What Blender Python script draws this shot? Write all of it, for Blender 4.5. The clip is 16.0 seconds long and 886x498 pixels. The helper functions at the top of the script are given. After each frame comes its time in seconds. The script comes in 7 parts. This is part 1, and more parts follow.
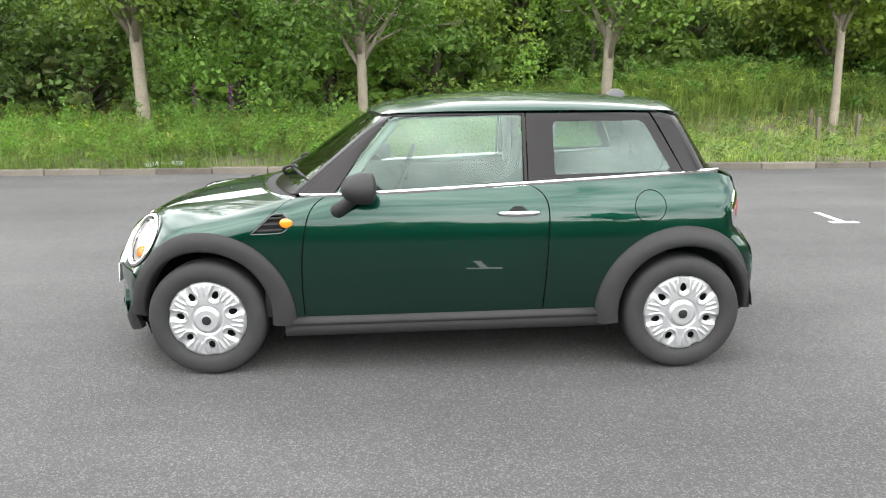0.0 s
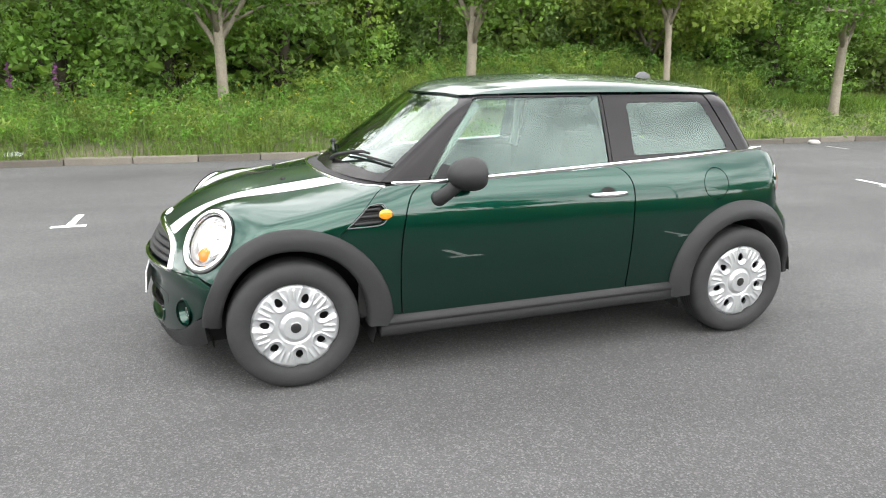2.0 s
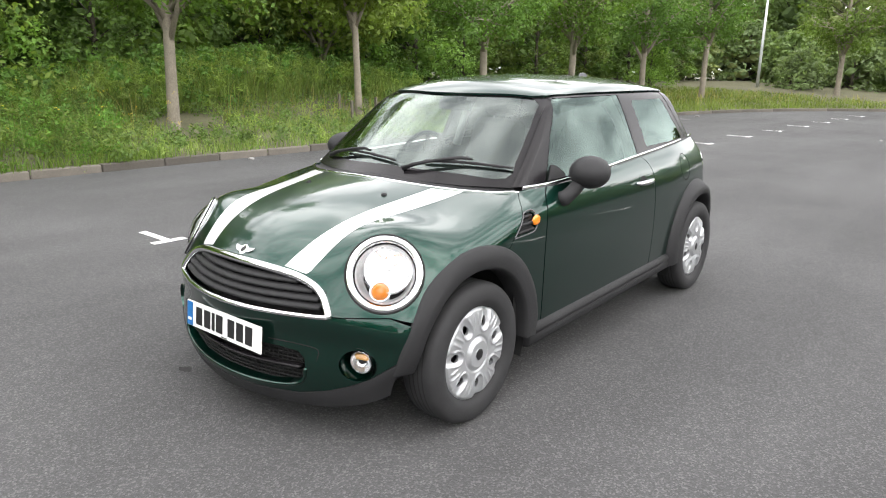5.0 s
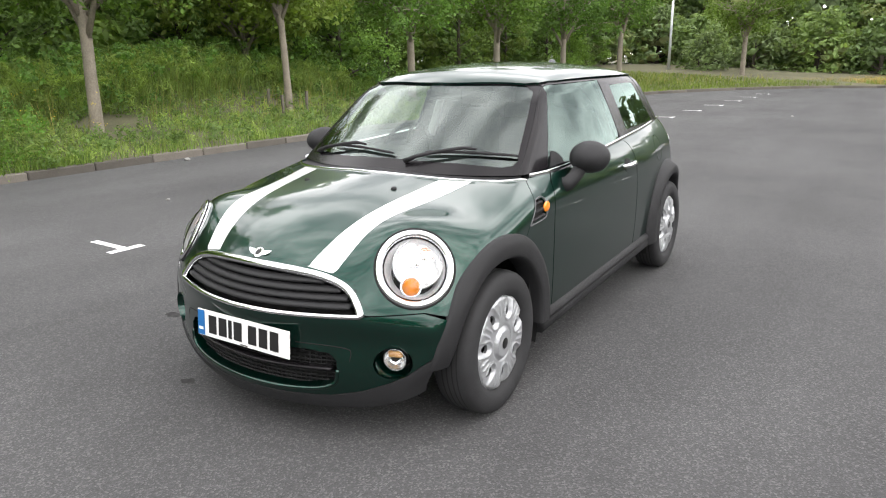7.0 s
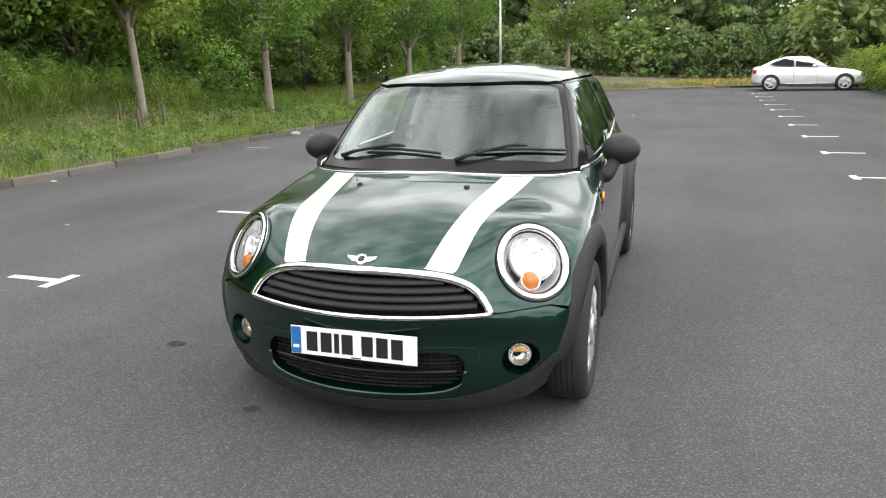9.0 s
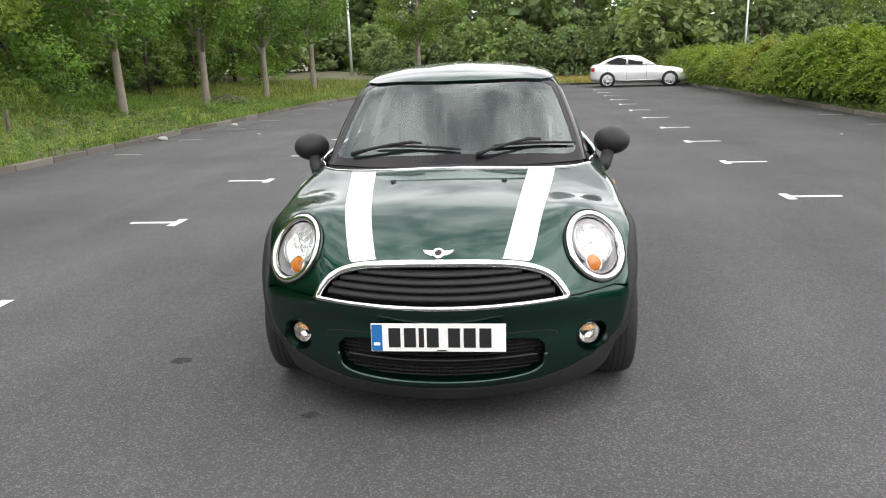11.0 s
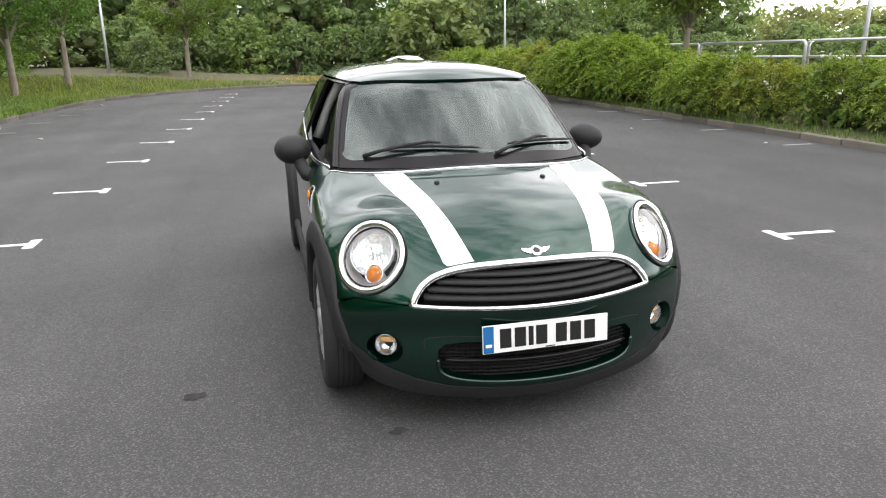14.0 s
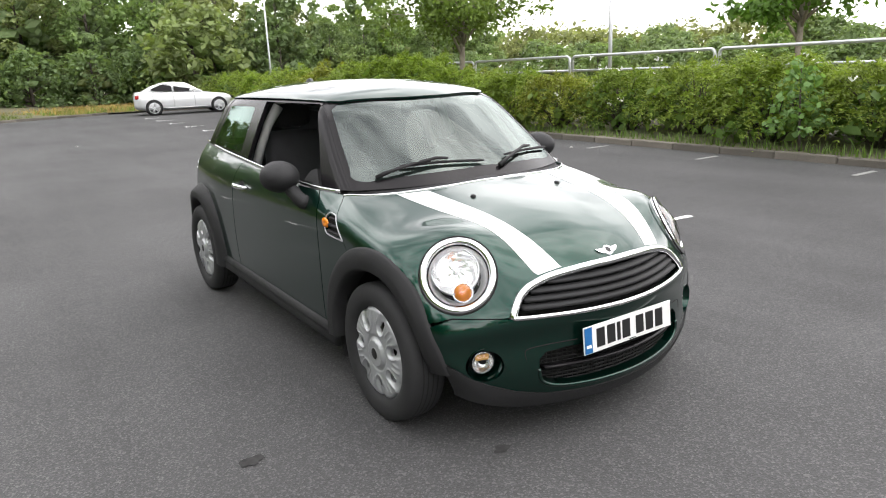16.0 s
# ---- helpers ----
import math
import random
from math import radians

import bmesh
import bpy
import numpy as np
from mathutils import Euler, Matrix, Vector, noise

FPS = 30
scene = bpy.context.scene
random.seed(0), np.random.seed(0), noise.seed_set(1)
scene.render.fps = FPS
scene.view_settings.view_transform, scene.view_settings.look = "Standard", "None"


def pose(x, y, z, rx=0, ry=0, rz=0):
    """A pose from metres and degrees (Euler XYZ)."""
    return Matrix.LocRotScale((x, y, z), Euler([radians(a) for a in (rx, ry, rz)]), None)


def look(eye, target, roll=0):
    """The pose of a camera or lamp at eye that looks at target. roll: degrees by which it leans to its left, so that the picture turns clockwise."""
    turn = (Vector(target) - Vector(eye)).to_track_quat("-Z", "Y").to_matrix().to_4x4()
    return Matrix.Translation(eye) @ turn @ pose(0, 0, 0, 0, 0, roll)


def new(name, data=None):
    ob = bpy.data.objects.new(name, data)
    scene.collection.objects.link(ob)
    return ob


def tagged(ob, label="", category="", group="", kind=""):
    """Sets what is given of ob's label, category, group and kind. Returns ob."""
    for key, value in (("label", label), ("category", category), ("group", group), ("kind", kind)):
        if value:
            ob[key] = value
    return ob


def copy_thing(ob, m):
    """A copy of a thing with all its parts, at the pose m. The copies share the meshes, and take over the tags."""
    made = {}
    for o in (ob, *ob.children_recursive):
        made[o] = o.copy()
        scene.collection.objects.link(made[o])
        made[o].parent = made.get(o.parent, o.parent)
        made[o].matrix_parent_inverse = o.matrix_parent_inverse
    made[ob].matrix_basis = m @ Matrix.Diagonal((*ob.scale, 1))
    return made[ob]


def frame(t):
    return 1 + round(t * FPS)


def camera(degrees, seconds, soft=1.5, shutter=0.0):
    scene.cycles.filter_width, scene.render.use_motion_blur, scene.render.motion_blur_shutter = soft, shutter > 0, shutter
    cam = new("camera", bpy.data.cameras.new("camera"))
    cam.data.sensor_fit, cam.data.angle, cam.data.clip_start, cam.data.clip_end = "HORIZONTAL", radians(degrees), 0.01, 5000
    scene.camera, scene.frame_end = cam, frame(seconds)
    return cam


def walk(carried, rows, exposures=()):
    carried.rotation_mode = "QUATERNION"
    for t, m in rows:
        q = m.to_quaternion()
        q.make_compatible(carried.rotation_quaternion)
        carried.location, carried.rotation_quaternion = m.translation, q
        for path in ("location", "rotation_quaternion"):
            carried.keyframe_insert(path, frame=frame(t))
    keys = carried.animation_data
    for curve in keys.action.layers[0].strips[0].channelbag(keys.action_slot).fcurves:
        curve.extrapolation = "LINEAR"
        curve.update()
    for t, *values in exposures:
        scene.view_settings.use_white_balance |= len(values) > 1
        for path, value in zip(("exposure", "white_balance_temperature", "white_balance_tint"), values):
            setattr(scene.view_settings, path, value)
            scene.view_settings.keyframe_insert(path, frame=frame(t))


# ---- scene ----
cam = camera(65.3, 16.0, soft=1.1)
PATH = [
    (0, (1.115, -4.228, 1.5), (1.174, -2.287, 1.024), -0.4),
    (0.5, (1.002, -4.209, 1.5), (1.124, -2.27, 1.025), 0.6),
    (1, (0.623, -4.059, 1.486), (0.851, -2.135, 0.989), -1.3),
    (1.5, (0.172, -3.972, 1.477), (0.6, -2.085, 0.969), -0.2),
    (2, (-0.303, -3.846, 1.476), (0.309, -2.013, 0.959), 0.5),
    (2.5, (-0.739, -3.626, 1.491), (0.026, -1.854, 0.967), 0.1),
    (3, (-1.179, -3.415, 1.477), (-0.22, -1.739, 0.957), -0.7),
    (3.5, (-1.489, -3.14, 1.453), (-0.356, -1.568, 0.957), -1.0),
    (4, (-1.773, -2.854, 1.453), (-0.491, -1.4, 0.96), 0.3),
    (6.5, (-2.389, -2.064, 1.448), (-0.762, -1.027, 0.92), -0.8),
    (7, (-2.393, -2.055, 1.449), (-0.767, -1.017, 0.92), -0.8),
    (7.5, (-2.449, -2.002, 1.452), (-0.81, -0.986, 0.923), -0.8),
    (8, (-2.543, -1.819, 1.435), (-0.866, -0.866, 0.906), -0.5),
    (8.5, (-2.683, -1.484, 1.447), (-0.925, -0.694, 0.913), -1.3),
    (9, (-2.857, -1.1, 1.421), (-1.023, -0.489, 0.909), -1.6),
    (9.5, (-2.941, -0.768, 1.402), (-1.063, -0.308, 0.887), -1.6),
    (12, (-3.178, -0.122, 1.459), (-1.249, -0.043, 0.938), -0.7),
    (12.5, (-3.159, 0.002, 1.452), (-1.229, 0.017, 0.93), 0.2),
    (13, (-3.072, 0.312, 1.447), (-1.151, 0.185, 0.902), -0.9),
    (13.5, (-3.028, 0.663, 1.446), (-1.129, 0.359, 0.896), -1.2),
    (14, (-2.987, 1.002, 1.465), (-1.122, 0.526, 0.922), -0.8),
    (14.5, (-2.855, 1.295, 1.455), (-1.032, 0.67, 0.918), -2.1),
    (15, (-2.767, 1.608, 1.466), (-1.006, 0.812, 0.948), -2.6),
    (15.5, (-2.621, 1.924, 1.478), (-0.944, 0.964, 0.96), -1.5),
    (16, (-2.45, 2.102, 1.465), (-0.844, 1.021, 0.962), -2.4),
]
walk(cam, [(t, look(eye, target, roll)) for t, eye, target, roll in PATH],
     exposures=[(0.0, 0.93, 6500, 11), (2.0, 0.88, 6500, 11), (3.5, 0.68, 6500, 12), (6.5, 0.34, 6500, 14), (9.0, 0.18, 6500, 14), (12.5, 0.10, 6500, 14), (16.0, 0.18, 6500, 14)])

# ---------------------------------------------------------------- sky and sun
SUN_EL, SUN_AZ = radians(52), radians(200)
world = bpy.data.worlds.new("sky")
scene.world = world
world.use_nodes = True
wn, wl = world.node_tree.nodes, world.node_tree.links
wn.clear()
sky = wn.new("ShaderNodeTexSky")
sky.sky_type, sky.sun_disc = "NISHITA", False
sky.sun_elevation, sky.sun_rotation, sky.air_density, sky.dust_density = SUN_EL, SUN_AZ, 1.0, 3.0
coord = wn.new("ShaderNodeTexCoord")
squash = wn.new("ShaderNodeMapping")
squash.inputs["Scale"].default_value = (1.0, 1.0, 1.4)
cloud = wn.new("ShaderNodeTexNoise")
cloud.inputs["Scale"].default_value, cloud.inputs["Detail"].default_value, cloud.inputs["Roughness"].default_value = 3.0, 8.0, 0.58
shade = wn.new("ShaderNodeValToRGB")
shade.color_ramp.elements[0].position, shade.color_ramp.elements[0].color = 0.38, (7.6, 7.8, 7.9, 1)
shade.color_ramp.elements[1].position, shade.color_ramp.elements[1].color = 0.60, (25.0, 25.0, 24.6, 1)
cover = wn.new("ShaderNodeMixRGB")
cover.inputs["Fac"].default_value = 0.93
back = wn.new("ShaderNodeBackground")
back.inputs["Strength"].default_value = 0.15
wout = wn.new("ShaderNodeOutputWorld")
wl.new(coord.outputs["Generated"], squash.inputs["Vector"])
wl.new(squash.outputs["Vector"], cloud.inputs["Vector"])
wl.new(cloud.outputs["Fac"], shade.inputs["Fac"])
wl.new(sky.outputs["Color"], cover.inputs["Color1"])
wl.new(shade.outputs["Color"], cover.inputs["Color2"])
wl.new(cover.outputs["Color"], back.inputs["Color"])
wl.new(back.outputs["Background"], wout.inputs["Surface"])

sun = new("sun", bpy.data.lights.new("sun", "SUN"))
sun.data.energy, sun.data.angle, sun.data.color = 0.5, radians(50), (1.0, 0.96, 0.9)
sun_dir = Vector((math.sin(SUN_AZ) * math.cos(SUN_EL), math.cos(SUN_AZ) * math.cos(SUN_EL), math.sin(SUN_EL)))
sun.matrix_world = look(sun_dir * 60, (0, 0, 0))
scene.view_settings.exposure = 0.0

# ---------------------------------------------------------------- materials
def material(name, color, rough=0.5, metal=0.0, coat=0.0, vary=0.12, scale=6.0, fine=0.0, fine_scale=300.0, bump=0.0, bump_scale=120.0, spec=0.5, coat_rough=0.03, per="", rough_vary=0.0):
    """A principled surface, with colour varied at two scales, per piece or per leaf, and fine relief."""
    m = bpy.data.materials.new(name)
    m.use_nodes = True
    n, l = m.node_tree.nodes, m.node_tree.links
    b = n["Principled BSDF"]
    b.inputs["Roughness"].default_value, b.inputs["Metallic"].default_value = rough, metal
    b.inputs["Coat Weight"].default_value, b.inputs["Coat Roughness"].default_value = coat, coat_rough
    b.inputs["Specular IOR Level"].default_value = spec
    tc = n.new("ShaderNodeTexCoord")
    big = n.new("ShaderNodeTexNoise")
    big.inputs["Scale"].default_value, big.inputs["Detail"].default_value = scale, 5.0
    l.new(tc.outputs["Object"], big.inputs["Vector"])
    value = big.outputs["Fac"]
    if fine:
        small = n.new("ShaderNodeTexNoise")
        small.inputs["Scale"].default_value, small.inputs["Detail"].default_value = fine_scale, 2.0
        l.new(tc.outputs["Object"], small.inputs["Vector"])
        mixer = n.new("ShaderNodeMix")
        mixer.inputs[0].default_value = fine
        l.new(value, mixer.inputs[2])
        l.new(small.outputs["Fac"], mixer.inputs[3])
        value = mixer.outputs[0]
    ramp = n.new("ShaderNodeMapRange")
    ramp.inputs["From Min"].default_value, ramp.inputs["From Max"].default_value = 0.25, 0.75
    ramp.inputs["To Min"].default_value, ramp.inputs["To Max"].default_value = 1 - vary, 1 + vary
    l.new(value, ramp.inputs["Value"])
    factor = ramp.outputs["Result"]
    if per:
        if per == "object":
            rnd = n.new("ShaderNodeObjectInfo").outputs["Random"]
        else:
            rnd = n.new("ShaderNodeNewGeometry").outputs["Random Per Island"]
        spread = n.new("ShaderNodeMapRange")
        spread.inputs["To Min"].default_value, spread.inputs["To Max"].default_value = 0.68, 1.35
        l.new(rnd, spread.inputs["Value"])
        times = n.new("ShaderNodeMath")
        times.operation = "MULTIPLY"
        l.new(factor, times.inputs[0])
        l.new(spread.outputs["Result"], times.inputs[1])
        factor = times.outputs[0]
    tint = n.new("ShaderNodeVectorMath")
    tint.operation = "SCALE"
    tint.inputs[0].default_value = color
    l.new(factor, tint.inputs["Scale"])
    l.new(tint.outputs["Vector"], b.inputs["Base Color"])
    if bump:
        rel = n.new("ShaderNodeTexNoise")
        rel.inputs["Scale"].default_value, rel.inputs["Detail"].default_value = bump_scale, 3.0
        l.new(tc.outputs["Object"], rel.inputs["Vector"])
        bn = n.new("ShaderNodeBump")
        bn.inputs["Strength"].default_value, bn.inputs["Distance"].default_value = bump, 0.01
        l.new(rel.outputs["Fac"], bn.inputs["Height"])
        l.new(bn.outputs["Normal"], b.inputs["Normal"])
    if rough_vary:
        rr = n.new("ShaderNodeMapRange")
        rr.inputs["To Min"].default_value, rr.inputs["To Max"].default_value = rough - rough_vary, rough + rough_vary
        l.new(big.outputs["Fac"], rr.inputs["Value"])
        l.new(rr.outputs["Result"], b.inputs["Roughness"])
    return m


def leafy(name, color, per="island", scale=0.5, vary=0.3, through_light=0.42):
    """Foliage: rough leaves that also let light through, each leaf of its own shade."""
    m = material(name, color, rough=0.6, vary=vary, scale=scale, per=per, spec=0.3)
    n, l = m.node_tree.nodes, m.node_tree.links
    b = n["Principled BSDF"]
    who = n.new("ShaderNodeObjectInfo")
    shade = n.new("ShaderNodeValToRGB")
    shade.color_ramp.elements[0].color = (1.22, 1.00, 1.05, 1)
    shade.color_ramp.elements[1].color = (0.82, 0.90, 0.85, 1)
    for spot, tone in ((0.35, (0.95, 1.06, 0.80, 1)), (0.7, (1.12, 1.12, 1.25, 1))):
        shade.color_ramp.elements.new(spot).color = tone
    l.new(who.outputs["Random"], shade.inputs["Fac"])
    plain = b.inputs["Base Color"].links[0].from_socket
    own = n.new("ShaderNodeVectorMath")
    own.operation = "MULTIPLY"
    l.new(plain, own.inputs[0])
    l.new(shade.outputs["Color"], own.inputs[1])
    l.new(own.outputs["Vector"], b.inputs["Base Color"])
    t = n.new("ShaderNodeBsdfTranslucent")
    src = b.inputs["Base Color"].links[0].from_socket
    warm = n.new("ShaderNodeVectorMath")
    warm.operation = "MULTIPLY"
    warm.inputs[1].default_value = (1.25, 1.3, 0.6)
    l.new(src, warm.inputs[0])
    l.new(warm.outputs["Vector"], t.inputs["Color"])
    mx = n.new("ShaderNodeMixShader")
    mx.inputs["Fac"].default_value = through_light
    l.new(b.outputs["BSDF"], mx.inputs[1])
    l.new(t.outputs["BSDF"], mx.inputs[2])
    l.new(mx.outputs["Shader"], n["Material Output"].inputs["Surface"])
    return m


def glazing(name, tint, gloss, rough=0.0, ior=1.55):
    """A clear pane: tinted see-through, with a mirror gloss that grows at grazing angles."""
    m = bpy.data.materials.new(name)
    m.use_nodes = True
    n, l = m.node_tree.nodes, m.node_tree.links
    n.remove(n["Principled BSDF"])
    clear = n.new("ShaderNodeBsdfTransparent")
    clear.inputs["Color"].default_value = (*tint, 1)
    shine = n.new("ShaderNodeBsdfGlossy")
    shine.inputs["Roughness"].default_value = rough
    shine.inputs["Color"].default_value = (*gloss, 1)
    fres = n.new("ShaderNodeFresnel")
    fres.inputs["IOR"].default_value = ior
    mx = n.new("ShaderNodeMixShader")
    l.new(fres.outputs["Fac"], mx.inputs["Fac"])
    l.new(clear.outputs["BSDF"], mx.inputs[1])
    l.new(shine.outputs["BSDF"], mx.inputs[2])
    l.new(mx.outputs["Shader"], n["Material Output"].inputs["Surface"])
    return m


def asphalt_material():
    m = bpy.data.materials.new("asphalt")
    m.use_nodes = True
    n, l = m.node_tree.nodes, m.node_tree.links
    b = n["Principled BSDF"]
    b.inputs["Roughness"].default_value, b.inputs["Specular IOR Level"].default_value = 0.85, 0.35
    tc = n.new("ShaderNodeTexCoord")
    grains = n.new("ShaderNodeTexVoronoi")
    grains.inputs["Scale"].default_value = 150.0
    l.new(tc.outputs["Object"], grains.inputs["Vector"])
    fleck = n.new("ShaderNodeValToRGB")
    fleck.color_ramp.elements[0].position, fleck.color_ramp.elements[0].color = 0.0, (0.053, 0.053, 0.0535, 1)
    fleck.color_ramp.elements[1].position, fleck.color_ramp.elements[1].color = 1.0, (0.124, 0.124, 0.122, 1)
    mid = fleck.color_ramp.elements.new(0.72)
    mid.color = (0.071, 0.0705, 0.0715, 1)
    sep = n.new("ShaderNodeSeparateColor")
    l.new(grains.outputs["Color"], sep.inputs["Color"])
    l.new(sep.outputs["Red"], fleck.inputs["Fac"])
    worn = n.new("ShaderNodeTexNoise")
    worn.inputs["Scale"].default_value, worn.inputs["Detail"].default_value, worn.inputs["Roughness"].default_value = 0.35, 8.0, 0.62
    l.new(tc.outputs["Object"], worn.inputs["Vector"])
    level = n.new("ShaderNodeMapRange")
    level.inputs["From Min"].default_value, level.inputs["From Max"].default_value = 0.3, 0.7
    level.inputs["To Min"].default_value, level.inputs["To Max"].default_value = 0.76, 1.22
    l.new(worn.outputs["Fac"], level.inputs["Value"])
    streak_map = n.new("ShaderNodeMapping")
    streak_map.inputs["Scale"].default_value, streak_map.inputs["Rotation"].default_value = (0.10, 0.75, 1.0), (0, 0, radians(9))
    l.new(tc.outputs["Object"], streak_map.inputs["Vector"])
    streak = n.new("ShaderNodeTexNoise")
    streak.inputs["Scale"].default_value, streak.inputs["Detail"].default_value = 1.6, 6.0
    l.new(streak_map.outputs["Vector"], streak.inputs["Vector"])
    streak_level = n.new("ShaderNodeMapRange")
    streak_level.inputs["From Min"].default_value, streak_level.inputs["From Max"].default_value = 0.32, 0.68
    streak_level.inputs["To Min"].default_value, streak_level.inputs["To Max"].default_value = 0.88, 1.14
    l.new(streak.outputs["Fac"], streak_level.inputs["Value"])
    both = n.new("ShaderNodeMath")
    both.operation = "MULTIPLY"
    l.new(level.outputs["Result"], both.inputs[0])
    l.new(streak_level.outputs["Result"], both.inputs[1])
    # base colour rises smoothly from -y to +y across the car park
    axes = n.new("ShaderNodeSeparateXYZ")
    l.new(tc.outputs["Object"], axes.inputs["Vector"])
    paler = n.new("ShaderNodeMapRange")
    paler.interpolation_type = "SMOOTHSTEP"
    paler.inputs["From Min"].default_value, paler.inputs["From Max"].default_value = -6.0, 6.0
    paler.inputs["To Min"].default_value, paler.inputs["To Max"].default_value = 0.77, 1.17
    l.new(axes.outputs["Y"], paler.inputs["Value"])
    tone_factor = n.new("ShaderNodeMath")
    tone_factor.operation = "MULTIPLY"
    l.new(both.outputs[0], tone_factor.inputs[0])
    l.new(paler.outputs["Result"], tone_factor.inputs[1])
    tint = n.new("ShaderNodeVectorMath")
    tint.operation = "SCALE"
    l.new(fleck.outputs["Color"], tint.inputs[0])
    l.new(tone_factor.outputs[0], tint.inputs["Scale"])
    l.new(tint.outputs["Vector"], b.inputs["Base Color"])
    bn = n.new("ShaderNodeBump")
    bn.inputs["Strength"].default_value, bn.inputs["Distance"].default_value = 0.5, 0.006
    l.new(grains.outputs["Distance"], bn.inputs["Height"])
    l.new(bn.outputs["Normal"], b.inputs["Normal"])
    return m


def paint_material():
    """Dark green metallic paint under a clear coat, with fine flake."""
    m = material("green_paint", (0.0005, 0.0310, 0.0200), rough=0.33, metal=0.9, coat=1.0, coat_rough=0.012, vary=0.05, scale=2.0, fine=0.5, fine_scale=1500.0, spec=0.1)
    m.node_tree.nodes["Principled BSDF"].inputs["Coat IOR"].default_value = 1.53
    return m


ASPHALT = asphalt_material()
PAINT = paint_material()
WHITE_PAINT = material("white_film", (0.80, 0.81, 0.80), rough=0.35, coat=1.0, vary=0.03)
CHROME = material("chrome", (0.82, 0.83, 0.84), rough=0.07, metal=1.0, vary=0.03)
SILVER = material("silver_plastic", (0.43, 0.44, 0.45), rough=0.34, metal=0.5, vary=0.06, scale=20, fine=0.4, bump=0.03)
BLACK_PLASTIC = material("black_plastic", (0.020, 0.020, 0.021), rough=0.60, vary=0.15, scale=9, fine=0.3, bump=0.12, bump_scale=700, spec=0.30)
GLOSS_BLACK = material("gloss_black", (0.010, 0.009, 0.010), rough=0.20, coat=0.0, vary=0.1, spec=0.22)
RUBBER = material("tyre_rubber", (0.025, 0.025, 0.026), rough=0.75, vary=0.25, scale=14, fine=0.4, bump=0.08, bump_scale=260, spec=0.38)
GREY_CAP = material("grey_cap", (0.09, 0.092, 0.095), rough=0.5, vary=0.1)
DARK = material("dark_cavity", (0.008, 0.008, 0.008), rough=0.9, vary=0.2)
GLASS = glazing("car_glass", (0.52, 0.66, 0.59), (0.90, 1.0, 0.96), ior=1.9)
SIDE_GLASS = glazing("side_glass", (0.50, 0.70, 0.61), (0.80, 1.0, 0.93), ior=1.75)
LAMP_GLASS = glazing("lamp_glass", (0.95, 0.96, 0.96), (1.0, 1.0, 1.0))
CABIN = material("cabin_cloth", (0.022, 0.022, 0.024), rough=0.85, vary=0.2, scale=12, bump=0.15, bump_scale=500)
CABIN_GREY = material("cabin_grey", (0.40, 0.40, 0.38), rough=0.8, vary=0.08)
AMBER = material("amber_plastic", (0.85, 0.25, 0.012), rough=0.15, coat=0.8, vary=0.15, scale=40)
AMBER_PALE = material("amber_bulb", (0.80, 0.42, 0.12), rough=0.2, coat=0.6, vary=0.15, scale=40)
REFLECTOR = material("reflector", (0.90, 0.91, 0.92), rough=0.17, metal=0.75, vary=0.1, scale=30, bump=0.2, bump_scale=60)
LAMP_SILVER = material("lamp_silver", (0.80, 0.81, 0.82), rough=0.3, metal=0.25, vary=0.08, scale=30, bump=0.15, bump_scale=60)
RED_GLASS = material("tail_red", (0.40, 0.015, 0.015), rough=0.12, coat=0.8, vary=0.2, scale=30)
PLATE_WHITE = material("plate_white", (0.82, 0.82, 0.80), rough=0.35, vary=0.03)
PLATE_BLUE = material("plate_blue", (0.012, 0.13, 0.36), rough=0.35, vary=0.05)
PLATE_BLACK = material("plate_black", (0.012, 0.012, 0.012), rough=0.4, vary=0.05)
LINE_PAINT = material("line_paint", (0.78, 0.78, 0.76), rough=0.7, vary=0.16, scale=14, fine=0.5, fine_scale=90, bump=0.2)
FADED_PAINT = material("faded_paint", (0.26, 0.26, 0.25), rough=0.8, vary=0.3, scale=14, fine=0.6, fine_scale=60, bump=0.2)
CONCRETE = material("kerb_concrete", (0.120, 0.108, 0.090), rough=0.9, vary=0.28, scale=3.5, fine=0.45, fine_scale=60, bump=0.4, bump_scale=70, per="object")
SOIL = material("verge_soil", (0.115, 0.110, 0.062), rough=0.95, vary=0.45, scale=1.6, fine=0.5, fine_scale=25, bump=0.6, bump_scale=18)
BARK = material("bark", (0.235, 0.205, 0.160), rough=0.9, vary=0.35, scale=5, fine=0.5, fine_scale=40, bump=0.7, bump_scale=28)
GALV = material("galvanised_steel", (0.52, 0.53, 0.54), rough=0.4, metal=0.7, vary=0.12, scale=5, fine=0.3, fine_scale=60)
LEAF_KERB = leafy("leaf_kerb_tree", (0.10, 0.18, 0.034))
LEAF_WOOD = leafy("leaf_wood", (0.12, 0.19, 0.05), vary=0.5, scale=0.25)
LEAF_BUSH = leafy("leaf_bush", (0.20, 0.32, 0.075), vary=0.45)
LEAF_BRIGHT = leafy("leaf_bright", (0.125, 0.225, 0.048))
LEAF_YELLOW = leafy("leaf_yellowish", (0.17, 0.22, 0.045))
LEAF_GREY = leafy("leaf_grey", (0.145, 0.205, 0.08))
LEAF_HEDGE = leafy("leaf_hedge", (0.175, 0.232, 0.040), vary=0.4)
# paler, greyer green: distance haze is put into this leaf colour
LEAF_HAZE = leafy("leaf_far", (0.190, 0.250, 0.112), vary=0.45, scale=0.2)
LEAF_BROAD = leafy("leaf_broad", (0.135, 0.215, 0.085), vary=0.2)
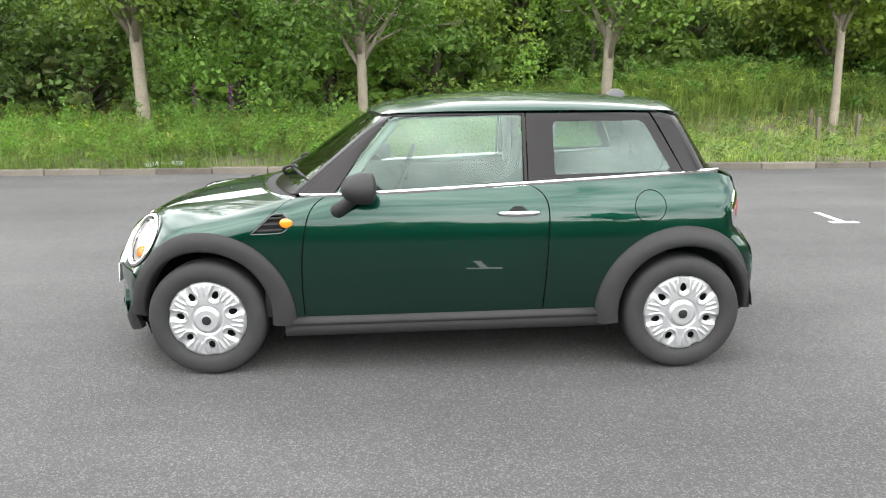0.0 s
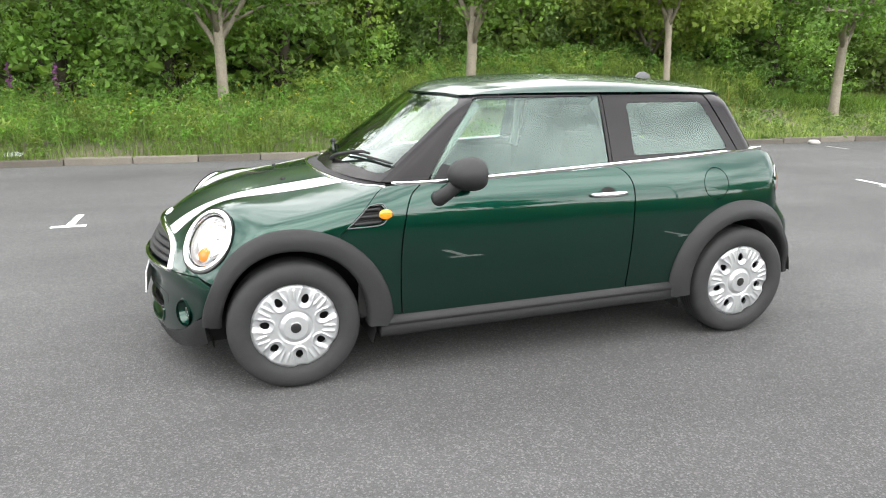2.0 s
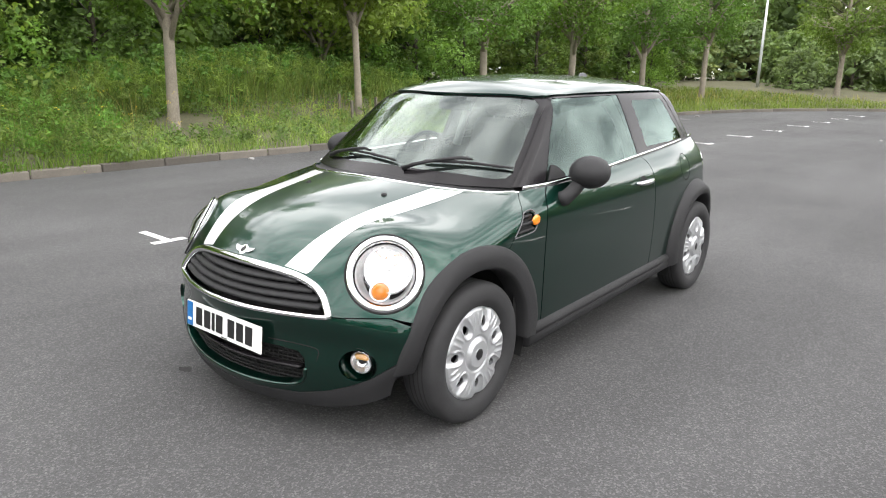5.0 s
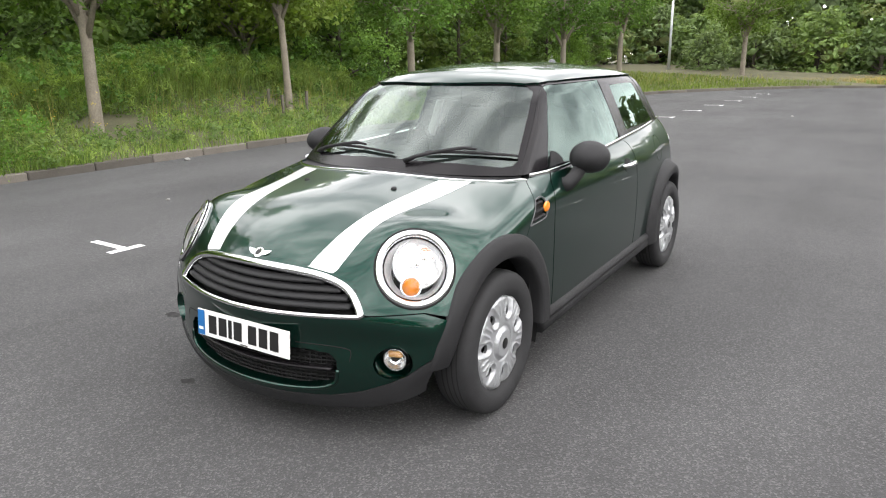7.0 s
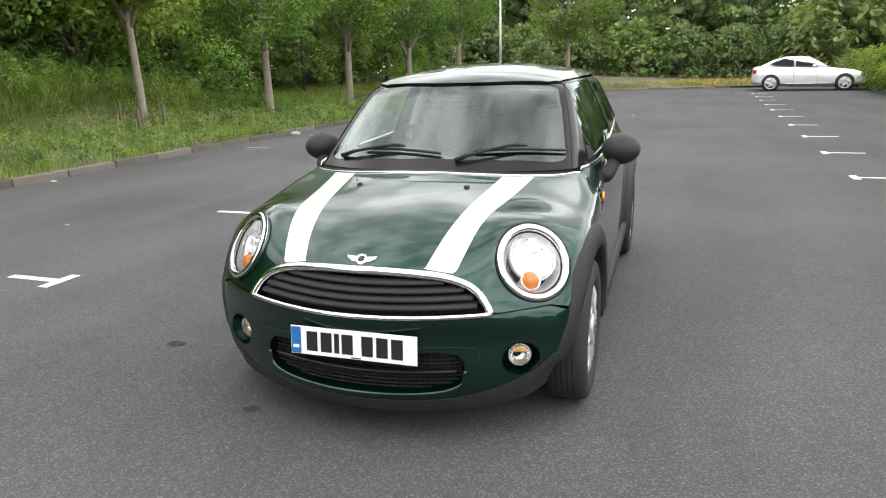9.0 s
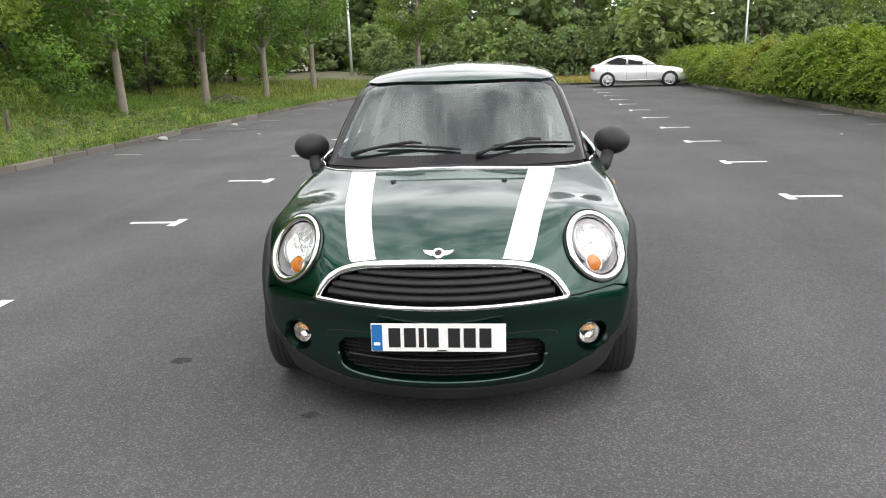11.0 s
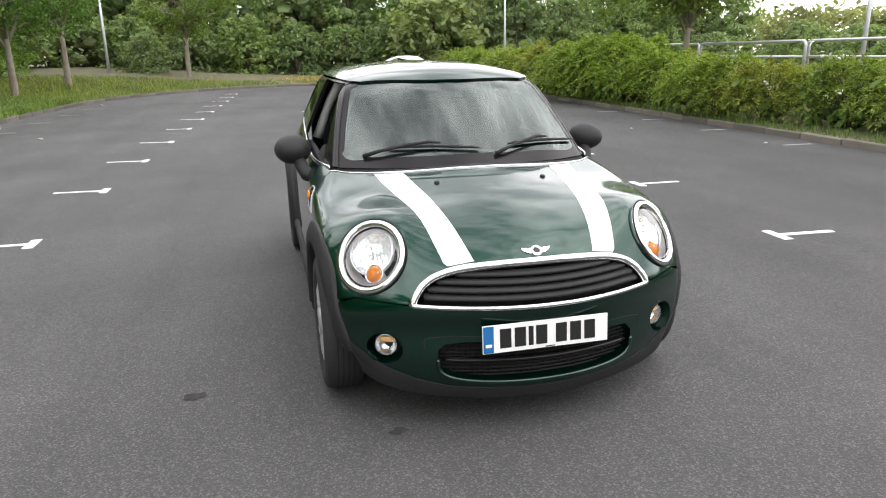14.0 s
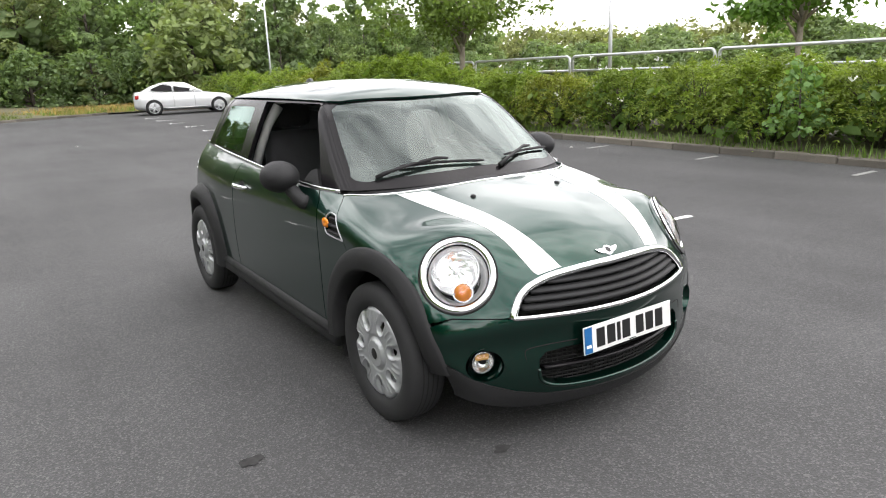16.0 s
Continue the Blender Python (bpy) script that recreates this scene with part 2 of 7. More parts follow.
LEAF_HERB = leafy("leaf_herb", (0.125, 0.200, 0.055), vary=0.4, scale=1.2)
DARK_BARK = material("dark_bark", (0.075, 0.062, 0.048), rough=0.95, vary=0.3, scale=4, bump=0.5, bump_scale=25)
GRASS = leafy("grass_blade", (0.135, 0.205, 0.048), scale=0.6, vary=0.35)
GRASS_PALE = leafy("grass_pale", (0.235, 0.300, 0.085), scale=0.8, vary=0.4)
STRAW = leafy("grass_dry", (0.34, 0.28, 0.12), scale=0.6, vary=0.3)

# ---------------------------------------------------------------- mesh tools
def part(name, bm, mat, parent=None, label="", smooth=True):
    """One bmesh as one mesh object, under a thing or a part."""
    me = bpy.data.meshes.new(name)
    bm.to_mesh(me)
    bm.free()
    me.materials.append(mat)
    if smooth:
        me.polygons.foreach_set("use_smooth", [True] * len(me.polygons))
    ob = new(name, me)
    if parent:
        ob.parent = parent
    if label:
        tagged(ob, label=label)
    return ob


def raw(name, verts, faces, mat, parent=None, label="", smooth=False):
    me = bpy.data.meshes.new(name)
    me.from_pydata([tuple(v) for v in verts], [], [tuple(f) for f in faces])
    me.materials.append(mat)
    if smooth:
        me.polygons.foreach_set("use_smooth", [True] * len(me.polygons))
    ob = new(name, me)
    if parent:
        ob.parent = parent
    if label:
        tagged(ob, label=label)
    return ob


def empty(name, m=None, **tags):
    ob = new(name)
    ob.empty_display_size = 0.1
    if m is not None:
        ob.matrix_world = m
    return tagged(ob, **tags)


def box(bm, lo, hi, bevel=0.0, segments=2):
    """A box with rounded edges, added to bm."""
    b = bmesh.new()
    bmesh.ops.create_cube(b, size=1.0)
    size, mid = Vector(hi) - Vector(lo), (Vector(hi) + Vector(lo)) / 2
    for v in b.verts:
        v.co = Vector((v.co.x * size.x, v.co.y * size.y, v.co.z * size.z)) + mid
    if bevel:
        bmesh.ops.bevel(b, geom=list(b.edges), offset=bevel, segments=segments, profile=0.5, affect="EDGES")
    add(bm, b)
    return bm


def add(bm, other, m=None):
    if m is not None:
        bmesh.ops.transform(other, matrix=m, verts=other.verts)
    me = bpy.data.meshes.new("scratch")
    other.to_mesh(me)
    other.free()
    bm.from_mesh(me)
    bpy.data.meshes.remove(me)
    return bm


def tube(bm, points, radii, sides=8, caps=True):
    """A tube through points with a radius at each."""
    points = [Vector(p) for p in points]
    if not hasattr(radii, "__len__"):
        radii = [radii] * len(points)
    rings, up = [], None
    for i, p in enumerate(points):
        a, b = points[max(i - 1, 0)], points[min(i + 1, len(points) - 1)]
        d = (b - a).normalized()
        if up is None:
            up = d.orthogonal().normalized()
        up = (up - d * up.dot(d)).normalized()
        side = d.cross(up)
        rings.append([bm.verts.new(p + radii[i] * (math.cos(k * math.tau / sides) * up + math.sin(k * math.tau / sides) * side)) for k in range(sides)])
    for a, b in zip(rings, rings[1:]):
        for k in range(sides):
            bm.faces.new((a[k], a[(k + 1) % sides], b[(k + 1) % sides], b[k]))
    if caps:
        bm.faces.new(rings[0][::-1])
        bm.faces.new(rings[-1])
    return bm


def lathe(bm, profile, axis_m=None, steps=48, close=False):
    """Turns a profile of (radius, height) round z, then places it."""
    b = bmesh.new()
    rings = []
    for r, h in profile:
        if r < 1e-6:
            rings.append([b.verts.new((0, 0, h))])
        else:
            rings.append([b.verts.new((r * math.cos(k * math.tau / steps), r * math.sin(k * math.tau / steps), h)) for k in range(steps)])
    for p, q in zip(rings, rings[1:]):
        for k in range(steps):
            j = (k + 1) % steps
            if len(p) == 1 and len(q) == 1:
                continue
            if len(p) == 1:
                b.faces.new((p[0], q[j], q[k]))
            elif len(q) == 1:
                b.faces.new((p[k], p[j], q[0]))
            else:
                b.faces.new((p[k], p[j], q[j], q[k]))
    bmesh.ops.recalc_face_normals(b, faces=b.faces)
    return add(bm, b, axis_m)


def sweep(bm, path, profile, frames, closed=False, caps=True):
    """Sweeps a profile of (a, b) along a path; frames gives the two directions of each point."""
    rings = []
    for p, (ea, eb) in zip(path, frames):
        p, ea, eb = Vector(p), Vector(ea), Vector(eb)
        rings.append([bm.verts.new(p + a * ea + b * eb) for a, b in profile])
    n = len(profile)
    pairs = list(zip(rings, rings[1:])) + ([(rings[-1], rings[0])] if closed else [])
    for p, q in pairs:
        for k in range(n):
            bm.faces.new((p[k], p[(k + 1) % n], q[(k + 1) % n], q[k]))
    if caps and not closed:
        bm.faces.new(rings[0][::-1])
        bm.faces.new(rings[-1])
    bmesh.ops.recalc_face_normals(bm, faces=bm.faces)
    return bm


def curve(points, n):
    """A smooth line of n points through the given ones (Catmull-Rom), of any dimension."""
    p = np.array(points, float)
    if len(p) == 2:
        return p[0] + (p[1] - p[0]) * np.linspace(0, 1, n)[:, None]
    q = np.vstack([2 * p[0] - p[1], p, 2 * p[-1] - p[-2]])
    seg = np.linspace(0, len(p) - 1 - 1e-9, n)
    out = []
    for s in seg:
        i, t = int(s), s - int(s)
        a, b, c, d = q[i:i + 4]
        out.append(0.5 * (2 * b + (c - a) * t + (2 * a - 5 * b + 4 * c - d) * t * t + (3 * b - a - 3 * c + d) * t ** 3))
    return np.array(out)

# ---------------------------------------------------------------- ground, kerbs, bays
# The car stands a little askew in its car park: u runs along the bays, v across them.
SKEW = radians(-2.4)
SITE = Matrix.Rotation(SKEW, 4, "Z")
KERB_R, KERB_L, FAR_END = 7.55, -7.45, 34.6


def sheet(name, mat, us, vs, height, **tags):
    verts = [SITE @ Vector((u, v, height(u, v))) for v in vs for u in us]
    n = len(us)
    faces = [(j * n + i, j * n + i + 1, (j + 1) * n + i + 1, (j + 1) * n + i) for j in range(len(vs) - 1) for i in range(n - 1)]
    return tagged(raw(name, verts, faces, mat, smooth=True), **tags)


def kerb_edge(u):
    """v of the far side's kerb, which swings round to close the end of the car park."""
    line = 7.25 + 0.04 * (max(min(u, 12.0), -20.0) + 2.0) * 0.75
    if u < 20:
        return line
    t = min((u - 20) / (FAR_END - 20), 1.0)
    return line - 11.5 * (1 - math.sqrt(max(0.0, 1 - t ** 2.2)))


def verge_height(u, v):
    """The planted bank beyond the kerb: a step up, then rising gently, with an overgrown mound."""
    d = max(v - kerb_edge(u) - 0.14, 0.0)
    rise = 0.085 + 0.055 * min(d, 16)
    mound = 0.75 * math.exp(-((u - 8.5) / 4.5) ** 2 - ((v - 13.2) / 2.4) ** 2)
    return rise + mound + 0.06 * noise.noise((u * 0.8, v * 0.8, 0)) * min(d, 1)


sheet("ground", SOIL, np.linspace(-900, 900, 13), np.linspace(-900, 900, 13), lambda u, v: -0.08, kind="structure", label="rough grassy ground", category="ground")
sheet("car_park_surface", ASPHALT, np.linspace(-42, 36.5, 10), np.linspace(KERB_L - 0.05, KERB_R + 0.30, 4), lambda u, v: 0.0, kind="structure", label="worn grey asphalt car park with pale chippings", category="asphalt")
us = np.arange(-42, 60, 0.7)
verts, faces = [], []
offs = np.concatenate([[0.115, 0.13], np.arange(0.6, 18, 0.7), [22, 30]])
for u in us:
    for d in offs:
        uu, vv = min(u, 34.0), kerb_edge(min(u, 34.0)) + d
        verts.append(SITE @ Vector((u, vv if u < 34 else vv - (u - 34) * 0.5, verge_height(uu, vv) if d > 0.12 else 0.05)))
m = len(offs)
faces = [(i * m + j, (i + 1) * m + j, (i + 1) * m + j + 1, i * m + j + 1) for i in range(len(us) - 1) for j in range(m - 1)]
tagged(raw("verge", verts, faces, SOIL, smooth=True), kind="structure", label="weedy grass verge rising from the kerb", category="verge")
sheet("hedge_bed", SOIL, np.arange(-42, 60, 1.0), np.array([KERB_L - 9, KERB_L - 3, KERB_L - 1, KERB_L - 0.12]), lambda u, v: 0.09 + 0.03 * noise.noise((u, v, 3)), kind="structure", label="dark soil bed under the hedge", category="soil")
sheet("end_verge", SOIL, np.array([FAR_END + 0.1, 36, 39, 46, 60]), np.linspace(-9, 8, 12), lambda u, v: 0.07 + 0.02 * (u - FAR_END), kind="structure", label="rough grass beyond the end of the car park", category="verge")


def box_mesh(name, size, bevel):
    b = bmesh.new()
    box(b, [-s / 2 for s in size], [s / 2 for s in size], bevel, 1)
    me = bpy.data.meshes.new(name)
    b.to_mesh(me)
    b.free()
    return me


kerb_me = box_mesh("kerb_stone", (0.905, 0.125, 0.20), 0.012)
kerb_me.materials.append(CONCRETE)


def kerb_run(name, label, spots):
    run = empty(name, kind="structure", label=label, category="kerb")
    for u, v, a in spots:
        st = new("kerb_stone", kerb_me)
        st.parent = run
        st.matrix_world = SITE @ pose(u, v, 0.004 + random.uniform(-0.008, 0.008), random.uniform(-2, 2), random.uniform(-0.6, 0.6), a + random.uniform(-0.8, 0.8))
    return run


spots, u = [], -16.0
while u < FAR_END - 0.15:
    v0, v1 = kerb_edge(u), kerb_edge(min(u + 0.5, FAR_END))
    a = math.atan2(v1 - v0, 0.5)
    spots.append((u, v0 + 0.06, math.degrees(a)))
    u += 0.92 * max(math.cos(a), 0.12)
kerb_run("kerb_verge", "weathered concrete kerb stones along the verge", spots)
kerb_run("kerb_hedge", "weathered concrete kerb stones below the hedge", [(u, KERB_L - 0.06, 0) for u in np.arange(-8, 33, 0.92)])
kerb_run("kerb_end", "weathered concrete kerb stones at the end", [(FAR_END + 0.06, v, 90) for v in np.arange(-7.2, -3.6, 0.92)])

# painted bay marks: a short tick with a stem
def bay_mark(u, v, sign, label):
    w = random.uniform(0.9, 1.1)
    b = bmesh.new()
    q = [(-0.15, -0.045), (0.15, -0.04), (0.145, 0.045), (-0.15, 0.04)]
    b.faces.new([b.verts.new((a, c, 0.004)) for a, c in q])
    n = 12
    row = []
    for i in range(n + 1):
        t = i / n
        e = 0.034 + 0.006 * noise.noise((u * 3, t * 7, v))
        row.append((b.verts.new((-e, sign * (0.04 + 0.47 * w * t), 0.004)), b.verts.new((e, sign * (0.04 + 0.47 * w * t), 0.004))))
    for (a, c), (d, f) in zip(row, row[1:]):
        b.faces.new((a, c, f, d))
    bmesh.ops.recalc_face_normals(b, faces=b.faces)
    for f in b.faces:
        if f.normal.z < 0:
            f.normal_flip()
    ob = part("bay_mark", b, LINE_PAINT, None, smooth=False)
    ob.matrix_world = SITE @ pose(u, v, 0, 0, 0, random.uniform(-2, 2))
    return tagged(ob, label=label, category="road marking", group="bay marks", kind="structure")


for k in range(-2, 0):
    bay_mark(0.66 + 2.4 * k, 3.05, 1, "white painted bay mark on asphalt")
for k in range(12):
    bay_mark(1.76 + 2.4 * k, -2.93, -1, "white painted bay mark on asphalt")
    bay_mark(0.66 + 2.4 * k, 3.05, 1, "white painted bay mark on asphalt")
for k in range(6):
    for v, uu in ((KERB_L + 0.50, 1.95), (KERB_R - 0.75, 8.4)):
        b = bmesh.new()
        box(b, (-0.035, -0.25, -0.002), (0.035, 0.25, 0.004))
        ob = part("bay_line", b, FADED_PAINT, None, smooth=False)
        ob.matrix_world = SITE @ pose(uu + 2.32 * k, v, 0, 0, 0, random.uniform(-2, 2))
        tagged(ob, label="faded white bay line near the kerb", category="road marking", group="bay lines", kind="structure")

# oil stains and crumbs on the asphalt
STAIN = material("oil_stain", (0.043, 0.0425, 0.042), rough=0.85, vary=0.4, scale=25, spec=0.1)
for x, y, r in ((0.005, 1.40, 0.060), (-0.53, 0.565, 0.046)):
    b = bmesh.new()
    ring = []
    for a in np.linspace(0, math.tau, 22, endpoint=False):
        k = r * (0.75 + 0.5 * noise.noise((math.cos(a) * 1.4 + x * 9, math.sin(a) * 1.4, y)))
        ring.append(b.verts.new((x + 0.8 * k * math.cos(a), y + 1.1 * k * math.sin(a), 0.0035)))
    b.faces.new(ring)
    tagged(part("oil_stain", b, STAIN, None, smooth=False), label="dark oil stain on the asphalt", category="stain", kind="structure")
PEBBLE = material("pebble", (0.32, 0.31, 0.29), rough=0.9, vary=0.2, per="object")
for u, v, r in ((2.1, 4.6, 0.025), (11.5, 5.6, 0.05), (14.0, 7.25, 0.09), (10.8, 7.45, 0.12), (9.6, -5.6, 0.03), (6.9, -6.6, 0.03), (21.5, 6.9, 0.07), (4.2, 7.2, 0.05), (-3.2, 7.4, 0.05), (16.5, 0.6, 0.03)):
    b = bmesh.new()
    bmesh.ops.create_icosphere(b, subdivisions=2, radius=r)
    for w in b.verts:
        w.co *= 1 + 0.35 * noise.noise(w.co * (1.3 / r) + Vector((u, v, 0)))
        w.co.z = max(w.co.z * 0.55, -0.2 * r)
    ob = part("stone", b, PEBBLE)
    ob.matrix_world = SITE @ pose(u, v, 0.2 * r, 0, 0, u * 40)
    tagged(ob, label="pale loose stone on the asphalt", category="stone", group="loose stones")

# a crumpled sheet by the kerb, a heap of soil and the stakes of a young tree
b = bmesh.new()
bmesh.ops.create_grid(b, x_segments=16, y_segments=8, size=0.5)
for w in b.verts:
    w.co = Vector((w.co.x * 0.62, w.co.y * 0.26, 0.035 + 0.05 * noise.noise((w.co.x * 9, w.co.y * 9, 1)) + 0.02 * noise.noise((w.co.x * 25, w.co.y * 25, 2))))
ob = part("plastic_sheet", b, material("pale_sheet", (0.42, 0.44, 0.45), rough=0.4, vary=0.25, scale=9), smooth=True)
ob.matrix_world = SITE @ pose(-3.6, 7.62, 0.10, 4, 0, 8)
tagged(ob, label="crumpled grey plastic sheet lying by the kerb", category="litter")
b = bmesh.new()
bmesh.ops.create_icosphere(b, subdivisions=4, radius=1.0)
for w in b.verts:
    k = 1 + 0.25 * noise.noise(w.co * 2.2) + 0.12 * noise.noise(w.co * 7)
    w.co = Vector((w.co.x * 0.95 * k, w.co.y * 0.6 * k, max(w.co.z, -0.2) * 0.30 * k))
ob = part("soil_heap", b, material("fresh_soil", (0.055, 0.042, 0.028), rough=0.95, vary=0.4, scale=6, bump=0.6, bump_scale=30))
ob.matrix_world = SITE @ pose(19.6, 9.9, verge_height(19.6, 9.9) + 0.02)
tagged(ob, label="small heap of dark soil below a tree", category="soil heap")
STAKE = material("stake_wood", (0.13, 0.115, 0.09), rough=0.85, vary=0.3, scale=8, fine=0.4, fine_scale=50)
for du, dv, h in ((-0.42, -0.25, 0.46), (0.40, -0.15, 0.50), (-0.30, 0.35, 0.42)):
    b = bmesh.new()
    box(b, (-0.028, -0.028, -0.2), (0.028, 0.028, h), 0.006, 1)
    ob = part("tree_stake", b, STAKE, smooth=False)
    ob.matrix_world = SITE @ pose(9.0 + du, 10.0 + dv, verge_height(9.0 + du, 10.0 + dv), 3 * du, 4 * dv, 20 * du)
    tagged(ob, label="short weathered wooden stake beside a young tree", category="stake", group="tree stakes")

# ---------------------------------------------------------------- the green hatchback: its surfaces
# The car's front axle stands at x = 0, its nose points to -x, its right side to +y.
AXLE, HUB, TYRE_R = 2.467, 0.302, 0.304


def spline(xs, ys):
    """A natural cubic through the given values, straight beyond its ends."""
    xs, ys = np.array(xs, float), np.array(ys, float)
    n, h = len(xs), np.diff(xs)
    a = np.zeros((n, n))
    r = np.zeros(n)
    a[0, 0] = a[-1, -1] = 1
    for i in range(1, n - 1):
        a[i, i - 1:i + 2] = h[i - 1], 2 * (h[i - 1] + h[i]), h[i]
        r[i] = 6 * ((ys[i + 1] - ys[i]) / h[i] - (ys[i] - ys[i - 1]) / h[i - 1])
    m = np.linalg.solve(a, r)
    s0 = (ys[1] - ys[0]) / h[0] - h[0] * (2 * m[0] + m[1]) / 6
    s1 = (ys[-1] - ys[-2]) / h[-1] + h[-1] * (m[-2] + 2 * m[-1]) / 6

    def value(x):
        x = np.asarray(x, float)
        i = np.clip(np.searchsorted(xs, x) - 1, 0, n - 2)
        t = np.clip(x, xs[0], xs[-1]) - xs[i]
        b = (ys[i + 1] - ys[i]) / h[i] - h[i] * (2 * m[i] + m[i + 1]) / 6
        y = ys[i] + t * (b + t * (m[i] / 2 + t * (m[i + 1] - m[i]) / (6 * h[i])))
        return y + np.minimum(x - xs[0], 0) * s0 + np.maximum(x - xs[-1], 0) * s1
    return value


def smax(a, b, k):
    h = np.clip(0.5 + 0.5 * (a - b) / k, 0, 1)
    return b * (1 - h) + a * h + k * h * (1 - h)


hood_line = spline([-0.70, -0.64, -0.585, -0.545, -0.45, -0.30, -0.08, 0.13, 0.30, 0.50, 0.9], [0.52, 0.618, 0.688, 0.720, 0.778, 0.843, 0.897, 0.930, 0.953, 0.980, 1.04])
hood_camber = spline([-0.7, -0.5, -0.3, 0.0, 0.45, 0.9], [0.13, 0.12, 0.13, 0.17, 0.12, 0.08])
nose_line = spline([0.10, 0.18, 0.26, 0.36, 0.43, 0.50, 0.55, 0.61, 0.70, 0.80], [-0.60, -0.648, -0.668, -0.664, -0.656, -0.664, -0.668, -0.648, -0.595, -0.51])
tail_line = spline([0.15, 0.25, 0.40, 0.55, 0.64, 0.70, 0.85, 1.00, 1.10], [2.90, 2.95, 2.985, 2.985, 2.955, 2.90, 2.875, 2.83, 2.78])
side_line = spline([0.10, 0.20, 0.30, 0.45, 0.60, 0.72, 0.80, 0.88, 0.94, 1.00, 1.08], [0.775, 0.798, 0.812, 0.820, 0.820, 0.815, 0.807, 0.788, 0.760, 0.718, 0.65])


def plan(y):
    """How far the nose draws back towards its corners."""
    return 0.535 * y ** 2 - 0.08 * y ** 3


def ease(t):
    t = np.clip(t, 0, 1)
    return t * t * (3 - 2 * t)


LAMP_MID = np.array((-0.358, 0.630, 0.695))
lamp_u, lamp_v = np.array((0.615, 0.788, 0.0)), np.array((0.390, -0.304, 0.868))
lamp_u /= np.linalg.norm(lamp_u)
lamp_v -= lamp_u * lamp_u.dot(lamp_v)
lamp_v /= np.linalg.norm(lamp_v)
lamp_n = np.cross(lamp_v, lamp_u)
lamp_n *= -math.copysign(1.0, lamp_n[0])


def lower_body(p):
    x, z = p[..., 0], p[..., 2]
    y = np.sqrt(p[..., 1] ** 2 + 1e-6)
    draw = 0.17 + 0.05 * ease((z - 0.50) / 0.25)
    draw = draw + 0.20 * ease((0.42 - z) / 0.22)
    side = y - (side_line(z) - draw * np.maximum(0.25 - x, 0) ** 2.5 - 0.075 * np.maximum(x - 1.95, 0) ** 2.0 - 0.42 * ease((z - 0.82) / 0.11) * np.clip(0.75 - x, 0, 0.3) ** 2)
    front = (nose_line(z) + plan(y) * (1 + 0.32 * ease((z - 0.53) / 0.12))) - x
    rear = x - (tail_line(z) - 0.31 * y ** 3)
    fade = ease((0.35 - x) / 0.6)
    top = (z - (hood_line(x - fade * plan(y)) - hood_camber(x) * y ** 2)) * 0.8
    f = smax(side, front * 0.8, 0.035)
    f = smax(f, rear * 0.8, 0.06)
    f = smax(f, top, 0.07)
    dx, dy, dz = x - LAMP_MID[0], y - LAMP_MID[1], z - LAMP_MID[2]
    d2, off = dx * dx + dy * dy + dz * dz, dx * lamp_n[0] + dy * lamp_n[1] + dz * lamp_n[2]
    f = f - 0.055 * np.exp(-((x + 0.26) / 0.26) ** 2 - ((y - 0.70) / 0.26) ** 2 - ((z - 0.775) / 0.18) ** 2)
    near = np.exp(-(d2 / 0.215 ** 2) ** 1.5)
    f = f * (1 - near) + (off + 0.45 * (d2 - off * off)) * near
    return smax(f, 0.10 - z, 0.03)


roof_line = spline([0.6, 0.80, 1.0, 1.3, 1.65, 2.0, 2.35, 2.62, 2.8], [1.285, 1.345, 1.385, 1.413, 1.421, 1.413, 1.389, 1.356, 1.33])


def upper_body(p):
    x, z = p[..., 0], p[..., 2]
    y = np.sqrt(p[..., 1] ** 2 + 1e-6)
    side = y - (0.752 - (z - 0.94) * 0.40 - 0.16 * (z - 0.94) ** 2 - np.where(x < 1.45, 0.082, 0.022) * (x - 1.45) ** 2)
    screen = (0.305 + (z - 0.975) * 1.36 + 0.10 * (z - 0.975) ** 2 + 0.47 * y ** 2) - x
    tail = x - (2.80 - (z - 1.0) * 0.68 - 0.42 * y ** 2)
    top = z - (roof_line(x) - 0.17 * y ** 2 - 0.10 * y ** 4)
    f = smax(side, screen * 0.62, 0.035)
    f = smax(f, tail * 0.9, 0.05)
    return smax(f, top, 0.055)


def meet(body, start, way, far=3.0):
    """Where rays from within first leave the body, and the normals there."""
    start, way = np.atleast_2d(start).astype(float), np.atleast_2d(way).astype(float)
    way = way / np.linalg.norm(way, axis=1, keepdims=True)
    ts = np.linspace(0.0, far, 90)
    inside = np.stack([body(start + t * way) for t in ts], 1) < 0
    first = np.argmax(~inside, 1)
    lo, hi = ts[np.maximum(first - 1, 0)], ts[first]
    for _ in range(26):
        mid = (lo + hi) / 2
        within = body(start + mid[:, None] * way) < 0
        lo, hi = np.where(within, mid, lo), np.where(within, hi, mid)
    p = start + lo[:, None] * way
    e = 1e-3
    n = np.stack([body(p + e * d) - body(p - e * d) for d in np.eye(3)], 1)
    return p, n / np.linalg.norm(n, axis=1, keepdims=True)


CORE = np.array([0.15, 0.0, 0.45])


def nose_map(uv):
    """The front of the car, seen all round from a point inside it."""
    uv = np.atleast_2d(uv)
    r2 = (uv ** 2).sum(1)
    way = np.stack([-(1 - r2), 2 * uv[:, 0], 2 * uv[:, 1]], 1) / (1 + r2)[:, None]
    return meet(lower_body, np.tile(CORE, (len(uv), 1)), way)


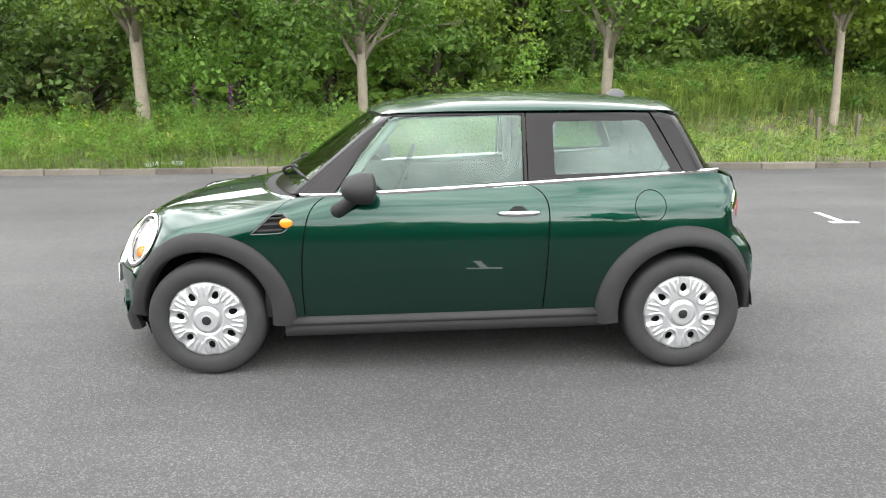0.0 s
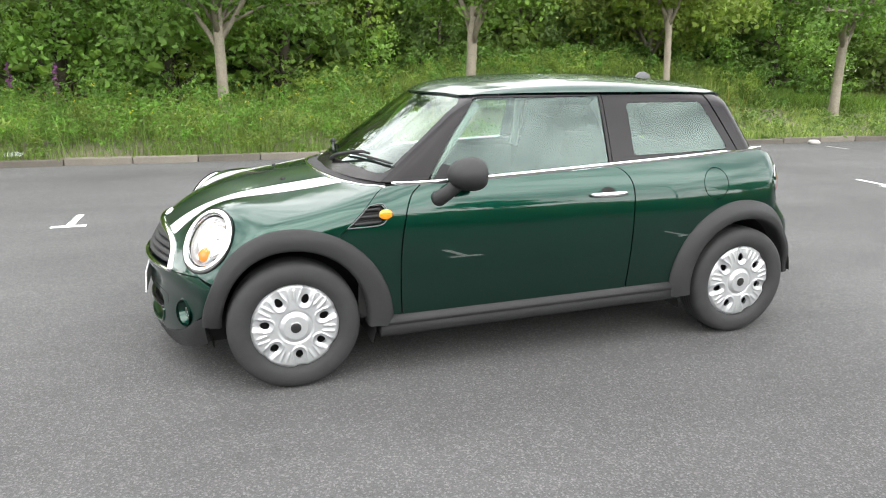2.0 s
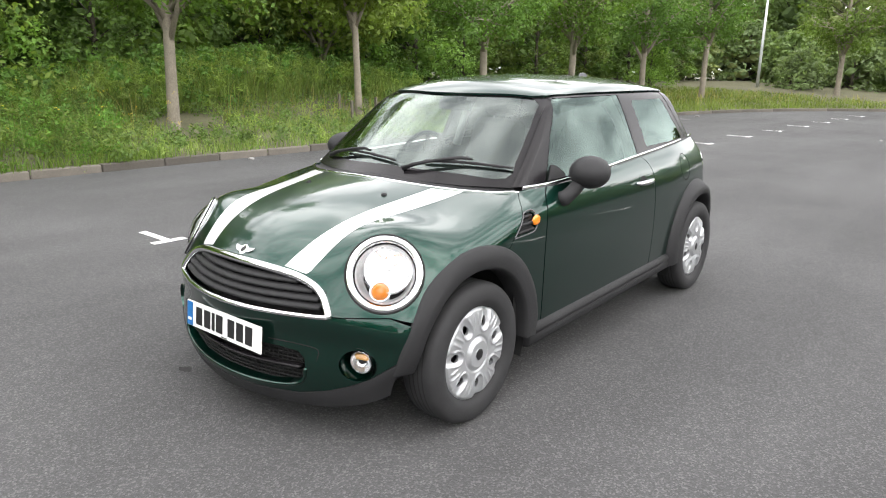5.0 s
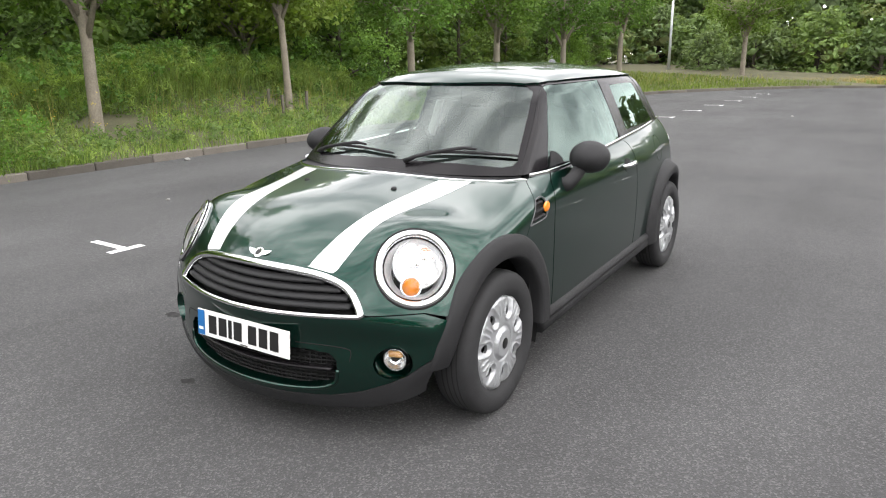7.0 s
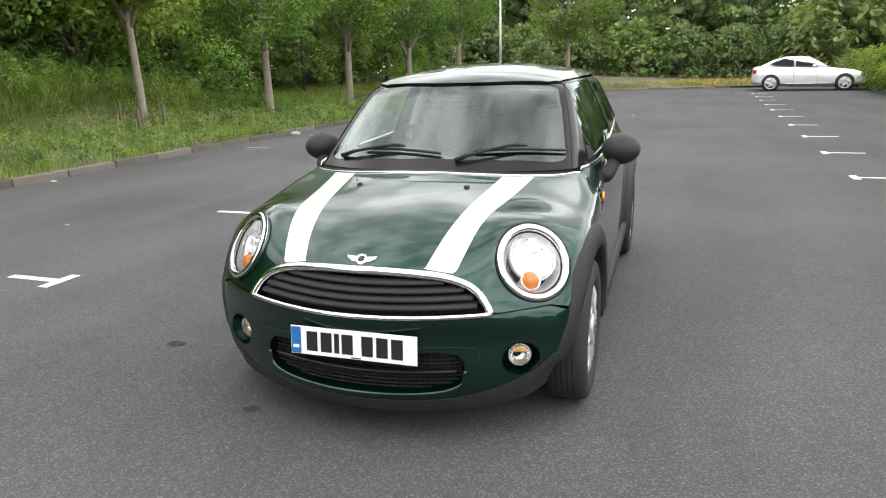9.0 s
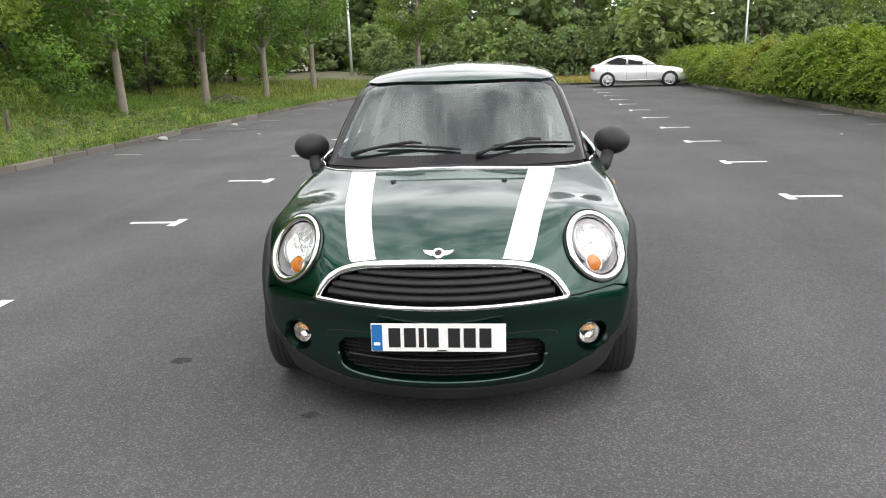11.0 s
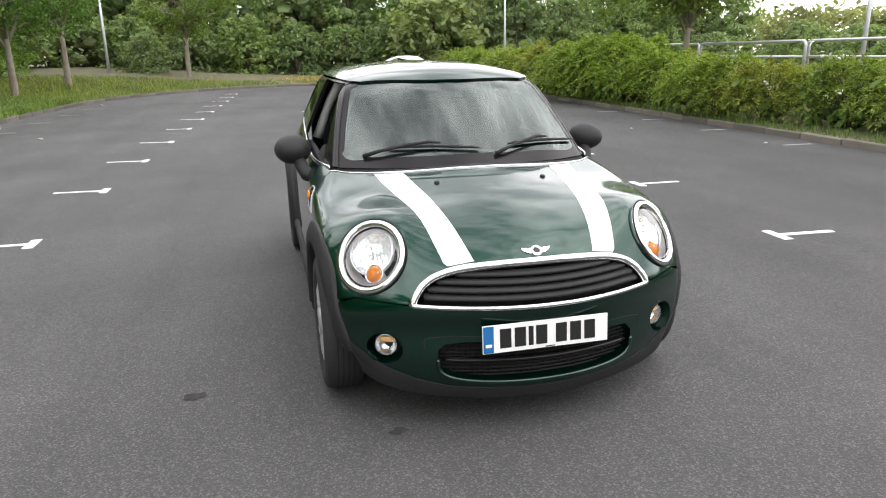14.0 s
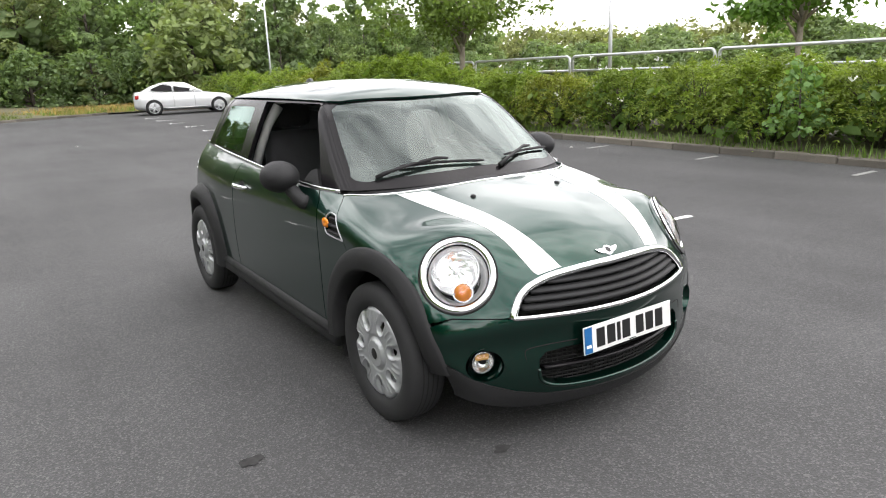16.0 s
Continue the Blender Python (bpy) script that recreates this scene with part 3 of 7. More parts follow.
def nose_uv(p):
    d = np.atleast_2d(p) - CORE
    d = d / np.linalg.norm(d, axis=1, keepdims=True)
    return d[:, 1:] / (1 - d[:, :1])


def side_map(sign, body=lower_body):
    def f(uv):
        uv = np.atleast_2d(uv)
        z = 0 * uv[:, 0]
        return meet(body, np.stack([uv[:, 0], z, uv[:, 1]], 1), np.tile((0.0, sign, 0.0), (len(uv), 1)), 1.2)
    return f


def screen_map(uv):
    uv = np.atleast_2d(uv)
    return meet(upper_body, np.stack([0 * uv[:, 0] + 1.6, uv[:, 0], uv[:, 1]], 1), np.tile((-1.0, 0, 0), (len(uv), 1)), 1.8)


def rear_map(uv):
    uv = np.atleast_2d(uv)
    return meet(upper_body, np.stack([0 * uv[:, 0] + 1.6, uv[:, 0], uv[:, 1]], 1), np.tile((1.0, 0, 0), (len(uv), 1)), 1.8)


def tail_map(uv):
    uv = np.atleast_2d(uv)
    return meet(lower_body, np.stack([0 * uv[:, 0] + 1.6, uv[:, 0], uv[:, 1]], 1), np.tile((1.0, 0, 0), (len(uv), 1)), 1.8)


def roof_map(uv):
    uv = np.atleast_2d(uv)
    z = 0 * uv[:, 0]
    return meet(upper_body, np.stack([uv[:, 0], z, z + 0.95], 1), np.stack([z, np.sin(uv[:, 1]), np.cos(uv[:, 1])], 1), 1.2)


def within(points, loop):
    x, y = points[:, 0], points[:, 1]
    a, b = loop, np.roll(loop, -1, 0)
    hit = np.zeros(len(points), bool)
    for (x0, y0), (x1, y1) in zip(a, b):
        cross = ((y0 > y) != (y1 > y))
        if y0 != y1:
            hit ^= cross & (x < (x1 - x0) * (y - y0) / (y1 - y0) + x0)
    return hit


def dense(loop, step):
    out = []
    for a, b in zip(loop, np.roll(loop, -1, 0)):
        k = max(1, int(np.ceil(np.linalg.norm(b - a) / step)))
        out += [a + (b - a) * i / k for i in range(k)]
    return np.array(out)


from mathutils.geometry import delaunay_2d_cdt


def panel(name, mapping, loop, mat, parent, holes=(), step=0.02, lift=0.0, depth=0.012, label=""):
    """A sheet of bodywork: the region of a map inside loop and outside holes, laid on the surface, with turned-in edges."""
    loop = dense(np.array(loop, float), step)
    holes = [dense(np.array(h, float), step * 0.7) for h in holes]
    lo, hi = loop.min(0), loop.max(0)
    gx, gy = np.meshgrid(np.arange(lo[0] + step / 2, hi[0], step), np.arange(lo[1] + step / 2, hi[1], step))
    gx = gx + (np.arange(gx.shape[0]) % 2)[:, None] * step / 2
    grid = np.stack([gx.ravel(), gy.ravel()], 1)
    keep = within(grid, loop)
    for h in holes:
        keep &= ~within(grid, h)
    grid = grid[keep]
    edges = np.vstack([loop, *holes])
    d2 = ((grid[:, None] - edges[None]) ** 2).sum(2).min(1) if len(grid) else np.zeros(0)
    grid = grid[d2 > (0.55 * step) ** 2]
    points, lines = [], []
    for ring in (loop, *holes):
        base = len(points)
        points += [Vector(p) for p in ring]
        lines += [(base + i, base + (i + 1) % len(ring)) for i in range(len(ring))]
    points += [Vector(p) for p in grid]
    vs, _, fs, *_ = delaunay_2d_cdt(points, lines, [], 0, 1e-6)
    uv = np.array([(v.x, v.y) for v in vs])
    tri = np.array([tuple(f) for f in fs])
    mid = uv[tri].mean(1)
    good = within(mid, loop)
    for h in holes:
        good &= ~within(mid, h)
    tri = tri[good]
    used = np.unique(tri)
    index = -np.ones(len(uv), int)
    index[used] = np.arange(len(used))
    uv, tri = uv[used], index[tri]
    p, n = mapping(uv)
    p = p + lift * n
    a, b, c = p[tri[:, 0]], p[tri[:, 1]], p[tri[:, 2]]
    wrong = (np.cross(b - a, c - a) * n[tri[:, 0]]).sum(1) < 0
    tri[wrong] = tri[wrong][:, ::-1]
    faces = [tuple(t) for t in tri.tolist()]
    normals = [n[i] for t in tri for i in t]
    verts = list(p)
    if depth:
        count = {}
        for t in faces:
            for i in range(3):
                e = (t[i], t[(i + 1) % 3])
                count[tuple(sorted(e))] = count.get(tuple(sorted(e)), 0) + 1
        sunk = {}
        for t in list(faces):
            for i in range(3):
                e = (t[i], t[(i + 1) % 3])
                if count[tuple(sorted(e))] == 1:
                    for k in e:
                        if k not in sunk:
                            sunk[k] = len(verts)
                            verts.append(p[k] - depth * n[k])
                    quad = (e[1], e[0], sunk[e[0]], sunk[e[1]])
                    faces.append(quad)
                    q = [verts[k] for k in quad]
                    fn = np.cross(q[1] - q[0], q[2] - q[0])
                    fn = fn / (np.linalg.norm(fn) + 1e-12)
                    normals += [fn] * 4
    me = bpy.data.meshes.new(name)
    me.from_pydata([tuple(v) for v in verts], [], faces)
    me.materials.append(mat)
    me.polygons.foreach_set("use_smooth", [True] * len(me.polygons))
    me.normals_split_custom_set([tuple(v) for v in normals])
    ob = new(name, me)
    ob.parent = parent
    if label:
        tagged(ob, label=label)
    return ob


def at_front(y, z):
    return meet(lower_body, [[0.1, y, z]], [[-1.0, 0, 0]])[0][0]


def at_side(x, z, sign=1):
    return side_map(sign)([[x, z]])[0][0]


def at_top(x, y):
    return meet(lower_body, [[x, y, 0.5]], [[0, 0, 1.0]])[0][0]


def mirrored(points):
    """A closed outline from its right half, given from the middle of one edge to the middle of the other."""
    half = [np.array(q) for q in points]
    return half + [q * (1, -1, 1) for q in half[::-1] if abs(q[1]) > 1e-6]


def beltline(x):
    return 0.916 + 0.049 * (x - 0.45)


ARCH_R = 0.450


def arch_scale(cx, a):
    """The front opening's lip draws in where the bumper wraps round it."""
    return 1 - 0.115 * float(ease((a - 100) / 62)) if cx == 0 else 1 - 0.16 * float(ease((70 - a) / 65))


def arch(cx, a0, a1, n, r=ARCH_R):
    return [(cx + r * arch_scale(cx, a) * math.cos(radians(a)), HUB + r * arch_scale(cx, a) * math.sin(radians(a))) for a in np.linspace(a0, a1, n)]


car = empty("hatchback_car", label="dark green metallic three-door hatchback with white bonnet stripes, parked on asphalt", category="car")

# --- bonnet and front wings in one shell
GRILLE_TOP = [(0.0, 0.697), (0.15, 0.693), (0.30, 0.678), (0.40, 0.652), (0.46, 0.618), (0.495, 0.575), (0.512, 0.538)]
hood_back = curve([(0.180, 0.0), (0.205, 0.25), (0.268, 0.45), (0.352, 0.60), (0.425, 0.675)], 14)
scuttle_line = curve([(0.452, 0.914), (0.40, 0.885), (0.33, 0.825), (0.255, 0.755), (0.205, 0.708)], 10)
lamp_mid = LAMP_MID


def lamp_ring(ru, rv, lift, sign, n=48):
    ring = [lamp_mid + ru * math.cos(a) * lamp_u + rv * math.sin(a) * lamp_v + lift * lamp_n for a in np.linspace(0, math.tau, n, endpoint=False)]
    return [q * (1, sign, 1) for q in ring]


def seam_z(y):
    """Height of the joint between wings and bumper."""
    return 0.5330 + 0.010 * ((y - 0.512) / 0.2)


half = [at_top(x, y) for x, y in hood_back]
half += [at_side(x, z) for x, z in scuttle_line]
half += [at_side(x, z) for x, z in arch(0, 66, 147.0, 24)]
half += [at_front(y, seam_z(y) + 0.0022) for y in np.linspace(0.70, 0.53, 12)]
half += [at_front(y, z) for y, z in GRILLE_TOP[::-1]]
LAMP_U, LAMP_V = 0.145, 0.148
shell = panel("bonnet", nose_map, nose_uv(mirrored(half)), PAINT, car, holes=[nose_uv(lamp_ring(LAMP_U, LAMP_V, 0, s)) for s in (1, -1)], step=0.022, label="glossy dark green bonnet and wings")

# white stripes laid on the bonnet
for s in (1, -1):
    inner = [at_front(s * 0.246, 0.690)] + [at_top(x, s * y) for x, y in curve([(-0.525, 0.252), (-0.43, 0.278), (-0.25, 0.312), (0.0, 0.345), (0.222, 0.372)], 14)]
    outer = [at_front(s * 0.352, 0.672)] + [at_top(x, s * y) for x, y in curve([(-0.495, 0.365), (-0.40, 0.393), (-0.22, 0.430), (0.05, 0.472), (0.285, 0.505)], 14)]
    panel("bonnet_stripe", nose_map, nose_uv(inner + outer[::-1]), WHITE_PAINT, car, step=0.022, lift=0.0012, depth=0.0011, label="white bonnet stripe")

# --- bumper, lower lip
LIP = [(0.0, 0.196), (0.20, 0.198), (0.38, 0.208), (0.50, 0.235), (0.60, 0.274), (0.66, 0.308), (0.70, 0.340)]
half = [at_front(y, 0.524) for y in np.linspace(0, 0.49, 18)] + [at_front(y, seam_z(y) - 0.0022) for y in np.linspace(0.515, 0.70, 14)]
half += [at_side(x, z) for x, z in arch(0, 149.2, 169, 8)]
half += [at_front(y, z) for y, z in LIP[::-1]]
INTAKE = [(0.0, 0.392), (0.30, 0.392), (0.385, 0.382), (0.412, 0.355), (0.415, 0.310), (0.40, 0.268), (0.34, 0.240), (0.20, 0.228), (0.0, 0.225)]


def disc(y, z, ry, rz, n=26):
    return [at_front(y + ry * math.cos(a), z + rz * math.sin(a)) for a in np.linspace(0, math.tau, n, endpoint=False)]


holes = [nose_uv(mirrored([at_front(y, z) for y, z in INTAKE]))]
holes += [nose_uv(disc(s * 0.607, 0.350, 0.066, 0.062)) for s in (1, -1)]
panel("front_bumper", nose_map, nose_uv(mirrored(half)), PAINT, car, holes=holes, step=0.010, depth=0.045, label="glossy dark green front bumper")
half = [at_front(y, z - 0.002) for y, z in LIP]
half += [at_side(x, z) for x, z in arch(0, 170, 192, 6, ARCH_R - 0.005)]
half += [at_front(y, z) for y, z in ((0.605, 0.186), (0.55, 0.168), (0.45, 0.150), (0.2, 0.140), (0.0, 0.138))]
panel("bumper_lip", nose_map, nose_uv(mirrored(half)), BLACK_PLASTIC, car, step=0.018, lift=0.004, depth=0.03, label="matt black lower lip")
# rolled edge under the intake and the crease round its recess
bm = bmesh.new()
roll = [at_front(y, z) for y, z in curve([(0.415, 0.318), (0.403, 0.266), (0.34, 0.236), (0.20, 0.223), (0.0, 0.220), (-0.20, 0.223), (-0.34, 0.236), (-0.403, 0.266), (-0.415, 0.318)], 48)]
tube(bm, [(p[0] + 0.002, p[1], p[2]) for p in roll], 0.0085, 8)
part("intake_edge", bm, PAINT, car, "rolled dark green edge under the intake")
# thin dark tube laid on the bumper as the shade along the crease
for s in (1, -1):
    bm = bmesh.new()
    line = [at_front(s * y, z) for y, z in curve([(0.25, 0.414), (0.36, 0.412), (0.440, 0.404), (0.462, 0.390), (0.458, 0.350)], 20)]
    tube(bm, [(p[0] + 0.0005, p[1], p[2]) for p in line], [0.0022] * 16 + [0.002, 0.0016, 0.001, 0.0006], 6)
    part("crease_shade", bm, DARK, car)

# --- flanks: wing end with scuttle, door, rear quarter
DOOR_F = [(0.628, 0.931), (0.575, 0.893), (0.545, 0.845), (0.527, 0.780), (0.510, 0.68), (0.501, 0.56), (0.500, 0.42), (0.505, 0.313)]
DOOR_R = [(1.655, 0.978), (1.712, 0.950), (1.748, 0.905), (1.762, 0.838), (1.760, 0.73), (1.755, 0.60), (1.746, 0.46), (1.735, 0.330)]
GAP = 0.0035


def sill_top(x):
    return 0.305 + (x - 0.4) * 0.018


for s in (1, -1):
    m = side_map(s)
    top = lambda a, b, n=8: [(x, beltline(x)) for x in np.linspace(a, b, n)]
    loop = [(x + GAP, z) for x, z in scuttle_line] + arch(0, 62, 2, 12) + [(x - GAP, z) for x, z in curve(DOOR_F, 16)[::-1]]
    vent = [(0.262, 0.757), (0.405, 0.762), (0.425, 0.775), (0.432, 0.800), (0.428, 0.832), (0.415, 0.846), (0.365, 0.842), (0.345, 0.832)]
    panel("wing_panel", m, loop, PAINT, car, holes=[vent], step=0.02)
    front, back = curve(DOOR_F, 18), curve(DOOR_R, 18)
    loop = [(x + GAP, z) for x, z in front] + [(x - GAP, z + 0.0) for x, z in back[::-1]] + top(1.62, 0.68)
    door = panel("door", m, loop, PAINT, car, step=0.028, label="glossy dark green side door")
    loop = [(x + GAP, z) for x, z in back] + [(1.80, sill_top(1.8))] + arch(AXLE, 182, 20, 26)
    loop += [(2.86, 0.52), (2.83, 0.66), (2.79, 0.78), (2.76, 0.90), (2.73, 0.995), (2.66, 1.018)] + top(2.6, 1.72)
    flap = [(2.283 + 0.079 * math.cos(a), 0.862 + 0.080 * math.sin(a)) for a in np.linspace(0, math.tau, 40, endpoint=False)]
    ring = [(2.283 + 0.083 * math.cos(a), 0.862 + 0.084 * math.sin(a)) for a in np.linspace(0, math.tau, 40, endpoint=False)]
    panel("rear_quarter", m, loop, PAINT, car, holes=[ring] if s < 0 else [], step=0.026)
    if s < 0:
        panel("fuel_flap", m, flap, PAINT, car, step=0.02, label="round dark green fuel flap")
# tail: hatch and bumper
loop = [(-0.54, 0.21), (0.54, 0.21), (0.66, 0.30), (0.70, 0.45), (0.66, 0.66), (-0.66, 0.66), (-0.70, 0.45), (-0.66, 0.30)]
panel("rear_bumper", tail_map, loop, PAINT, car, step=0.05)
panel("tailgate", tail_map, [(-0.62, 0.67), (0.62, 0.67), (0.62, 0.99), (-0.62, 0.99)], PAINT, car, step=0.05)

# --- roof, screens, windows, pillars
edge = [(0.800 + 0.105 * (a / 0.9) ** 2.6, a) for a in np.linspace(0, 0.90, 14)] + [(0.955, 0.952)]
edge += [(x, 0.972 - 0.02 * ((x - 1.5) / 0.9) ** 2) for x in np.linspace(1.1, 2.35, 14)]
edge += [(x, a) for x, a in curve([(2.47, 0.93), (2.53, 0.80), (2.60, 0.55), (2.635, 0.25), (2.645, 0.0)], 14)]
outline = edge + [(x, -a) for x, a in edge[::-1] if abs(a) > 1e-6]
panel("roof", roof_map, outline, PAINT, car, step=0.03, lift=0.010, depth=0.022, label="glossy dark green roof")


def screen_half(z):
    """Half-width of the windscreen's glass at a height."""
    return 0.640 - (z - 0.975) * 0.375


SIDE_TOP = 1.326


def screen_corner(z):
    """The point where windscreen and side meet at a height."""
    x, y = 0.6, 0.65
    for _ in range(30):
        y = 0.752 - (z - 0.94) * 0.40 - 0.16 * (z - 0.94) ** 2 - 0.082 * (x - 1.45) ** 2
        x = 0.305 + (z - 0.975) * 1.36 + 0.10 * (z - 0.975) ** 2 + 0.47 * y ** 2
    return screen_map([[y - 0.020, z]])[0][0]


corner = [screen_corner(z) for z in np.linspace(0.930, 1.348, 27)]
black = [(q[1], q[2]) for q in corner]
loop = [(0.0, 0.940), (0.45, 0.930)] + black + [(0.35, 1.350), (0.0, 1.352)]
loop = loop + [(-y, z) for y, z in loop[::-1] if y > 0]
glass_half = [(0.0, 0.988), (0.40, 0.976), (0.575, 0.962), (0.612, 0.968), (0.626, 0.988)] + [(float(np.interp(z, [q[2] for q in corner], [q[1] for q in corner])) - 0.026, z) for z in np.linspace(1.02, 1.285, 10)] + [(0.475, 1.310), (0.44, 1.316), (0.0, 1.322)]
glass_loop = glass_half + [(-y, z) for y, z in glass_half[::-1] if y > 0]
panel("screen_surround", screen_map, loop, GLOSS_BLACK, car, holes=[glass_loop], step=0.018, depth=0.004, label="black printed windscreen border")
panel("windscreen", screen_map, glass_loop, GLASS, car, step=0.04, lift=-0.001, depth=0, label="clear windscreen").visible_shadow = False
rear_half = [(0.0, 1.03), (0.45, 1.03), (0.47, 1.08), (0.40, 1.29), (0.36, 1.305), (0.0, 1.315)]


def tail_corner(z):
    """The point where rear screen and side meet at a height."""
    x, y = 2.6, 0.65
    for _ in range(30):
        y = 0.752 - (z - 0.94) * 0.40 - 0.16 * (z - 0.94) ** 2 - 0.022 * (x - 1.45) ** 2
        x = 2.80 - (z - 1.0) * 0.68 - 0.42 * y ** 2
    return rear_map([[y - 0.028, z]])[0][0]


rear_corner = [tail_corner(z) for z in np.linspace(0.985, 1.335, 14)]
rear_loop = rear_half + [(-y, z) for y, z in rear_half[::-1] if y > 0]
loop = [(q[1], q[2]) for q in rear_corner] + [(-q[1], q[2]) for q in rear_corner[::-1]]
panel("rear_screen_surround", rear_map, loop, GLOSS_BLACK, car, holes=[rear_loop], step=0.04, depth=0.004)
panel("rear_window", rear_map, rear_loop, GLASS, car, step=0.05, lift=-0.001, depth=0, label="rear window glass").visible_shadow = False


def belt_up(x):
    return beltline(x) + 0.012


for s in (1, -1):
    m = side_map(s, upper_body)
    pillar = [(0.575, 0.932), (0.668, belt_up(0.668)), (0.805, 1.138), (0.945, 1.304), (0.957, SIDE_TOP), (1.0, 1.346)] + [(q[0] + 0.001, q[2]) for q in corner[::-1]]
    panel("front_pillar", m, pillar, GLOSS_BLACK, car, step=0.011, lift=0.002, depth=0.02, label="gloss black windscreen pillar")
    window = [(0.675, belt_up(0.675))] + [(x, belt_up(x)) for x in np.linspace(0.75, 1.632, 9)] + [(1.636, SIDE_TOP - 0.006), (1.3, SIDE_TOP - 0.004), (0.957, SIDE_TOP - 0.014), (0.812, 1.138)]
    if s < 0:
        panel("door_window", m, window, SIDE_GLASS, car, step=0.05, depth=0, label="closed door window").visible_shadow = False
    corner_piece = [(0.690, belt_up(0.690)), (0.835, belt_up(0.835)), (0.820, 0.975), (0.790, 1.000), (0.745, 1.010)]
    panel("mirror_corner", m, corner_piece, BLACK_PLASTIC, car, step=0.03, lift=0.004, depth=0.02)
    sash = [(1.640, belt_up(1.64)), (1.655, belt_up(1.655)), (1.655, SIDE_TOP), (0.957, SIDE_TOP), (0.957, SIDE_TOP - 0.012), (1.640, SIDE_TOP - 0.006)]
    panel("window_frame", m, sash, GLOSS_BLACK, car, step=0.03, lift=0.002, depth=0.02)
    quarter = [(1.662, belt_up(1.662))] + [(x, belt_up(x)) for x in np.linspace(1.75, 2.47, 7)] + [(2.315, SIDE_TOP), (1.662, SIDE_TOP)]
    pane = [(1.812, 1.022), (2.385, 1.034), (2.402, 1.050), (2.285, 1.272), (2.26, 1.286), (1.815, 1.286), (1.800, 1.272), (1.797, 1.038)]
    panel("quarter_surround", m, quarter, GLOSS_BLACK, car, holes=[pane], step=0.03, depth=0.004, label="gloss black rear pillar glass")
    panel("quarter_window", m, pane, SIDE_GLASS, car, step=0.05, lift=-0.001, depth=0, label="rear quarter window").visible_shadow = False
    rear_pillar = [(2.476, belt_up(2.476)), (2.585, belt_up(2.585))] + [(q[0] - 0.001, q[2]) for q in rear_corner[2:]] + [(2.40, 1.338), (2.326, SIDE_TOP)]
    panel("rear_pillar", m, rear_pillar, GLOSS_BLACK, car, step=0.014, lift=0.001, depth=0.02)

# ---------------------------------------------------------------- the hatchback: what sits on and in its shell
def backing(name, mapping, loop, lift, mat=DARK, step=0.05):
    return panel(name, mapping, loop, mat, car, step=step, lift=lift, depth=0)


half = [at_top(x, y) for x, y in hood_back] + [at_side(x, z) for x, z in scuttle_line] + [at_side(x, z) for x, z in arch(0, 66, 190, 26)]
half += [at_front(y, 0.18) for y in (0.6, 0.4, 0.2, 0.0)]
backing("engine_bay_liner", nose_map, nose_uv(mirrored(half)), -0.060, step=0.04)
for s in (1, -1):
    loop = [(0.30, 0.30), (0.30, 0.72), (0.44, 0.90)] + [(x, beltline(x) - 0.01) for x in np.linspace(0.6, 2.6, 12)] + [(2.75, 0.9), (2.80, 0.6)] + arch(AXLE, 20, 182, 22) + [(2.0, 0.30)]
    backing("inner_side", side_map(s), loop, -0.030)


def wheel_cladding(cx, sign, a0, a1, flare):
    """The matt black lip round a wheel opening."""
    bm = bmesh.new()
    rows = []
    proud = np.array([-0.006, 0.008, 0.014, 0.016, 0.016, 0.015, 0.010, -0.004, -0.10])
    for a in np.linspace(a0, a1, 44):
        c, si = math.cos(radians(a)), math.sin(radians(a))
        k = arch_scale(cx, a)
        tuck = 0.018 * float(ease((a - 115) / 45)) if cx == 0 else 0.0
        radii = np.array([(ARCH_R + 0.010) * k, (ARCH_R + 0.011) * k, (ARCH_R + 0.004) * k, (ARCH_R - 0.03) * k] + [(r - tuck) * (1 + 0.07 * max(0, si)) for r in (0.378, 0.352, 0.344, 0.338, 0.338)])
        skin_y = side_map(1)(np.stack([cx + radii * c, np.maximum(HUB + radii * si, 0.18)], 1))[0][:, 1]
        body, out = skin_y[1], flare(a)
        free = np.array([body - 0.006, body + 0.006, body + 0.013, body * 0.2 + out * 0.8 + 0.004, out - 0.004, out, out - 0.006, out - 0.02, out - 0.10])
        w = float(ease(((a - 90) if cx == 0 else (90 - a)) / 55))
        if cx > 0:
            w, skin_y = w * 0.55, np.maximum(skin_y, 0.735)
        ys = free * (1 - w) + (skin_y + proud) * w
        rows.append([bm.verts.new((cx + r * c, sign * y, HUB + r * si)) for r, y in zip(radii, ys)])
    for p, q in zip(rows, rows[1:]):
        for k in range(len(p) - 1):
            bm.faces.new((p[k], p[k + 1], q[k + 1], q[k]))
    bmesh.ops.recalc_face_normals(bm, faces=bm.faces)
    return part("wheel_arch_trim", bm, BLACK_PLASTIC, car, "matt black wheel arch trim")


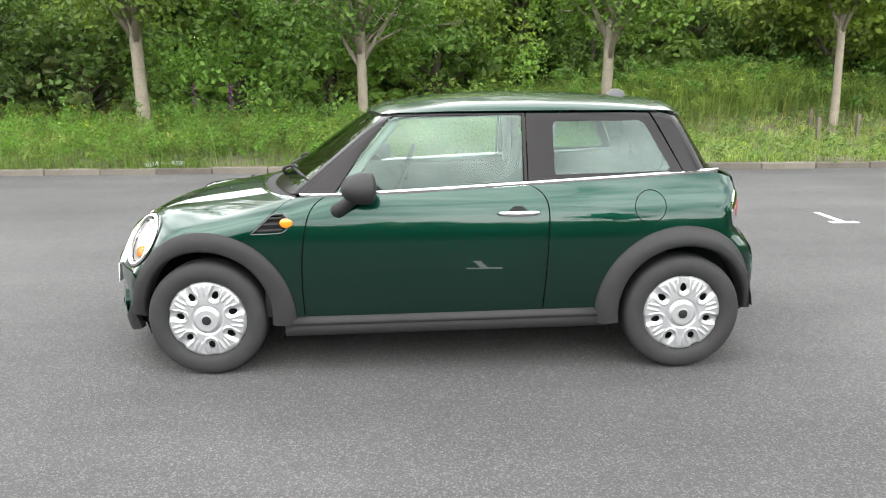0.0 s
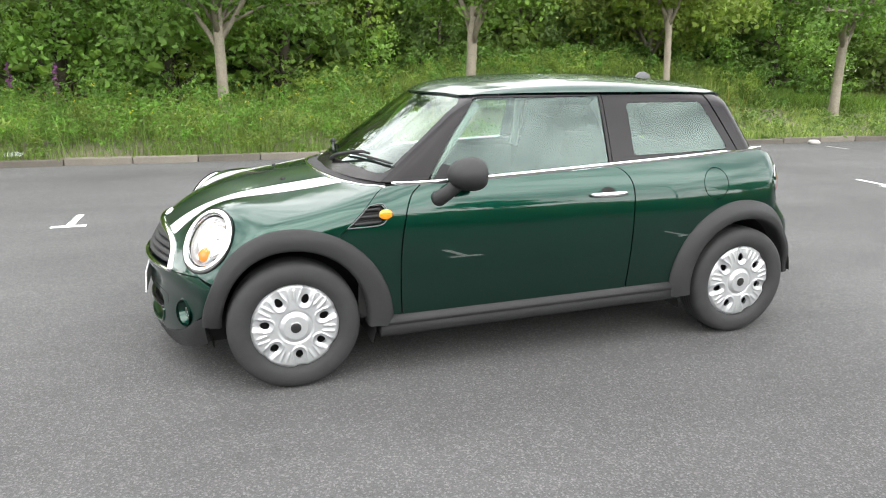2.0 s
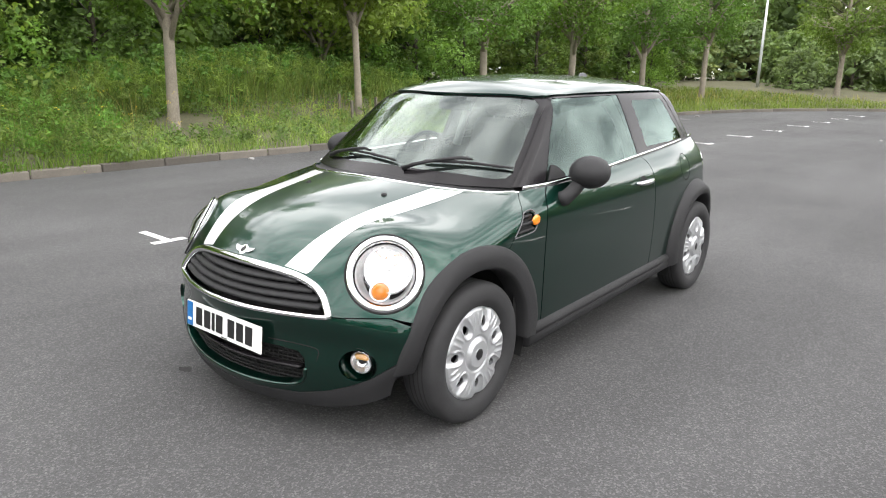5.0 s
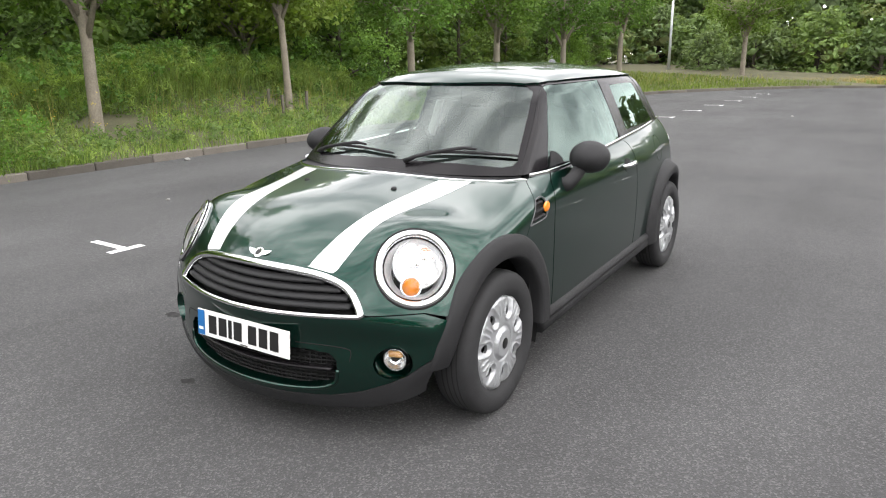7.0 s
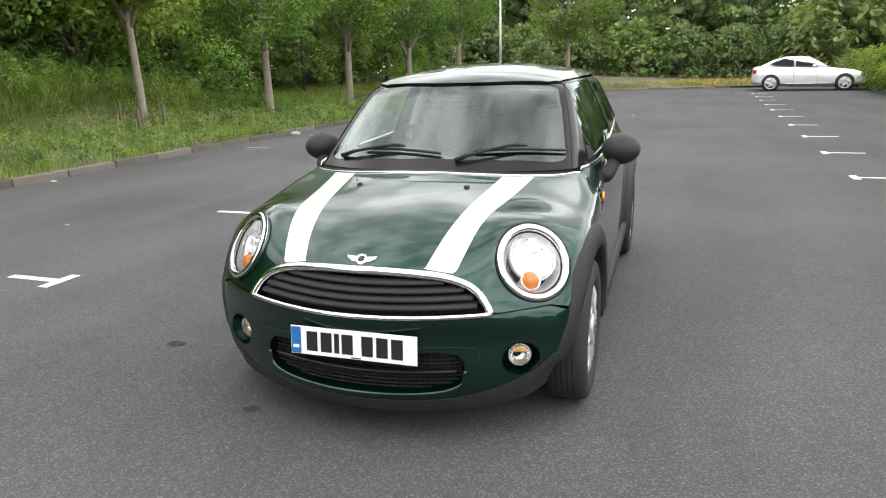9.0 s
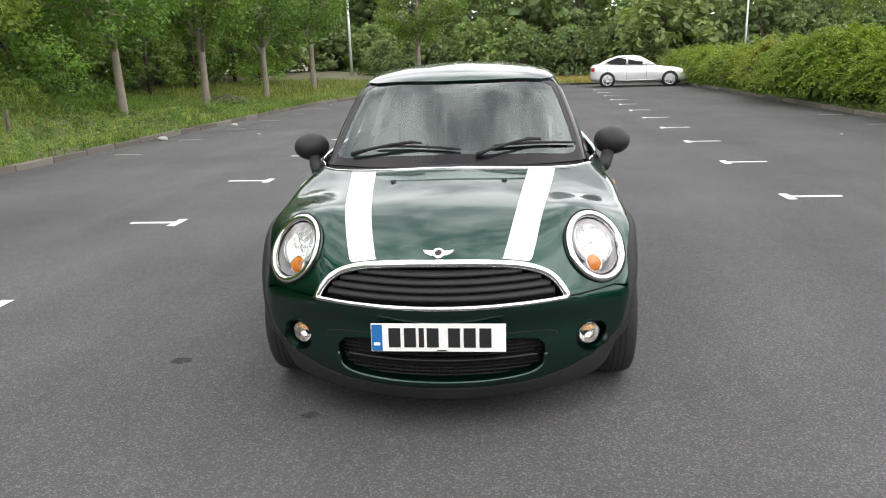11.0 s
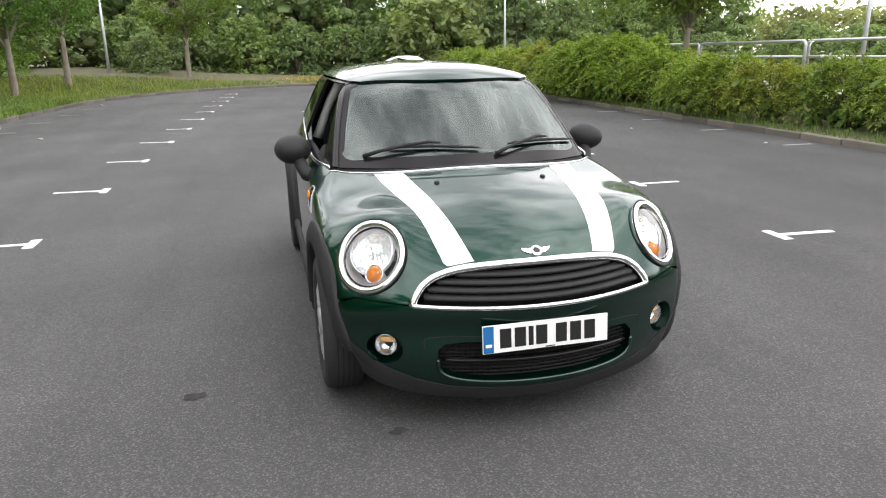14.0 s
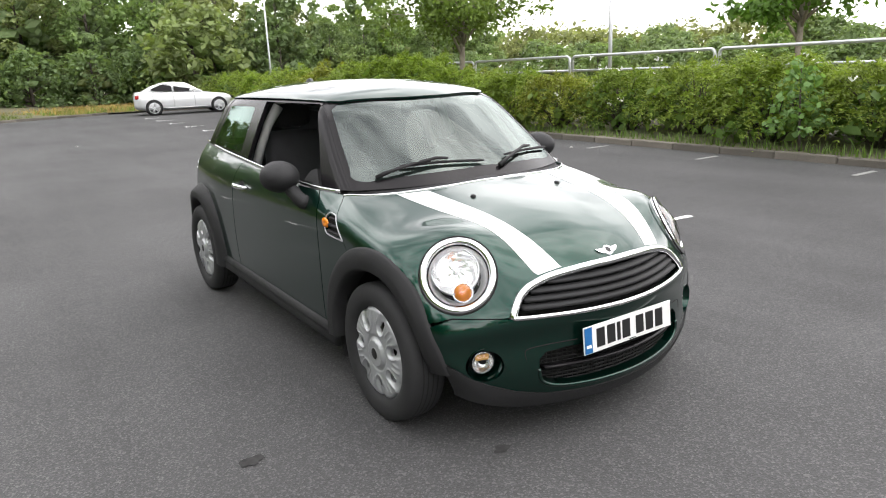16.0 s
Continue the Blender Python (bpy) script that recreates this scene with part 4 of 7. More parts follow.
for s in (1, -1):
    wheel_cladding(0.0, s, -4, 178, lambda a: 0.846 - 0.085 * max(0, (a - 80) / 110) ** 1.2)
    wheel_cladding(AXLE, s, 2, 186, lambda a: 0.862 - 0.05 * max(0, (60 - a) / 70) ** 2)
    for cx in (0.0, AXLE):
        bm = bmesh.new()
        rows = [[bm.verts.new((cx + 0.385 * math.cos(radians(a)), s * y, HUB + 0.385 * math.sin(radians(a)))) for y in (0.50, 0.80 - (0.16 * float(ease((a - 95) / 45)) if cx == 0 else 0.0))] for a in np.linspace(-20 if cx == 0 else 4, 200, 24)]
        for p, q in zip(rows, rows[1:]):
            bm.faces.new((p[0], p[1], q[1], q[0]))
        part("wheel_well", bm, DARK, car)
    bm = bmesh.new()
    xs = np.linspace(0.40, 2.075, 8)
    prof = [(0.775, 0.012), (0.812, 0.006), (0.826, -0.004), (0.834, -0.022), (0.835, -0.032), (0.829, -0.037), (0.828, -0.042), (0.831, -0.048), (0.828, -0.084), (0.815, -0.098), (0.77, -0.104), (0.72, -0.102), (0.72, 0.012)]
    sweep(bm, [(x, 0, sill_top(x)) for x in xs], prof, [((0, s, 0), (0, 0, 1))] * len(xs))
    part("sill", bm, BLACK_PLASTIC, car, "matt black side sill")
    # bright strip along the waistline
    bm = bmesh.new()
    xs = np.linspace(0.490, 2.665, 40)
    pts, ns = side_map(s)([(x, beltline(x) + 0.003) for x in xs])
    frames = [((n[0], n[1], n[2]), (0, 0, 1)) for n in ns]
    sweep(bm, pts, [(-0.014, -0.013), (0.003, -0.013), (0.008, -0.007), (0.009, 0.001), (0.006, 0.010), (0.000, 0.015), (-0.014, 0.015)], frames)
    part("waist_strip", bm, CHROME, car, "bright chrome waist strip")
bm = bmesh.new()
box(bm, (-0.42, -0.56, 0.17), (2.75, 0.56, 0.34), 0.03)
part("underbody", bm, DARK, car)

# bright strip and black cowl under the windscreen
ys = np.linspace(-1, 1, 41)
hb = curve([(0.180, 0.0), (0.205, 0.25), (0.268, 0.45), (0.352, 0.60), (0.425, 0.675), (0.446, 0.697)], 40)
full = [(x, -y) for x, y in hb[::-1]] + [tuple(q) for q in hb[1:]]
tops = np.array([at_top(x + 0.006, y) for x, y in full])
bm = bmesh.new()
sweep(bm, tops, [(-0.006, -0.01), (0.008, -0.01), (0.008, 0.003), (0.005, 0.006), (-0.004, 0.006), (-0.006, 0.003)], [((1, 0, 0), (0, 0, 1))] * len(tops))
part("cowl_strip", bm, CHROME, car, "bright chrome strip at the bonnet's rear edge")
bm = bmesh.new()
rows = []
for i, p in enumerate(tops):
    y = p[1] * 0.93
    foot = screen_map([[y, 0.972 - 0.05 * abs(y)]])[0][0]
    a, b = Vector(p) + Vector((0.010, 0, -0.004)), Vector(foot) + Vector((0.01, 0, 0))
    rows.append([bm.verts.new(a), bm.verts.new(a.lerp(b, 0.35) - Vector((0, 0, 0.014))), bm.verts.new(a.lerp(b, 0.7) - Vector((0, 0, 0.010))), bm.verts.new(b)])
for p, q in zip(rows, rows[1:]):
    for k in range(3):
        bm.faces.new((p[k], p[k + 1], q[k + 1], q[k]))
bmesh.ops.recalc_face_normals(bm, faces=bm.faces)
part("cowl_panel", bm, BLACK_PLASTIC, car, "matt black cowl panel")


def on_screen(y, z, lift):
    p, n = screen_map([[y, z]])
    return Vector(p[0] + lift * n[0])


def wiper(y0, y1, pivot_y, label):
    w = bmesh.new()
    ts = np.linspace(0, 1, 13)
    tube(w, [on_screen(y0 + (y1 - y0) * t, 1.010 - 0.010 * t + 0.008 * math.sin(t * math.pi), 0.014) for t in ts], [0.005] + [0.0072] * 11 + [0.005], 6)
    arm = part("wiper", w, BLACK_PLASTIC, car, label)
    a = bmesh.new()
    root = on_screen(pivot_y, 0.972, 0.012)
    joint = on_screen(y0 + (y1 - y0) * 0.42, 1.022, 0.030)
    tube(a, [root, root.lerp(joint, 0.25) + Vector((-0.012, 0, 0.010)), root.lerp(joint, 0.7) + Vector((-0.008, 0, 0.008)), joint, on_screen(y0 + (y1 - y0) * 0.56, 1.020, 0.026)], [0.013, 0.009, 0.0075, 0.009, 0.006], 6)
    part("wiper_arm", a, BLACK_PLASTIC, arm)


wiper(0.40, -0.04, 0.53, "black windscreen wiper")
wiper(-0.20, -0.62, -0.12, "black windscreen wiper")
for s in (1, -1):
    b = bmesh.new()
    p, n = meet(lower_body, [[0.028, s * 0.257, 0.5]], [[0, 0, 1.0]])
    lathe(b, [(0.013, -0.004), (0.013, 0.004), (0.009, 0.009), (0.0, 0.010)], Matrix.Translation(p[0]) @ Vector(n[0]).to_track_quat("Z", "Y").to_matrix().to_4x4(), 14)
    part("washer_jet", b, BLACK_PLASTIC, car)

# --- grille
inset = [(0.0, 0.672), (0.15, 0.669), (0.295, 0.655), (0.385, 0.631), (0.436, 0.601), (0.466, 0.569), (0.482, 0.550)]


def bead(name, line, half_w, height, label):
    """A rounded bright moulding along a line of (y, z) on the nose."""
    line = curve(line, 70)
    pts, ns = nose_map(nose_uv([at_front(y, z) for y, z in line]))
    tang = np.gradient(pts, axis=0)
    across = np.cross(tang, ns)
    across /= np.linalg.norm(across, axis=1, keepdims=True)
    prof = [(-1, -0.012), (-1, 0.15 * height), (-0.78, 0.62 * height), (-0.4, 0.92 * height), (0, height), (0.4, 0.92 * height), (0.78, 0.62 * height), (1, 0.15 * height), (1, -0.012)]
    b = bmesh.new()
    sweep(b, pts, [(a * half_w, c) for a, c in prof], list(zip(across, ns)))
    return part(name, b, CHROME, car, label)


middle = [((a + c) / 2, (b + d) / 2 - 0.001) for (a, b), (c, d) in zip(GRILLE_TOP, inset)] + [(0.497, 0.533)]
bead("grille_surround", [(-y, z) for y, z in middle[:0:-1]] + middle, 0.0165, 0.015, "polished chrome grille surround")
bead("grille_lower_trim", [(-0.50, 0.533), (-0.46, 0.531), (-0.2, 0.530), (0.0, 0.530), (0.2, 0.530), (0.46, 0.531), (0.50, 0.533)], 0.0100, 0.012, "polished chrome lower grille trim")
for z, wide in ((0.558, 0.452), (0.585, 0.435), (0.612, 0.400), (0.640, 0.325)):
    bm = bmesh.new()
    ys = np.linspace(-wide, wide, 28)
    pts = [at_front(y, z) + (0.010, 0, 0) for y in ys]
    sweep(bm, pts, [(0.0, -0.007), (-0.006, -0.002), (-0.004, 0.006), (0.024, 0.016), (0.032, 0.012), (0.028, -0.004)], [((1, 0, 0), (0, 0, 1))] * len(pts))
    part("grille_slat", bm, BLACK_PLASTIC, car)

# --- lower intake: mesh and bar
bm = bmesh.new()
for z in np.arange(0.240, 0.386, 0.016):
    ys = np.linspace(-0.40, 0.40, 20)
    tube(bm, [at_front(y, z) + (0.040, 0, 0) for y in ys], 0.0035, 4)
for y in np.arange(-0.39, 0.40, 0.022):
    tube(bm, [at_front(y, z) + (0.042, 0, 0) for z in (0.235, 0.31, 0.385)], 0.003, 4)
part("intake_mesh", bm, DARK, car)
bm = bmesh.new()
ys = np.linspace(-0.385, 0.385, 28)
sweep(bm, [at_front(y, 0.312) + (0.012, 0, 0) for y in ys], [(0.0, -0.006), (-0.008, 0.0), (-0.004, 0.007), (0.03, 0.010), (0.03, -0.008)], [((1, 0, 0), (0, 0, 1))] * len(ys))
part("intake_bar", bm, GLOSS_BLACK, car)

# --- number plate, with bars where its characters stand
plate_x = float(at_front(0.0, 0.415)[0]) - 0.006
tilt = pose(plate_x, 0, 0.414, 0, 5, 0)


def plate_piece(name, y0, y1, z0, z1, x, mat, parent, thick=0.004):
    b = bmesh.new()
    box(b, (x - thick, y0, z0), (x, y1, z1), 0.0012, 1)
    bmesh.ops.transform(b, matrix=tilt, verts=b.verts)
    return part(name, b, mat, parent, smooth=False)


plate = plate_piece("number_plate", -0.26, 0.26, -0.0555, 0.0555, 0.0, PLATE_WHITE, car, 0.006)
tagged(plate, label="white number plate with black bars")
plate_piece("blue_band", 0.216, 0.257, -0.0525, 0.0525, -0.0065, PLATE_BLUE, plate, 0.0015)
plate_piece("pale_bar", 0.224, 0.249, -0.030, -0.018, -0.0085, PLATE_WHITE, plate, 0.001)
for y in (0.168, 0.108, 0.064, 0.020, -0.062, -0.122, -0.182):
    wide = 0.010 if y == 0.064 else 0.023
    plate_piece("black_bar", y - wide, y + wide, -0.0385, 0.0385, -0.0065, PLATE_BLACK, plate, 0.0015)
plate_piece("small_bar", -0.035, 0.005, -0.052, -0.048, -0.0065, PLATE_BLACK, plate, 0.001)

# --- bonnet emblem as a plain winged disc
p, n = meet(lower_body, [CORE], [np.array((-0.552, 0, 0.718)) - CORE])
place = Matrix.Translation(p[0]) @ Vector(n[0]).to_track_quat("Z", "Y").to_matrix().to_4x4()
bm = bmesh.new()
lathe(bm, [(0.0, 0.005), (0.014, 0.005), (0.015, 0.008), (0.022, 0.008), (0.024, 0.005), (0.024, -0.003)], None, 28)
emblem = part("bonnet_emblem", bm, CHROME, car, "chrome winged disc emblem")
emblem.matrix_world = place
side_dir = (place.inverted().to_3x3() @ Vector((0, 1, 0))).normalized()
up_dir = Vector((0, 0, 1)).cross(side_dir)
for s in (1, -1):
    b = bmesh.new()
    outline = [(0.022, 0.012), (0.062, 0.016), (0.055, 0.004), (0.045, -0.004), (0.034, -0.010), (0.022, -0.012)]
    lo = [b.verts.new(s * a * side_dir + c * up_dir * -1 + Vector((0, 0, -0.004))) for a, c in outline]
    hi = [b.verts.new(s * a * side_dir + c * up_dir * -1 + Vector((0, 0, 0.004))) for a, c in outline]
    b.faces.new(hi)
    for k in range(len(lo)):
        b.faces.new((lo[k], lo[(k + 1) % len(lo)], hi[(k + 1) % len(lo)], hi[k]))
    bmesh.ops.recalc_face_normals(b, faces=b.faces)
    wing = part("emblem_wing", b, CHROME, emblem, smooth=False)
b = bmesh.new()
lathe(b, [(0.0, 0.0062), (0.0135, 0.0062)], None, 24)
part("emblem_disc", b, PLATE_BLACK, emblem)

# --- headlights
for s in (1, -1):
    rim = np.array(lamp_ring(LAMP_U, LAMP_V, -0.006, s, 64))
    rim_n = np.tile(lamp_n * (1, s, 1), (64, 1))
    mid, nn, uu, vv = lamp_mid * (1, s, 1), lamp_n * (1, s, 1), lamp_u * (1, s, 1), lamp_v * (1, s, 1)
    if s < 0:
        uu = -uu
    unit = empty("headlight")
    unit.parent = car
    tagged(unit, label="round headlight with chrome ring and amber lamp")
    bm = bmesh.new()
    frames = []
    for q, k in zip(rim, rim_n):
        inward = mid - q
        inward = inward - k * inward.dot(k)
        frames.append((inward / np.linalg.norm(inward), k))
    sweep(bm, rim, [(-0.006, -0.004), (-0.005, 0.004), (0.002, 0.011), (0.014, 0.012), (0.023, 0.006), (0.025, -0.004), (0.023, -0.020), (0.0, -0.020)], frames, closed=True)
    part("chrome_ring", bm, CHROME, unit, "polished chrome headlight ring")
    bm = bmesh.new()
    seal = lamp_ring(LAMP_U + 0.0065, LAMP_V + 0.0065, -0.004, s, 64)
    tube(bm, seal + seal[:1], 0.004, 6, caps=False)
    part("lamp_seal", bm, DARK, unit)
    inner = [q + 0.027 * f[0] for q, f in zip(rim, frames)]

    def bowl(scale, lift):
        return [mid + scale * (q - mid) + lift * nn for q in inner]

    def skin(name, rings, mat, centre=None, label=""):
        b = bmesh.new()
        rows = [[b.verts.new(q) for q in r] for r in rings]
        for p0, q0 in zip(rows, rows[1:]):
            for k in range(len(p0)):
                j = (k + 1) % len(p0)
                b.faces.new((p0[k], p0[j], q0[j], q0[k]))
        if centre is not None:
            c = b.verts.new(centre)
            for k in range(len(rows[-1])):
                b.faces.new((rows[-1][k], rows[-1][(k + 1) % len(rows[-1])], c))
        bmesh.ops.recalc_face_normals(b, faces=b.faces)
        return part(name, b, mat, unit, label)

    skin("gap_ring", [bowl(1.03, -0.006), bowl(0.985, -0.006), bowl(0.98, -0.02)], GLOSS_BLACK)
    skin("lens", [bowl(0.99, -0.004), bowl(0.94, 0.008), bowl(0.8, 0.017), bowl(0.6, 0.025), bowl(0.35, 0.031), bowl(0.15, 0.034)], LAMP_GLASS, mid + 0.035 * nn, "clear domed headlight lens").visible_shadow = False
    skin("lamp_bezel", [bowl(0.985, -0.010), bowl(0.93, -0.012), bowl(0.90, -0.022), bowl(0.86, -0.030)], LAMP_SILVER)
    skin("lamp_body", [bowl(0.86, -0.030), bowl(0.80, -0.052), bowl(0.60, -0.085), bowl(0.2, -0.095)], LAMP_SILVER, mid - 0.095 * nn)
    face = Matrix((uu, vv, np.cross(uu, vv))).transposed().to_4x4()
    if Vector(np.cross(uu, vv)).dot(Vector(nn)) < 0:
        face = Matrix((-uu, vv, np.cross(-uu, vv))).transposed().to_4x4()
    face = Matrix.Translation(mid) @ face
    out = Matrix.Translation(lamp_u * (1, s, 1) * 0.012)
    inn = Matrix.Translation(lamp_u * (1, s, 1) * -0.017)
    bm = bmesh.new()
    lathe(bm, [(0.090, -0.032), (0.076, -0.039), (0.060, -0.045), (0.044, -0.050), (0.028, -0.053), (0.010, -0.054)], out @ face @ Matrix.Translation((0, 0.022, 0)), 17)
    shake = random.Random(7)
    for v in bm.verts:
        v.co += Vector(nn) * shake.uniform(-0.0032, 0.0032)
    part("main_reflector", bm, REFLECTOR, unit, "faceted silver reflector", smooth=False)
    bm = bmesh.new()
    lathe(bm, [(0.089, -0.036), (0.090, -0.024), (0.093, -0.021), (0.096, -0.024), (0.097, -0.040)], out @ face @ Matrix.Translation((0, 0.022, 0)), 40)
    part("reflector_rim", bm, CHROME, unit)
    bm = bmesh.new()
    lathe(bm, [(0.0, -0.030), (0.008, -0.032), (0.013, -0.040), (0.013, -0.080)], out @ face @ Matrix.Translation((0, 0.026, -0.004)), 20)
    part("bulb_shield", bm, CHROME, unit)
    bm = bmesh.new()
    lathe(bm, [(0.0, -0.014), (0.018, -0.017), (0.030, -0.028), (0.034, -0.044), (0.034, -0.085)], inn @ face @ Matrix.Translation((0, -0.064, 0.008)), 28)
    part("indicator_lamp", bm, AMBER, unit, "amber indicator lamp")
    bm = bmesh.new()
    lathe(bm, [(0.034, -0.038), (0.040, -0.034), (0.042, -0.038), (0.042, -0.085)], inn @ face @ Matrix.Translation((0, -0.064, 0.008)), 28)
    part("indicator_rim", bm, CHROME, unit)
    # fog lamp
    c, n2 = at_front(s * 0.607, 0.350), Vector((-0.94, 0.34 * s, 0.0)).normalized()
    m = Matrix.Translation(Vector(c) - 0.040 * n2 + Vector((0, 0, 0.003))) @ n2.to_track_quat("Z", "Y").to_matrix().to_4x4()
    fog = empty("fog_lamp")
    fog.parent = car
    bm = bmesh.new()
    lathe(bm, [(0.070, 0.040), (0.064, 0.015), (0.058, 0.0), (0.053, -0.02), (0.05, -0.05), (0.0, -0.06)], m, 28)
    part("fog_housing", bm, PAINT, fog)
    bm = bmesh.new()
    lathe(bm, [(0.045, 0.010), (0.043, 0.012), (0.040, 0.004), (0.030, -0.015), (0.0, -0.028)], m, 28)
    part("fog_reflector", bm, REFLECTOR, fog)
    bm = bmesh.new()
    lathe(bm, [(0.044, 0.009), (0.038, 0.018), (0.022, 0.024), (0.0, 0.026)], m, 28)
    part("fog_lens", bm, LAMP_GLASS, fog, "clear fog lamp lens").visible_shadow = False
    bm = bmesh.new()
    box(bm, (-0.028, 0.006, -0.010), (0.028, 0.030, 0.004), 0.006)
    bmesh.ops.transform(bm, matrix=m @ Matrix.Rotation(0, 4, "Z"), verts=bm.verts)
    part("fog_bulb", bm, AMBER_PALE, fog, "pale amber bulb cover")

# --- wheels
def hubcap_map(uv):
    uv = np.atleast_2d(uv)
    r, a = np.linalg.norm(uv, axis=1), np.arctan2(uv[:, 1], uv[:, 0])

    def h(r, a):
        base = 0.020 - 0.44 * np.maximum(r - 0.10, 0) ** 2 - 0.9 * np.maximum(r - 0.190, 0)
        hub = 0.010 * np.clip((0.066 - r) / 0.010, 0, 1) - 0.006 * np.exp(-((r - 0.074) / 0.006) ** 2)
        turn = (a - math.pi / 2) / (math.tau / 7) - 0.5
        turn = (turn - np.round(turn)) * math.tau / 7
        t, d = r * np.sin(turn), r - 0.140
        away = np.sqrt((t / 0.026) ** 2 + (np.minimum(d, 0.012) / 0.034) ** 2)
        pocket = -0.013 * np.exp(-away ** 4) + 0.0065 * np.exp(-((away - 1.22) / 0.16) ** 2) * np.clip((0.185 - r) / 0.02, 0, 1)
        gap = math.tau / 14 - np.abs(turn)
        rib = 0.0055 * np.exp(-((r * gap - 0.0135) / 0.0055) ** 2) * np.clip((r - 0.118) / 0.02, 0, 1) * np.clip((0.187 - r) / 0.012, 0, 1)
        return base + hub + pocket + rib
    e = 1e-3
    z = h(r, a)
    p = np.stack([uv[:, 0], uv[:, 1], z + 0.058], 1)
    def hz(q):
        return h(np.linalg.norm(q, axis=1), np.arctan2(q[:, 1], q[:, 0]))
    gx = (hz(uv + (e, 0)) - hz(uv - (e, 0))) / (2 * e)
    gy = (hz(uv + (0, e)) - hz(uv - (0, e))) / (2 * e)
    n = np.stack([-gx, -gy, 1 + 0 * gx], 1)
    return p, n / np.linalg.norm(n, axis=1, keepdims=True)


def build_wheel():
    w = empty("wheel")
    bm = bmesh.new()
    prof = [(0.196, 0.040), (0.200, 0.062), (0.212, 0.078), (0.235, 0.087), (0.262, 0.088), (0.282, 0.083), (0.295, 0.074), (0.301, 0.062), (0.304, 0.045), (0.304, -0.045), (0.301, -0.062), (0.295, -0.074), (0.27, -0.086), (0.23, -0.086), (0.196, -0.06)]
    lathe(bm, prof, None, 72)
    tyre = part("tyre", bm, RUBBER, w, "black rubber tyre")
    bm = bmesh.new()
    for z in (-0.034, -0.012, 0.012, 0.034):
        lathe(bm, [(0.3045, z - 0.003), (0.3048, z), (0.3045, z + 0.003)], None, 72)
    part("tread_groove", bm, DARK, tyre)
    bm = bmesh.new()
    lathe(bm, [(0.0, 0.02), (0.19, 0.02), (0.196, 0.05), (0.196, -0.05)], None, 40)
    part("rim", bm, DARK, w)
    holes = []
    for k in range(7):
        a = k * math.tau / 7 + math.pi / 2 + math.pi / 7
        ring = []
        for t in np.linspace(0, math.tau, 18, endpoint=False):
            rr = 0.140 + 0.0225 * math.sin(t)
            ww = 0.0165 * math.cos(t) * (1 - 0.2 * math.sin(t))
            ring.append((rr * math.cos(a) - ww * math.sin(a), rr * math.sin(a) + ww * math.cos(a)))
        holes.append(ring)
    disc_loop = [(0.205 * math.cos(t), 0.205 * math.sin(t)) for t in np.linspace(0, math.tau, 84, endpoint=False)]
    cap = panel("hubcap", hubcap_map, disc_loop, SILVER, w, holes=holes, step=0.0055, depth=0.016, label="silver plastic hubcap with seven openings")
    bm = bmesh.new()
    lathe(bm, [(0.0, 0.090), (0.020, 0.090), (0.024, 0.088), (0.028, 0.089), (0.031, 0.084)], None, 32)
    part("hub_centre", bm, SILVER, cap)
    bm = bmesh.new()
    lathe(bm, [(0.0, 0.0915), (0.010, 0.0915), (0.020, 0.0905), (0.024, 0.089)], None, 28)
    part("hub_emblem", bm, PLATE_BLACK, cap, "black wheel emblem")
    bm = bmesh.new()
    lathe(bm, [(0.046, 0.0845), (0.049, 0.0875), (0.052, 0.0845)], None, 40)
    part("hub_ring", bm, SILVER, cap)
    return w


wheel = build_wheel()
wheel.parent = car
first = True
for cx, track in ((0.0, 0.7400), (AXLE, 0.7600)):
    for s, turn in ((-1, 5), (1, 31)):
        m = pose(cx, s * track, HUB + 0.002, 90 if s < 0 else -90, 0, 0) @ Matrix.Rotation(radians(turn + (20.7 if cx else 0)), 4, "Z")
        if first:
            wheel.matrix_world, first = m, False
        else:
            copy_thing(wheel, m)

